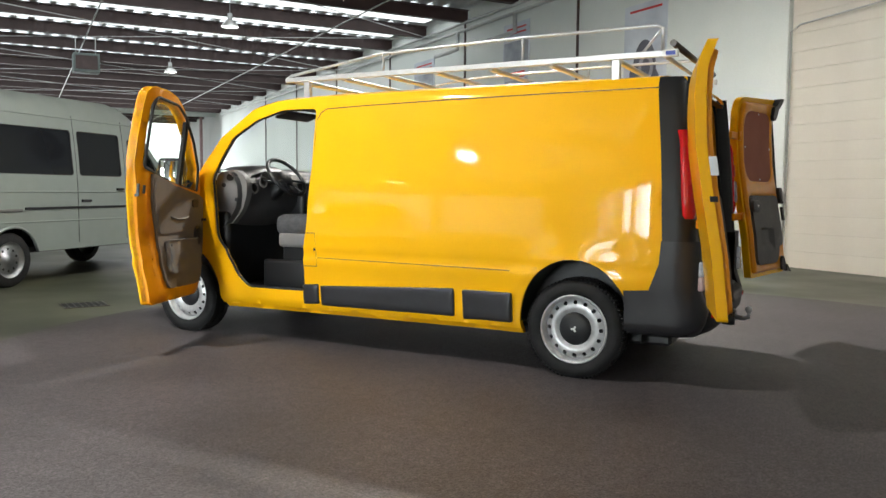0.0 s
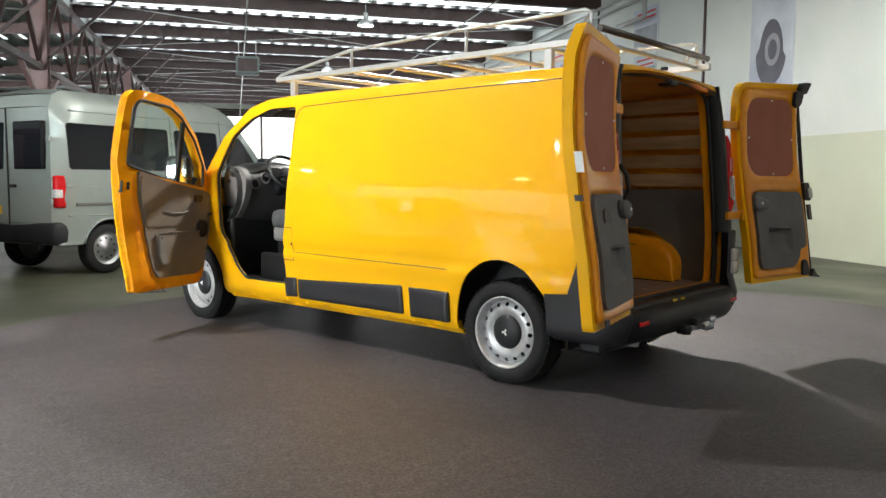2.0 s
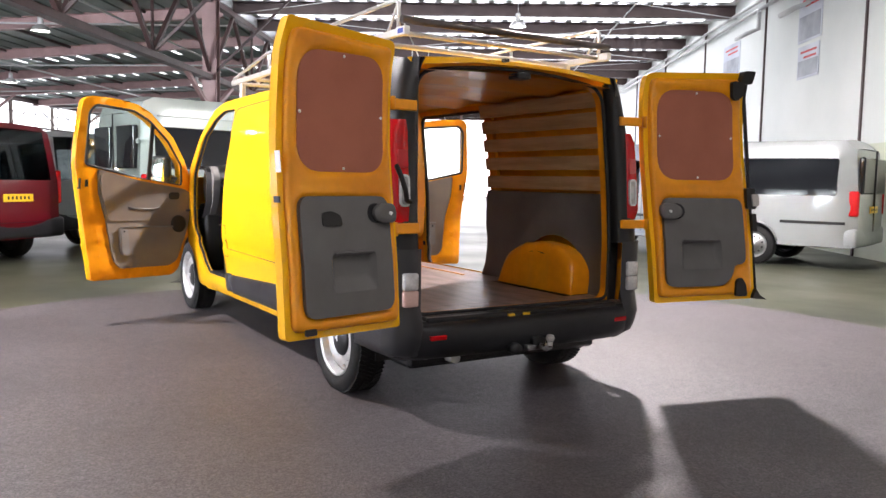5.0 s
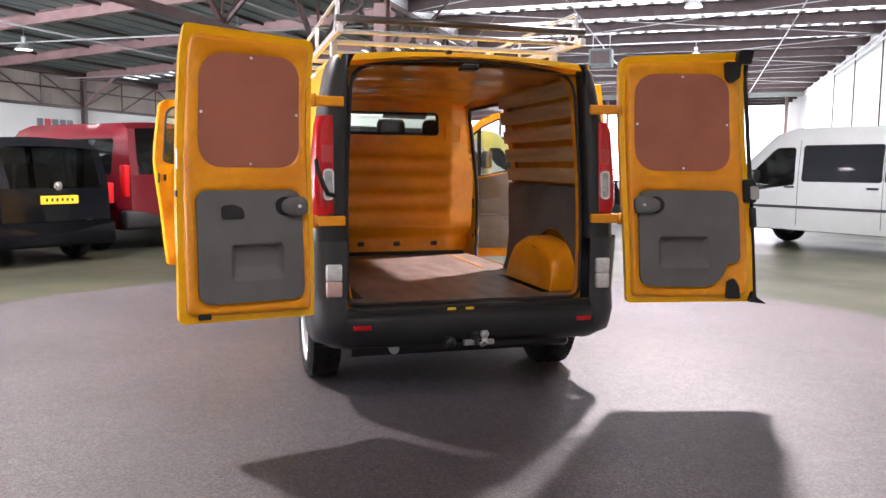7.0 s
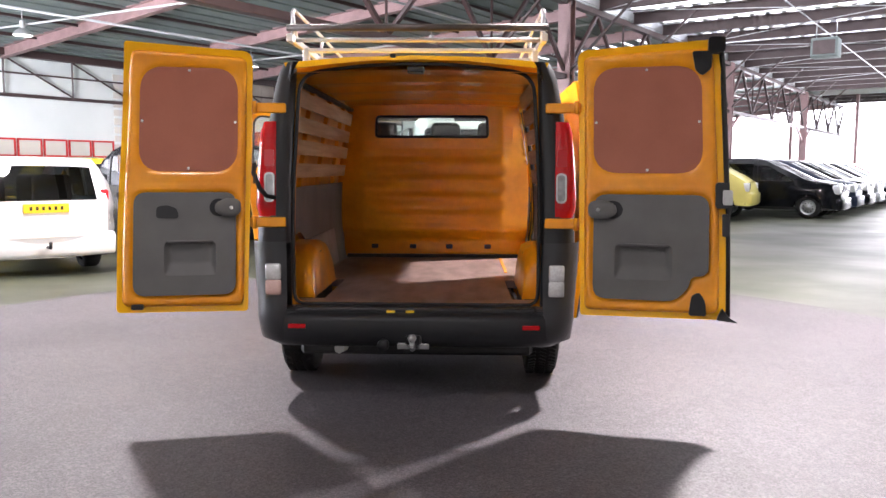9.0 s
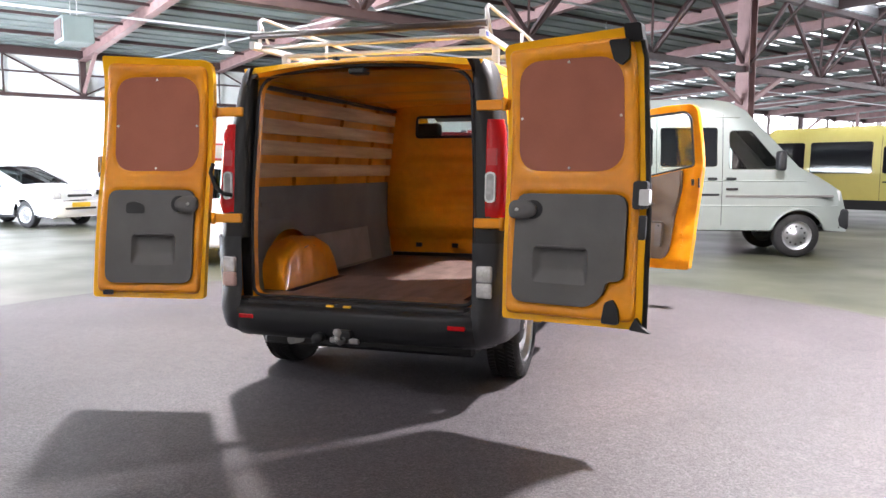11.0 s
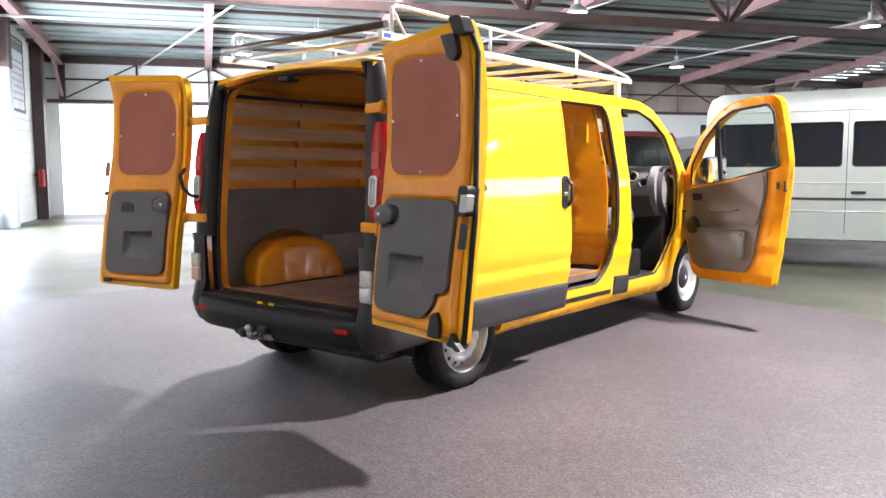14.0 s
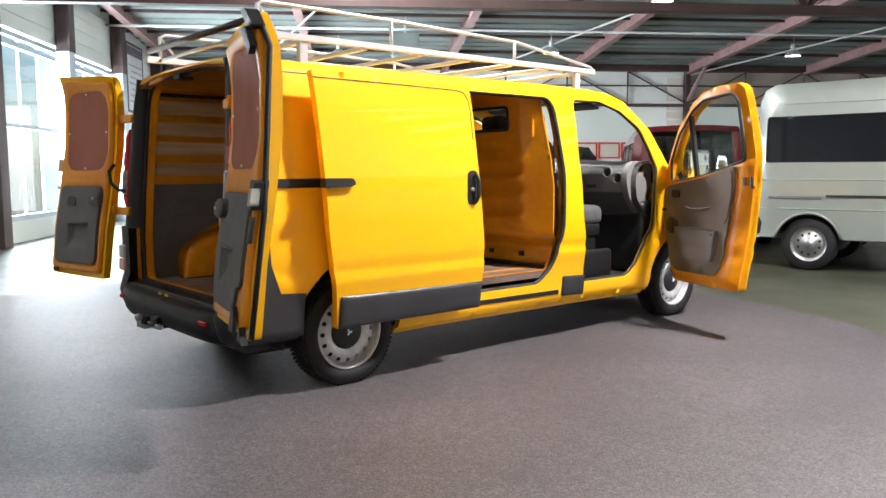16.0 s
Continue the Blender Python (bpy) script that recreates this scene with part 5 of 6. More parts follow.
g = Geo().tube([(RW - 0.03, 4.38, 0.1), (RW - 0.03, 4.38, 3.9), (RW - 0.03, 4.2, 4.0), (RW - 0.02, -1.0, 4.35)], 0.014, 6)
structure("wall_conduit", g, PIPE, "thin grey conduit on the wall", HALL)
for y in (10.1, 15.3, 20.5, 25.7, 30.9, 36.1):
    g = Geo().box(RW - 0.04, RW, y - 0.03, y + 0.03, 0, 6.3, 0.004)
    structure("wall_joint", g, BEAM, "dark steel wall post", HALL)
g = Geo()
for z, x in ((5.98, RW - 0.12), (5.78, RW - 0.1)):
    g.tube([(x, -5.5, z), (x, 46, z)], 0.045, 8)
for y in (12.6, 15.6):
    g.tube([(RW - 0.1, y, 5.8), (RW - 0.1, y, 5.3), (RW - 0.35, y + 0.1, 5.2), (RW - 0.35, y + 0.9, 5.2)], 0.06, 8)
structure("wall_pipes", g, PIPE, "grey service pipes along the wall head", HALL)

# posters on the right wall
def poster(y0, y1, z0, z1, kind):
    p = thing("poster", "glossy blue grey advertising poster hung on the wall", "poster", "wall posters")
    p.matrix_world = HALL
    part("sheet", Geo().box(RW - 0.02, RW - 0.004, y0, y1, z0, z1, 0.002), POSTER, p)
    if kind == 1:
        ym = (y0 + y1) / 2
        blob = [(ym + 0.55 * math.cos(a) * (0.62 if math.sin(a) > 0 else 0.8), z0 + 0.95 + 0.62 * math.sin(a)) for a in [2 * math.pi * i / 28 for i in range(28)]]
        blob = [(min(max(a, y0 + 0.04), y1 - 0.04), b) for a, b in blob]
        part("dark_print", Geo().panel(blob, [], lambda u, v, w: Vector((RW - 0.024 - w, u, v)), 0.003, step=0.2), POSTERD, p, "dark wheel shape print")
        ring = [(ym - 0.05 + 0.22 * math.cos(a), z0 + 1.0 + 0.3 * math.sin(a)) for a in [2 * math.pi * i / 24 for i in range(24)]]
        inner = [(ym - 0.05 + 0.13 * math.cos(a), z0 + 1.0 + 0.19 * math.sin(a)) for a in [2 * math.pi * i / 24 for i in range(24)]]
        part("ring_print", Geo().panel(ring, [inner], lambda u, v, w: Vector((RW - 0.03 - w, u, v)), 0.002, step=0.2), POSTERM, p, "grey ring print")
    g = Geo()
    for k, (a, b) in enumerate(((0.12, 0.86), (0.12, 0.7))[:1 if kind else 2]):
        zz = z1 - 0.14 - k * 0.12
        g.box(RW - 0.026, RW - 0.019, y0 + (y1 - y0) * a, y0 + (y1 - y0) * b, zz - 0.022, zz + 0.022, 0)
    part("red_lines", g, REDP, p, "lines of red print")
    if not kind:
        part("picture_print", Geo().box(RW - 0.025, RW - 0.019, y0 + 0.05, y1 - 0.05, z0 + 0.05, z0 + 0.55 * (z1 - z0), 0), POSTER2, p, "grey printed picture")


poster(7.25, 8.5, 2.78, 5.1, 1)
poster(12.05, 13.25, 4.5, 5.55, 0)
poster(12.1, 13.2, 3.7, 4.42, 0)
poster(17.2, 18.6, 4.35, 5.3, 0)
poster(17.4, 18.5, 3.2, 4.2, 0)

drain = thing("floor_drain", "small dark slotted drain grate set in the concrete", "drain")
drain.matrix_world = pose(-0.31, 5.57, 0, 0, 0, -29)
part("grate", Geo().box(-0.22, 0.22, -0.2, 0.2, 0.0, 0.006, 0.002), ROLLER, drain, "dark steel grate")
for k in range(7):
    part("slot", Geo().box(-0.205 + 0.06 * k, -0.165 + 0.06 * k, -0.17, 0.17, 0.006, 0.008, 0), BLACK, drain)

# glazed wall: columns, rails, mullions and panes
g = Geo()
for k, x in enumerate((-20.55, -16.5, -12.6, -8.9, -5.2, -1.5, 2.2, 5.9)):
    glazed = k in (1, 2)
    structure("wall_column", Geo().box(x - 0.17, x + 0.17, -5.8, -5.5, 3.9 if glazed else 0, 6.6, 0.006), BEAM, "dark brown steel wall column", HALL)
    if glazed:
        structure("window_post", Geo().box(x - 0.2, x + 0.2, -5.82, -5.52, 0, 3.9, 0.006), WINBLUE, "pale blue steel window post", HALL)
g = Geo().box(LW, RW + 0.3, -6.05, -5.82, -0.02, 0.42, 0.0)
structure("wall_south_base", g, WALLW, "low white wall under the glazing", HALL)
g = Geo()
for k in range(9):
    g.box(LW, RW + 0.3, -6.05, -5.82 + (0.004 if k % 2 else 0), 4.0 + k * 0.3, 4.296 + k * 0.3, 0.01)
for k in range(12):
    g.box(-9.0, RW + 0.3, -6.05, -5.82 + (0.004 if k % 2 else 0), 0.42 + k * 0.3, 0.716 + k * 0.3, 0.01)
    g.box(LW, -16.45, -6.05, -5.82 + (0.004 if k % 2 else 0), 0.42 + k * 0.3, 0.716 + k * 0.3, 0.01)
structure("wall_south_head", g, WALLW, "white panel wall above the glazing", HALL)
g = Geo()
for z, h in ((0.46, 0.05), (2.2, 0.04), (3.72, 0.05), (3.9, 0.05)):
    g.box(-16.4, -8.95, -5.9, -5.81, z - h, z + h, 0.004)
for k in range(8):
    x = -16.2 + 0.93 * k
    g.box(x - 0.018, x + 0.018, -5.89, -5.84, 0.5, 3.92, 0.003)
structure("window_frames", g, WINBLUE, "slim pale blue steel window frames", HALL)
w = structure("window_1", Geo().box(-16.4, -8.95, -5.87, -5.864, 0.45, 3.95, 0), GLASS, "long band of clear window glass", HALL)
w.visible_shadow = False
g = Geo().box(-60, 40, -30, -29.9, -3, 14, 0)
bd = structure("backdrop_south", g, DAY, "white overcast daylight outside the glazing", HALL)
for x0, hw in ((-18.6, 0.85), (-21.55, 0.68)):
    p = thing("wall_picture", "white printed sheet in a dark frame hung on the white wall", "picture", "pictures beside the glazing")
    p.matrix_world = HALL
    part("frame", Geo().panel(rect(x0 - hw, x0 + hw, 3.0, 4.98), [rect(x0 - hw + 0.07, x0 + hw - 0.07, 3.07, 4.91)], lambda u, v, w: Vector((u, -5.79 + w, v)), 0.03, step=0.6), FRAME, p)
    part("print", Geo().box(x0 - hw + 0.05, x0 + hw - 0.05, -5.815, -5.80, 3.05, 4.93, 0.0), PAPER, p, "pale printed sheet")
    part("dark_band", Geo().box(x0 - hw + 0.08, x0 + hw - 0.08, -5.80, -5.797, 4.62, 4.88, 0.0), POSTERD, p, "dark printed band")
    g = Geo()
    for k in range(7):
        g.box(x0 - hw + 0.15, x0 + hw - 0.2 - 0.13 * (k % 3), -5.80, -5.797, 3.3 + 0.17 * k, 3.36 + 0.17 * k, 0)
    part("print_lines", g, POSTERM, p, "grey lines of print")
ext = thing("fire_extinguisher", "red fire extinguisher hung beside a wall column", "extinguisher")
ext.matrix_world = HALL @ pose(-20.2, -5.6, 0.95)
part("cylinder", Geo().lathe([(0.0, 0.0), (0.075, 0.0), (0.085, 0.02), (0.085, 0.42), (0.06, 0.49), (0.025, 0.52), (0.0, 0.52)], 16), REDP, ext)
part("valve", Geo().box(-0.03, 0.03, -0.03, 0.05, 0.52, 0.59, 0.008), BLACK, ext)
part("hose", Geo().tube([(0.04, 0, 0.55), (0.11, 0, 0.48), (0.115, 0, 0.25), (0.10, 0, 0.12)], 0.012, 6), RUBBER, ext)
part("bracket", Geo().box(-0.05, 0.05, -0.2, -0.08, 0.3, 0.36, 0.004), BLACK, ext)

# left wall with lattice girder and the row of red framed windows
def eave(x):
    """Height of the pitched left bay ceiling."""
    return 5.02 + 0.065 * (x - LW)


g = Geo().box(LW - 0.3, LW, 12.45, 60, 3.6, 7.0, 0)
for k in range(20):
    g.box(LW, LW + 0.012, 12.47 + 1.2 * k, 13.65 + 1.2 * k, 3.62, 5.0, 0.003)
structure("wall_west_head", g, mat("beige panel boards", (0.34, 0.295, 0.25), 0.6, col2=(0.26, 0.225, 0.2), var=0.1, scale=0.9), "beige boards above the white wall", HALL)
g = Geo().box(LW - 0.3, LW, -6.1, 12.45, -0.02, 7.0, 0).box(LW - 0.3, LW, 12.45, 60, -0.02, 3.6, 0)
structure("wall_west", g, WALLW, "white painted wall", HALL)
# glowing sheets stand in for the blown-out daylight opening in this wall
for k in range(3):
    g = Geo().box(LW + 0.004, LW + 0.02, -5.4 + 3.8 * k, -1.95 + 3.8 * k, 0.03, 3.5, 0)
    structure("daylight_panel", g, DAYSHEET, "glowing white sheet standing in for a bright opening in the wall", HALL)
    g = Geo()
    for y in (-5.4, -4.27, -3.13, -2.03):
        g.box(LW + 0.02, LW + 0.05, y + 3.8 * k, y + 0.03 + 3.8 * k, 0.03, 3.5, 0)
    structure("panel_bars", g, PIPE, "slim grey glazing bars", HALL)
for y in (1.35, 2.0):
    wdw = thing("office_window", "small pale window in a slim grey frame", "window", "pale office windows")
    wdw.matrix_world = HALL
    part("frame", Geo().panel(rect(y, y + 0.52, 1.4, 1.98), [rect(y + 0.035, y + 0.485, 1.435, 1.945)], lambda u, v, w: Vector((LW + 0.022 + w, u, v)), 0.04, step=0.3), PIPE, wdw)
    part("pane", Geo().box(LW + 0.021, LW + 0.03, y + 0.035, y + 0.485, 1.435, 1.945, 0), WALLW, wdw)
g = Geo().box(LW + 0.02, LW + 0.18, -5.7, 58, 3.55, 3.65, 0.004).box(LW + 0.02, LW + 0.3, -5.7, 58, 4.78, 5.0, 0.004).tube([(LW + 0.16, -5.7, 4.28), (LW + 0.16, 58, 4.28)], 0.03, 6)
for k in range(-1, 6):
    y0 = 3.6 + 8.85 * k
    g.box(LW + 0.02, LW + 0.2, y0 - 0.09, y0 + 0.09, 0.0 if y0 > 10 else 3.6, 5.0, 0.004)
    for q in range(4):
        a, b = y0 + 2.2125 * q, y0 + 2.2125 * (q + 1)
        if a < -5.7:
            continue
        if q:
            g.bar((LW + 0.12, a, 3.62), (LW + 0.12, a, 4.8), 0.045, 0.045)
        lo, hi = (a, b) if q < 2 else (b, a)
        g.bar((LW + 0.13, lo, 3.65), (LW + 0.13, hi, 4.78), 0.045, 0.045)
structure("wall_lattice", g, BEAM, "dark brown steel lattice along the wall", HALL)
g = Geo()
for k in range(9):
    g.box(LW + 0.004, LW + 0.05, 11.75, 12.3, 1.95 + 0.3 * k, 2.17 + 0.3 * k, 0.006)
structure("wall_louvre", g, WALLC, "stack of pale louvre boards beside the column", HALL)
for k in range(5):
    y = 7.55 + k * 0.84
    wdw = thing("red_window", "small window in a red painted frame", "window", "red framed windows")
    wdw.matrix_world = HALL
    part("frame", Geo().panel(rect(y, y + 0.8, 1.7, 2.28), [rect(y + 0.06, y + 0.74, 1.76, 2.22)], lambda u, v, w: Vector((LW + 0.03 + w, u, v)), 0.05, step=0.3), REDP, wdw)
    part("pane", Geo().box(LW + 0.005, LW + 0.012, y + 0.06, y + 0.74, 1.76, 2.22, 0), WALLC, wdw)
for k, (yy, col) in enumerate(((18.95, POSTERD), (19.33, REDP), (19.71, POSTERD), (20.09, POSTERD), (20.47, POSTERD))):
    sg = part("wall_sign", Geo().box(LW + 0.004, LW + 0.03, yy, yy + 0.3, 2.77, 3.09, 0.012), col)
    tagged(sg, "dark sign shape on the white wall" if k != 1 else "red sign shape on the white wall", "sign", "wall sign")
    sg.matrix_world = HALL

# roof: profiled deck over the right bay, boards over the left bay, beams across, truss on columns between
g = Geo()
rows = []
n = int((RW + 0.3 + 6.9) / 0.125)
for y in (-6.1, 27.0, 60.0):
    rows.append([Vector((-6.9 + 0.125 * k, y, 6.36 + (0.09 if k % 4 in (1, 2) else 0.0))) for k in range(n + 1)])
g.grid(rows, False)
g.box(-6.95, -6.9, -6.1, 60, 5.9, 6.5, 0)
structure("ceiling_deck", g, DECK, "profiled metal roof deck", HALL)
g = Geo().grid([[Vector((x, y, eave(x) + 0.06)) for x in (-22.6, -6.88)] for y in (-6.1, 60)], False)
for k in range(27):
    x = -22.4 + 0.58 * k
    g.box(x, min(x + 0.572, -6.9), -6.1, 60, eave(x), eave(x) + 0.05, 0.004)
structure("ceiling_boards", g, CEIL, "grey green ceiling boards", HALL)
for k in range(24):
    y = -3.0 + 2.6 * k
    g = Geo()
    g.box(-6.9, RW, y - 0.09, y + 0.09, 6.31, 6.34, 0).box(-6.9, RW, y - 0.012, y + 0.012, 6.02, 6.31, 0).box(-6.9, RW, y - 0.09, y + 0.09, 5.99, 6.02, 0)
    structure("roof_beam", g, BEAM, "brown steel roof beam", HALL)
for k in range(-2, 13):
    y = 3.6 + 4.425 * k
    g = Geo()
    ends = [(LW, eave(LW)), (-6.9, eave(-6.9))]
    for dz, ww, hh in ((-0.02, 0.22, 0.03), (-0.17, 0.03, 0.3), (-0.32, 0.22, 0.03)):
        (xa, za), (xb, zb) = ends
        g.grid([[Vector((xa, y + a, za + dz + b)), Vector((xb, y + a, zb + dz + b))] for a, b in ((-ww / 2, -hh / 2), (ww / 2, -hh / 2), (ww / 2, hh / 2), (-ww / 2, hh / 2), (-ww / 2, -hh / 2))], False)
    if k % 2 == 0:
        g.bar((LW + 0.15, y, 3.75), (LW + 1.7, y, eave(LW + 1.7) - 0.3), 0.09, 0.09)
    structure("rafter", g, RAFTER, "pink brown steel rafter", HALL)
for k in range(1, 7):
    x = LW + 2.2 * k
    structure("purlin", Geo().box(x - 0.03, x + 0.03, -6.0, 48, eave(x) - 0.1, eave(x) - 0.012, 0.003), BEAM, "thin dark steel purlin under the boards", HALL)
for k in range(7, 19):
    y = -3.0 + 2.6 * k + 0.35
    structure("skylight", Geo().box(-6.7, RW - 0.3, y, y + 1.8, 6.345, 6.355, 0), SKYL, "long translucent roof light", HALL)
for k in range(5, 11):
    y = 3.6 + 4.425 * (k - 1) + 1.2
    structure("skylight", Geo().grid([[Vector((x, yy, eave(x) - 0.006)) for x in (LW + 0.3, -7.1)] for yy in (y, y + 1.6)], False), SKYL, "long translucent roof light", HALL)
TX = -6.75
g = Geo().box(TX - 0.1, TX + 0.1, -5.8, 58, 3.78, 3.92, 0.004).box(TX - 0.1, TX + 0.1, -5.8, 58, 5.75, 5.9, 0.004)
for k in range(17):
    y = -5.5 + 3.8 * k
    g.bar((TX, y, 5.78), (TX, y + 1.9, 3.9), 0.09, 0.09).bar((TX, y + 1.9, 3.9), (TX, y + 3.8, 5.78), 0.09, 0.09)
    g.bar((TX, y + 1.9, 3.9), (TX, y + 1.9, 5.78), 0.05, 0.05)
    g.bar((TX, y + 1.9, 3.9), (TX + 2.2, y + 1.9, 6.0), 0.06, 0.06)
structure("roof_truss", g, BEAM, "brown steel lattice truss", HALL)
for y in (15.4, 30.6, 45.8):
    g = Geo().box(TX - 0.18, TX + 0.18, y - 0.16, y - 0.13, 0, 5.9, 0).box(TX - 0.18, TX + 0.18, y + 0.13, y + 0.16, 0, 5.9, 0).box(TX - 0.02, TX + 0.02, y - 0.13, y + 0.13, 0, 5.9, 0)
    g.bar((TX, y + 0.1, 3.0), (TX, y + 1.9, 3.85), 0.1, 0.1).bar((TX, y - 0.1, 3.0), (TX, y - 1.9, 3.85), 0.1, 0.1)
    structure("roof_column", g, RAFTER, "pink brown steel column", HALL)
g = Geo()
for x in (-2.0, 4.2):
    g.tube([(x, -5.8, 5.9), (x, 58, 5.9)], 0.02, 6)
for k in range(5):
    y = 2 + 7.8 * k
    g.tube([(-6.7, y, 5.95), (RW, y + 7.8, 5.95)], 0.012, 5).tube([(RW, y, 5.95), (-6.7, y + 7.8, 5.95)], 0.012, 5)
structure("roof_bracing", g, PIPE, "thin roof bracing rods", HALL)
g = Geo()
for x in (-9.5, -16.0):
    g.tube([(x, -5.8, eave(x) - 0.36), (x, 58, eave(x) - 0.36)], 0.035, 6)
for k in range(6):
    y = -3 + 7.8 * k
    g.tube([(LW, y, 4.7), (-6.9, y + 5.0, 5.6)], 0.03, 5)
structure("left_bay_pipes", g, PIPE, "grey pipes and bracing under the boards", HALL)
# open far end
g = Geo().box(LW, RW, 48, 48.3, 5.85, 6.6, 0)
structure("wall_north_head", g, WALLW, "white wall above the open far end", HALL)
for k in range(8):
    g = Geo().box(LW + 0.004, LW + 0.02, 29.0 + 3.8 * k, 32.4 + 3.8 * k, 0.6, 5.6, 0)
    structure("daylight_panel", g, SKYL, "tall frosted daylight panel in the wall", HALL)
g = Geo()
for k in range(9):
    g.box(LW + 3.6 * k - 0.08, LW + 3.6 * k + 0.08, 48.0, 48.2, 0, 5.85, 0)
structure("north_posts", g, RAFTER, "slim posts of the open far end", HALL)
g = Geo().box(-60, 45, 64, 64.2, -2, 14, 0)
structure("backdrop_north", g, DAYN, "white daylight beyond the open end", HALL)
g = Geo().box(-26.5, 8.5, 60, 64, -0.3, -0.01, 0)
structure("ground_outside", g, CONCRETE, "grey yard outside the hall", HALL)


def bay_lamp():
    p = thing("bay_lamp", "round metal high-bay lamp hung from the roof, lit", "ceiling lamp", "high-bay lamps")
    part("reflector", Geo().lathe([(0.24, -0.07), (0.2, 0.02), (0.1, 0.1), (0.06, 0.11)], 24), RACKW, p)
    part("glass", Geo().lathe([(0.0, -0.03), (0.14, -0.045), (0.22, -0.055)], 24), LAMPGLOW, p, "glowing lamp glass")
    part("ballast", Geo().lathe([(0.0, 0.3), (0.07, 0.3), (0.07, 0.11), (0.0, 0.11)], 16), PIPE, p)
    part("rod", Geo().tube([(0, 0, 0.3), (0, 0, 0.6)], 0.012, 6), PIPE, p)
    return p


lamp = bay_lamp()
for i, (x, y, z) in enumerate(BAYS):
    m = HALL @ pose(x, y, z)
    if i == 0:
        lamp.matrix_world = m
    else:
        copy_thing(lamp, m)
# heater units under the roof
for x, y, z, up in ((-1.9, 24.2, 5.3, 0.9), (-16.0, 1.9, 4.62, 0.75)):
    h = thing("heater_unit", "grey suspended air heater under the roof", "air heater", "roof heaters")
    h.matrix_world = HALL @ pose(x, y, z)
    part("case", Geo().box(-0.4, 0.4, -0.35, 0.35, -0.3, 0.3, 0.02), CEIL, h)
    part("grille", Geo().box(-0.33, 0.33, -0.37, -0.35, -0.22, 0.22, 0.005), FRAME, h)
    for x in (-0.3, 0.3):
        part("hanger", Geo().tube([(x, 0, 0.3), (x, 0, up)], 0.015, 6), PIPE, h)


# ---- parked vehicles ----
def wheel_parts(parent, x, y, r, width, side, name="wheel"):
    """A wheel under a vehicle; side is +1 where the outer face looks to +x."""
    m = pose(x, y, r, 0, 90 * side, 0)
    w = part(name, Geo().lathe([(r * 0.66, -width), (r * 0.93, -width), (r, -width * 0.85), (r, -width * 0.15), (r * 0.94, 0), (r * 0.66, 0.0)], 28, m), TYRE, parent, "black rubber tyre")
    part("rim", Geo().lathe([(0.0, -0.03), (r * 0.18, -0.03), (r * 0.2, -0.045), (r * 0.5, -0.035), (r * 0.55, -0.05), (r * 0.63, -0.01), (r * 0.67, -0.004), (r * 0.67, -width * 0.8)], 28, m), CARRIM, w, "silver wheel rim")
    hole = None
    for k in range(10):
        a = 2 * math.pi * k / 10
        mk = m @ pose(r * 0.4 * math.cos(a), r * 0.4 * math.sin(a), -0.004)
        if hole is None:
            hole = mesh_of("rim_hole", Geo().lathe([(0.0, -0.03), (r * 0.05, -0.032)], 8), BLACK)
        ob = new("rim_hole", hole)
        ob.parent = w
        ob.matrix_local = mk
    return w


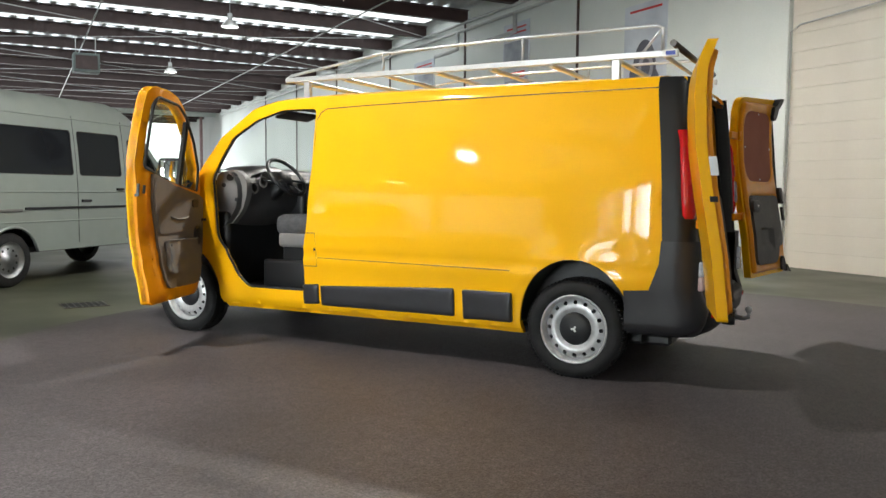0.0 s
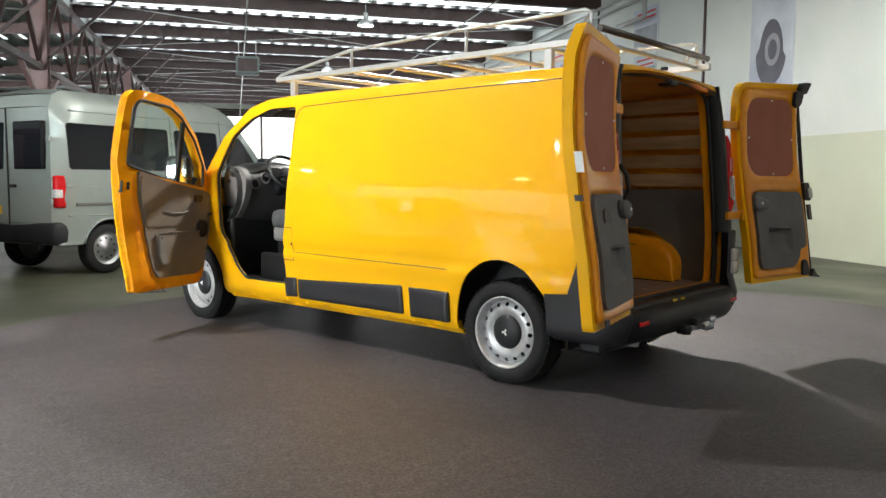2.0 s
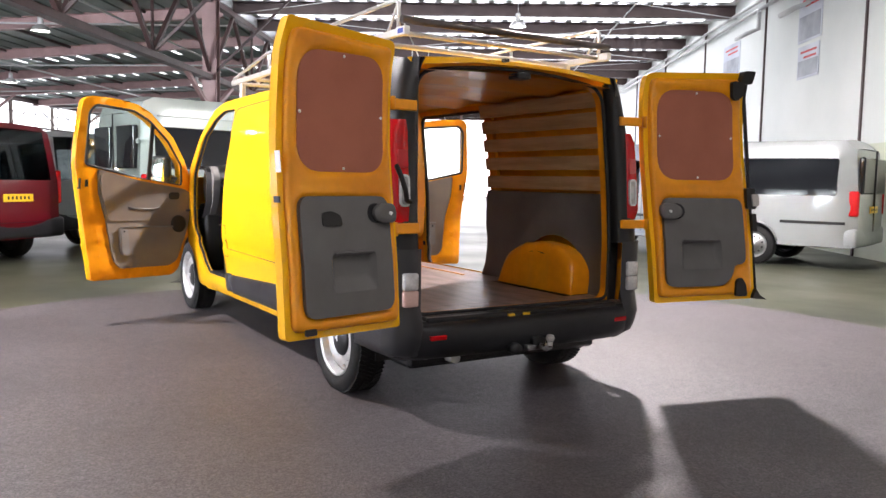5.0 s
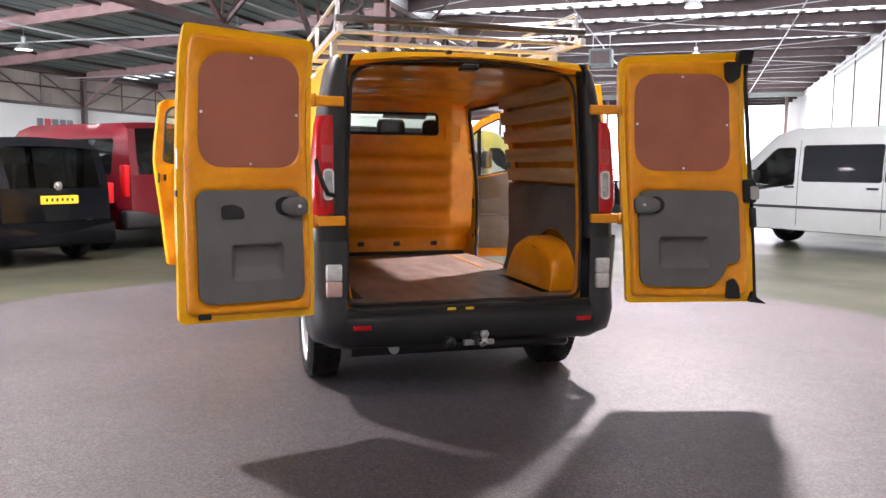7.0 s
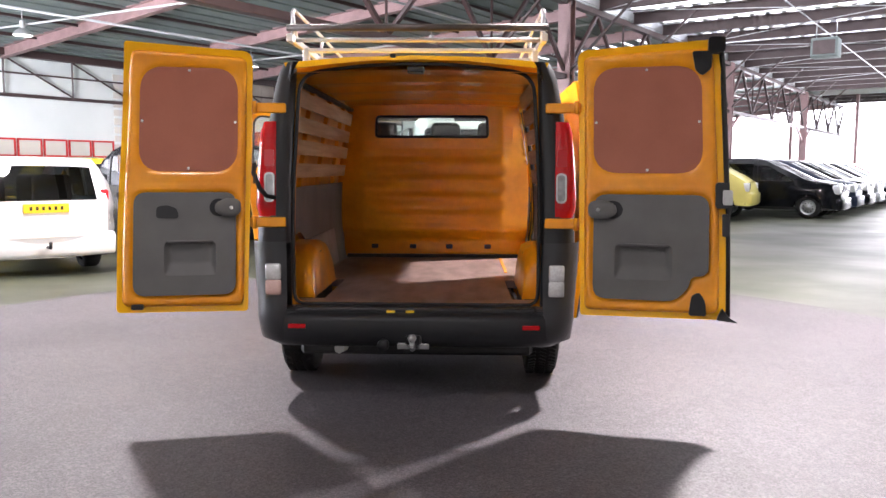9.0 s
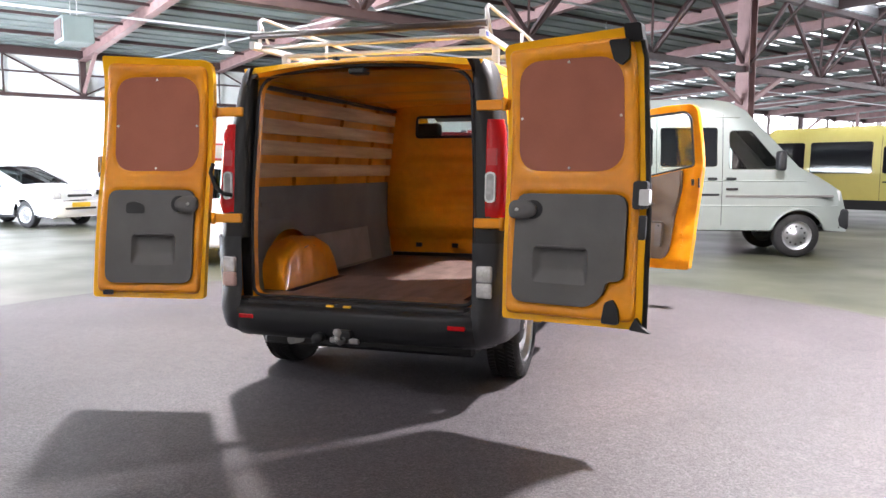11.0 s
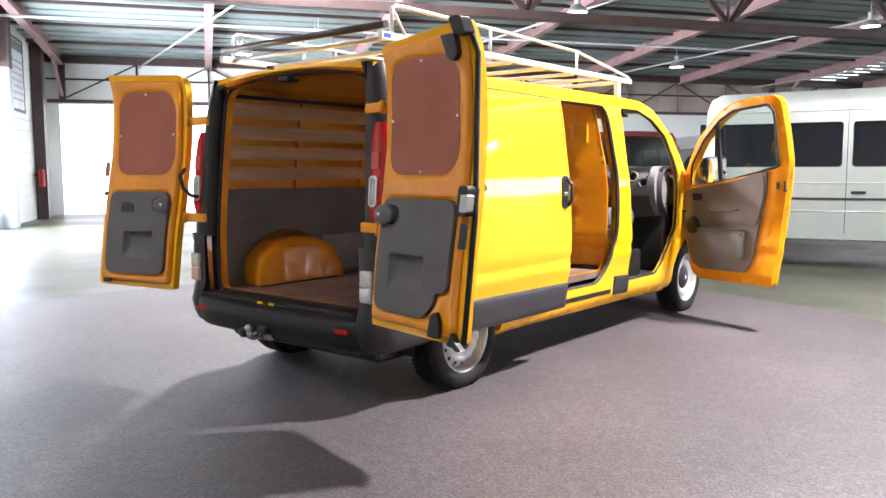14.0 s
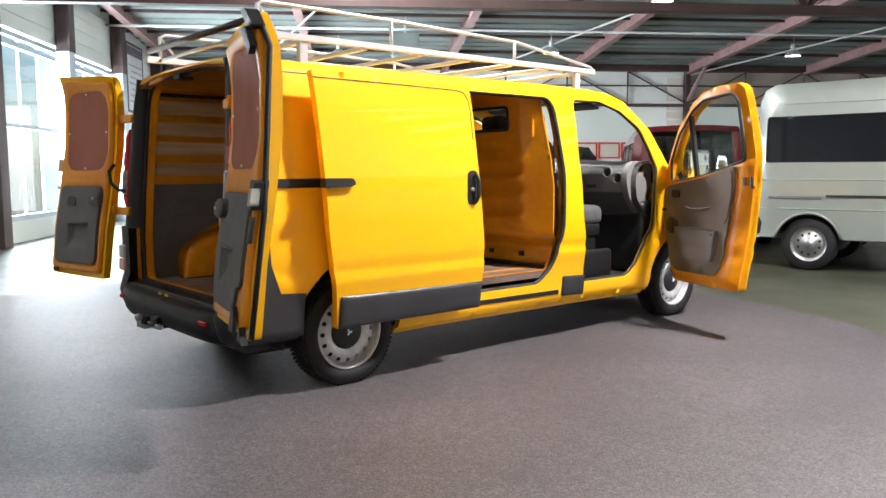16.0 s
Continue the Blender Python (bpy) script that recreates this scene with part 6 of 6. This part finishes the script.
def vehicle(name, label, category, paint, m, prof, wheels, wr, half, windows, glass, top_glass=(), tumble=0.16, belt=1.0, group="", plate=None,
            tails=(), heads=(), dark_low=0.0, joints=(), plate_x=0.0, creases=()):
    """prof: the side outline (y forward, z up) from the rear bottom round over the roof to the front bottom; windows: side panes."""
    car = thing(name, label, category, group)

    def hx(y, z):
        t = max(0.0, z - belt)
        s = half - tumble * t * t * 0.55 - 0.06 * max(0, (0.5 - z)) - tumble * 0.25 * t
        fy = max(0.0, y - (prof[-1][0] - 0.7)) / 0.7
        ry = max(0.0, (prof[0][0] + 0.3) - y) / 0.3
        return s - 0.13 * fy * fy - 0.05 * ry * ry

    poly = list(prof)
    low = prof[0][1]
    yf = []
    for wy in reversed(wheels):
        R = wr * 1.2
        yf += [(wy + R * math.cos(a), max(low, wr + R * math.sin(a))) for a in [math.pi * i / 10 for i in range(11)]]
    poly = poly + yf
    edge = np.array(prof)
    for sd in (-1, 1):
        def fn(u, v, w, sd=sd):
            d = dist([(u, v)], edge)[0] if v > low + 0.05 else 1.0
            r = 0.09
            k = 0.0 if d >= r else r * (1 - math.sqrt(max(0.0, 1 - (1 - d / r) ** 2)))
            return Vector((sd * (hx(u, v) - k + w), u, v))
        part("side", Geo().panel(poly, windows, fn, 0.03, step=0.16, rings=(0.02, 0.05, 0.09), back=False), paint, car)
        for wd in windows:
            part("side_window", Geo().panel([(a, b) for a, b in wd], [], fn, 0.0, step=0.3, w0=-0.012), glass[windows.index(wd)] if isinstance(glass, list) else glass, car)
            part("window_seal", Geo().tube([fn(a, b, -0.004) for a, b in wd], 0.007, 5, closed=True), RUBBER, car)
    # top, front and rear faces along the outline
    for i in range(len(prof) - 1):
        (y0, z0), (y1, z1) = prof[i], prof[i + 1]
        isglass = i in top_glass
        nn = max(1, int(math.hypot(y1 - y0, z1 - z0) / 0.25))
        rows = []
        for k in range(nn + 1):
            t = k / nn
            y, z = y0 + (y1 - y0) * t, z0 + (z1 - z0) * t
            wx = hx(y, z) - 0.085
            rows.append([Vector((wx * s, y, z)) + Vector((0, (z1 - z0), (y0 - y1))).normalized() * -0.035 * (1 - s * s) for s in [q / 6 for q in range(-6, 7)]])
        if isglass:
            frame_rows = [[r[0], r[1]] for r in rows]
            part("pane_frame", Geo().grid(frame_rows), paint, car)
            part("pane_frame", Geo().grid([[r[-2], r[-1]] for r in rows]), paint, car)
            part("windscreen" if y1 > 0 else "rear_window", Geo().grid([r[1:-1] for r in rows]), glass[0] if isinstance(glass, list) else glass, car)
        else:
            part("shell", Geo().grid(rows), paint, car)
    yb, zb = prof[0]
    part("underside", Geo().box(-half + 0.12, half - 0.12, prof[0][0] + 0.1, prof[-1][0] - 0.1, low - 0.02, low + 0.06, 0.01), BLACK, car)
    part("cabin_floor", Geo().box(-half + 0.1, half - 0.1, prof[0][0] + 0.15, prof[-1][0] - 0.9, low + 0.35, low + 0.6, 0.01), BLACK, car)
    for sd in (-1, 1):
        for sy in (wheels[-1] - 1.25, wheels[-1] - 2.15):
            part("car_seat", Geo().box(sd * 0.42 - 0.25, sd * 0.42 + 0.25, sy - 0.12, sy + 0.04, low + 0.5, belt + 0.36, 0.06, seg=2), FABRIC, car, "dark cloth seat")
    for wy in wheels:
        for sd in (-1, 1):
            wheel_parts(car, sd * (half - 0.05), wy, wr, 0.2, sd)
            part("wheel_well", Geo().box(sd * (half - 0.32), sd * (half - 0.24), wy - wr * 1.2, wy + wr * 1.2, low, wr * 2.2, 0.01), BLACK, car)
    rear_y, front_y = prof[0][0], prof[-1][0]
    part("rear_bumper", Geo().box(-half + 0.05, half - 0.05, rear_y - 0.07, rear_y + 0.2, low, low + 0.3, 0.05, seg=2), BLACKPL if dark_low else paint, car)
    part("front_bumper", Geo().box(-half + 0.14, half - 0.14, front_y - 0.25, front_y + 0.05, low, low + 0.33, 0.05, seg=2), BLACKPL if dark_low else paint, car)
    def tail_y(z):
        return float(np.interp(z, [p[1] for p in prof[:4]], [p[0] for p in prof[:4]])) - 0.04
    for jy, j0, j1 in joints:
        for sd in (-1, 1):
            g = Geo()
            for k in range(8):
                za, zb = j0 + (j1 - j0) * k / 8, j0 + (j1 - j0) * (k + 1) / 8
                g.bar((sd * (hx(jy, za) + 0.001), jy, za), (sd * (hx(jy, zb) + 0.001), jy, zb), 0.009, 0.003, (1, 0, 0))
            part("door_joint", g, BLACK, car)
            part("door_handle", Geo().box(sd * (hx(jy, belt) - 0.01), sd * (hx(jy, belt) + 0.03), jy + 0.06, jy + 0.24, belt - 0.06, belt - 0.025, 0.008), BLACKPL, car)
    for cz, c0, c1 in creases:
        for sd in (-1, 1):
            n = 12
            pts = [Vector((sd * (hx(c0 + (c1 - c0) * k / n, cz) - 0.004), c0 + (c1 - c0) * k / n, cz)) for k in range(n + 1)]
            part("side_crease", Geo().tube(pts, 0.013, 6), paint, car)
    for wy in wheels:
        for sd in (-1, 1):
            arc = [(wy + wr * 1.2 * math.cos(a), wr + wr * 1.2 * math.sin(a)) for a in [math.pi * i / 14 for i in range(15)]]
            part("arch_lip", Geo().tube([Vector((sd * (hx(u, v) + 0.004), u, v)) for u, v in arc if v > low], 0.018, 6), paint, car)
    if plate:
        plate = (rear_y - tail_y(plate[1]), plate[1])
        pl = part("number_plate", Geo().box(plate_x - 0.26, plate_x + 0.26, rear_y - plate[0] - 0.012, rear_y - plate[0], plate[1] - 0.055, plate[1] + 0.055, 0.003), PLATE, car, "yellow number plate with dark bars")
        for k in range(6):
            x = plate_x - 0.19 + 0.07 * k
            part("plate_bar", Geo().box(x, x + 0.03, rear_y - plate[0] - 0.015, rear_y - plate[0] - 0.011, plate[1] - 0.022, plate[1] + 0.022, 0), BLACK, pl)
    for x, z0, z1, dy in tails:
        for sd in (-1, 1):
            part("tail_lamp", Geo().box(sd * (x - 0.09), sd * (x + 0.02), tail_y((z0 + z1) / 2) - dy + 0.05, tail_y((z0 + z1) / 2) - dy + 0.2, z0, z1, 0.03, seg=2), RED, car, "red tail lamp")
    for x, z0, z1, dy in heads:
        for sd in (-1, 1):
            part("headlamp", Geo().box(sd * (x - 0.16), sd * (x + 0.12), front_y - dy - 0.2, front_y - dy + 0.03, z0, z1, 0.04, seg=2), LENS, car, "clear headlamp")
    car.matrix_world = m
    return car


def at(x, y, bearing):
    """Pose of a vehicle whose forward way has this compass bearing, clockwise from +y."""
    return pose(x, y, 0, 0, 0, -bearing)


def q4(y0, y1, z0, z1, r=0.05, s0=0.0, s1=0.0):
    return round_poly([(y0, z0), (y1, z0), (y1 + s1, z1), (y0 + s0, z1)], r, 3)


# silver green minibus with a raised roof; origin at the rear axle
BUS = [(-0.72, 0.42), (-0.76, 0.7), (-0.75, 1.2), (-0.70, 2.2), (-0.64, 2.36), (-0.50, 2.43), (1.95, 2.45), (2.25, 2.40), (2.5, 2.27), (3.30, 1.40), (3.62, 1.24), (3.98, 1.02), (4.06, 0.75), (4.06, 0.40)]
spr = vehicle("minibus", "silver green minibus with raised roof and black windows", "minibus", SILVER, at(0.0, 8.45, 77.6), BUS, (0.0, 3.3), 0.34, 0.965,
              [q4(-0.56, 1.08, 1.4, 2.0), q4(1.2, 2.06, 1.4, 2.0), q4(2.24, 3.06, 1.36, 1.95, 0.06, 0, -0.5)], [DARKTINT, DARKTINT, TINTL], top_glass=(8,),
              tumble=0.1, belt=1.1, joints=((2.14, 0.5, 2.2), (1.14, 0.5, 2.2)), plate=(0.06, 0.86), plate_x=-0.42, tails=((0.90, 0.9, 1.32, 0.0),), heads=((0.70, 0.80, 1.04, 0.12),), dark_low=1,
              creases=((0.80, -0.6, 3.9), (1.18, -0.6, 3.4), (2.16, -0.5, 2.4)))
for sd in (-1, 1):
    part("side_trim", Geo().box(sd * 0.955, sd * 0.985, 0.2, 2.1, 0.955, 0.985, 0.004), BLACKPL, spr, "dark sliding door rail")
    part("side_strip", Geo().box(sd * 0.955, sd * 0.982, 2.2, 3.8, 0.93, 0.965, 0.004).box(sd * 0.955, sd * 0.982, -0.5, 0.15, 0.93, 0.965, 0.004), GREYTRIM, spr, "grey side strip")
    part("door_handle", Geo().box(sd * 0.96, sd * 1.0, 1.92, 2.06, 1.2, 1.235, 0.008).box(sd * 0.96, sd * 1.0, 2.2, 2.35, 1.2, 1.235, 0.008), BLACK, spr)
    part("wing_mirror", Geo().box(sd * 0.95, sd * 1.17, 2.92, 3.04, 1.34, 1.64, 0.04, seg=2), BLACKPL, spr)
for sd in (-1, 1):
    part("rear_window", Geo().box(sd * 0.13, sd * 0.72, -0.80, -0.72, 1.4, 2.02, 0.012), DARKTINT, spr, "black rear door window")
    part("lamp_lens", Geo().box(sd * 0.84, sd * 0.926, -0.755, -0.65, 1.03, 1.14, 0.01), LENS, spr, "clear lamp lens")
    for z in (0.95, 1.75):
        part("door_hinge", Geo().box(sd * 0.80, sd * 0.88, -0.80, -0.76, z, z + 0.07, 0.01), SILVER, spr)
part("rear_joint", Geo().box(-0.008, 0.008, -0.807, -0.79, 0.62, 2.2, 0), BLACK, spr)
part("rear_handle", Geo().box(0.03, 0.17, -0.825, -0.79, 1.16, 1.2, 0.008), BLACK, spr, "black rear door handle")
part("grille", Geo().box(-0.5, 0.5, 4.02, 4.10, 0.72, 0.92, 0.02), BLACKPL, spr, "dark radiator grille")

# silver minivan beside the right wall
TRN = [(-1.5, 0.36), (-1.55, 0.6), (-1.53, 1.2), (-1.46, 1.9), (-1.3, 2.04), (2.2, 2.05), (2.55, 1.96), (3.4, 1.2), (3.75, 1.06), (4.02, 0.85), (4.05, 0.36)]
trn = vehicle("minibus", "silver minibus with dark side windows parked by the wall", "minibus", SILVER2, at(9.43, 4.32, -17.7), TRN, (0.0, 3.3), 0.33, 0.97,
              [q4(-1.25, 0.62, 1.17, 1.76), q4(0.66, 1.98, 1.17, 1.76), round_poly([(2.1, 1.12), (2.75, 1.02), (3.06, 1.05), (2.92, 1.3), (2.55, 1.66), (2.45, 1.73), (2.12, 1.73)], 0.05, 3)], [DARKTINT, DARKTINT, TINTL], top_glass=(6,), tumble=0.14, belt=1.12, joints=((2.04, 0.45, 1.85), (0.64, 0.45, 1.85)),
              plate=(0.06, 0.95), tails=((0.88, 0.85, 1.25, 0.03),), heads=((0.7, 0.75, 1.0, 0.05),))
for sd in (-1, 1):
    part("side_trim", Geo().box(sd * 0.96, sd * 0.985, 0.42, 2.86, 0.72, 0.765, 0.004).box(sd * 0.96, sd * 0.985, -1.4, -0.42, 0.72, 0.765, 0.004), BLACKPL, trn, "black rubbing strip")
    part("wing_mirror", Geo().box(sd * 0.94, sd * 1.16, 2.75, 2.88, 1.12, 1.36, 0.04, seg=2), BLACK, trn)
for sd in (-1, 1):
    part("rear_window", Geo().box(sd * 0.06, sd * 0.74, -1.585, -1.50, 1.2, 1.78, 0.02), DARKTINT, trn, "dark rear door window")
part("rear_joint", Geo().box(-0.008, 0.008, -1.60, -1.57, 0.6, 1.9, 0), BLACK, trn)

# row of cars with their tails to the turntable
def hall_at(x, y, turn):
    p = hall(x, y)
    return at(p.x, p.y, turn)


WAG = [(-0.85, 0.25), (-0.9, 0.5), (-0.88, 0.95), (-0.62, 1.35), (-0.4, 1.46), (0.95, 1.48), (1.35, 1.42), (2.4, 1.0), (3.2, 0.86), (3.45, 0.62), (3.47, 0.24)]
wag = vehicle("estate_car", "white estate car with yellow rear plate and tow bar", "car", CARWHITE, hall_at(-7.28, 1.06, -42), WAG, (0.0, 2.64), 0.31, 0.88,
              [q4(-0.5, 0.35, 0.97, 1.34, 0.05, 0.12, 0), q4(0.42, 1.05, 0.96, 1.36), q4(1.12, 2.0, 0.95, 1.33, 0.05, 0, -0.72)], TINT, top_glass=(2, 6), belt=0.9, tumble=0.3,
              plate=(0.05, 0.86), tails=((0.76, 0.88, 1.08, -0.02),), heads=((0.65, 0.62, 0.8, 0.05),))
part("tow_ball", Geo().tube([(0, -0.9, 0.38), (0, -1.04, 0.38), (0, -1.06, 0.45)], 0.02, 8), BLACK, wag)
MPV = [(-0.85, 0.26), (-0.92, 0.6), (-0.9, 1.03), (-0.7, 1.55), (-0.45, 1.67), (1.1, 1.70), (1.55, 1.62), (2.65, 1.08), (3.3, 0.98), (3.5, 0.75), (3.52, 0.26)]
blk = vehicle("people_carrier", "black people carrier with yellow rear plate", "car", CARBLACK, hall_at(-7.3, 3.63, -40), MPV, (0.0, 2.7), 0.32, 0.9,
              [q4(-0.62, 0.3, 1.08, 1.52, 0.06, 0.12, 0), q4(0.4, 1.2, 1.08, 1.55), q4(1.3, 2.35, 1.06, 1.5, 0.06, 0, -0.75)], TINT, top_glass=(2, 6), belt=1.0, tumble=0.2,
              plate=(0.06, 0.88), tails=((0.83, 0.8, 1.1, 0.0),), heads=((0.65, 0.7, 0.95, 0.05),))
part("badge", Geo().lathe([(0.0, 0.01), (0.055, 0.01), (0.06, 0.0)], 20, pose(0, -0.93, 1.06, 90, 0, 0)), CHROME, blk)
VAN = [(-0.85, 0.36), (-0.9, 0.6), (-0.88, 1.2), (-0.76, 1.9), (-0.6, 1.99), (1.9, 2.0), (2.3, 1.92), (3.1, 1.28), (3.7, 1.05), (3.9, 0.8), (3.92, 0.36)]
redv = vehicle("red_van", "dark red van with yellow rear plate", "van", CARRED, hall_at(-7.25, 6.03, -40), VAN, (0.0, 3.1), 0.32, 0.93,
               [q4(-0.6, 0.6, 1.2, 1.75), q4(0.7, 1.7, 1.2, 1.75), q4(1.82, 2.75, 1.15, 1.75, 0.06, 0, -0.5)], TINT, top_glass=(2, 6), belt=1.0, tumble=0.13,
               plate=(0.05, 0.95), tails=((0.86, 0.85, 1.35, 0.0),), heads=((0.68, 0.75, 1.0, 0.05),), dark_low=1)
part("badge", Geo().box(-0.1, 0.1, -0.915, -0.9, 1.08, 1.16, 0.005), CARRED, redv)
wv = vehicle("white_van", "pale grey van with yellow rear plate", "van", SILVER2, hall_at(-7.4, 8.43, -40), VAN, (0.0, 3.1), 0.32, 0.93,
             [q4(-0.6, 0.6, 1.2, 1.75), q4(0.7, 1.7, 1.2, 1.75), q4(1.82, 2.75, 1.15, 1.75, 0.06, 0, -0.5)], TINT, top_glass=(2, 6), belt=1.0, tumble=0.13,
             plate=(0.05, 0.95), tails=((0.86, 0.85, 1.35, 0.0),), dark_low=1)
foc = vehicle("estate_car", "white estate car facing the aisle, with yellow plate", "car", CARWHITE, at(-15.6, 10.75, 96), WAG, (0.0, 2.64), 0.31, 0.88,
              [q4(-0.5, 0.35, 0.97, 1.34, 0.05, 0.12, 0), q4(0.42, 1.05, 0.96, 1.36), q4(1.12, 2.0, 0.95, 1.33, 0.05, 0, -0.72)], TINT, top_glass=(2, 6), belt=0.9, tumble=0.3,
              heads=((0.62, 0.66, 0.84, 0.08),))
part("front_plate", Geo().box(-0.26, 0.26, 3.525, 3.54, 0.48, 0.59, 0.002), PLATE, foc, "yellow front plate")
part("grille", Geo().box(-0.45, 0.45, 3.5, 3.53, 0.42, 0.47, 0.01).box(-0.35, 0.35, 3.48, 3.51, 0.72, 0.78, 0.01), BLACK, foc)
ybus = vehicle("yellow_bus", "pale yellow minibus with dark side windows", "minibus", CARYEL, at(4.73, 18.74, 118), BUS, (0.0, 3.3), 0.35, 0.97,
               [q4(-0.5, 0.35, 1.27, 2.06, 0.07), q4(0.5, 2.0, 1.27, 2.06, 0.07), q4(2.24, 3.06, 1.27, 1.93, 0.06, 0, -0.5)], DARKTINT, top_glass=(8,), belt=1.1, tumble=0.08,
               joints=((2.2, 0.5, 2.2),), heads=((0.72, 0.78, 1.02, 0.05),))
for sd in (-1, 1):
    part("side_trim", Geo().box(sd * 0.95, sd * 0.985, 0.45, 3.05, 0.36, 0.6, 0.004), BLACK, ybus, "black lower side strip")
for k, (y, paint) in enumerate(((20.8, CARBLACK), (23.4, CARBLUE), (26.0, CARBLACK), (28.6, SILVER2), (31.2, CARBLACK), (33.8, SILVER2), (36.4, CARRED))):
    vehicle("parked_car", "parked dark people carrier in a row" if k not in (3, 5, 6) else "parked people carrier in a row", "car", paint, hall_at(-4.1, y, 124), MPV, (0.0, 2.7), 0.32, 0.9,
            [q4(-0.62, 0.3, 1.08, 1.52, 0.06, 0.12, 0), q4(0.4, 1.2, 1.08, 1.55), q4(1.3, 2.35, 1.06, 1.5, 0.06, 0, -0.75)], TINT, top_glass=(2, 6), belt=1.0, tumble=0.2,
            group="far row of cars", heads=((0.65, 0.7, 0.95, 0.05),))

yc = vehicle("yellow_car", "small yellow car parked behind the row", "car", mat("yellow car paint", (0.80, 0.55, 0.02), 0.25, var=0.03, coat=0.6), hall_at(-13.2, 4.4, 34) @ Matrix.Scale(1.05, 4), WAG, (0.0, 2.64), 0.31, 0.86,
             [q4(-0.5, 0.35, 0.97, 1.34, 0.05, 0.12, 0), q4(0.42, 1.05, 0.96, 1.36), q4(1.12, 2.0, 0.95, 1.33, 0.05, 0, -0.72)], TINT, top_glass=(2, 6), belt=0.9, tumble=0.3)
wv2 = vehicle("white_van", "white van parked by the white wall", "van", CARWHITE, at(-15.9, 14.7, 100), VAN, (0.0, 3.1), 0.32, 0.93,
              [q4(1.82, 2.75, 1.15, 1.75, 0.06, 0, -0.5)], DARKTINT, top_glass=(6,), belt=1.0, tumble=0.13, dark_low=1)
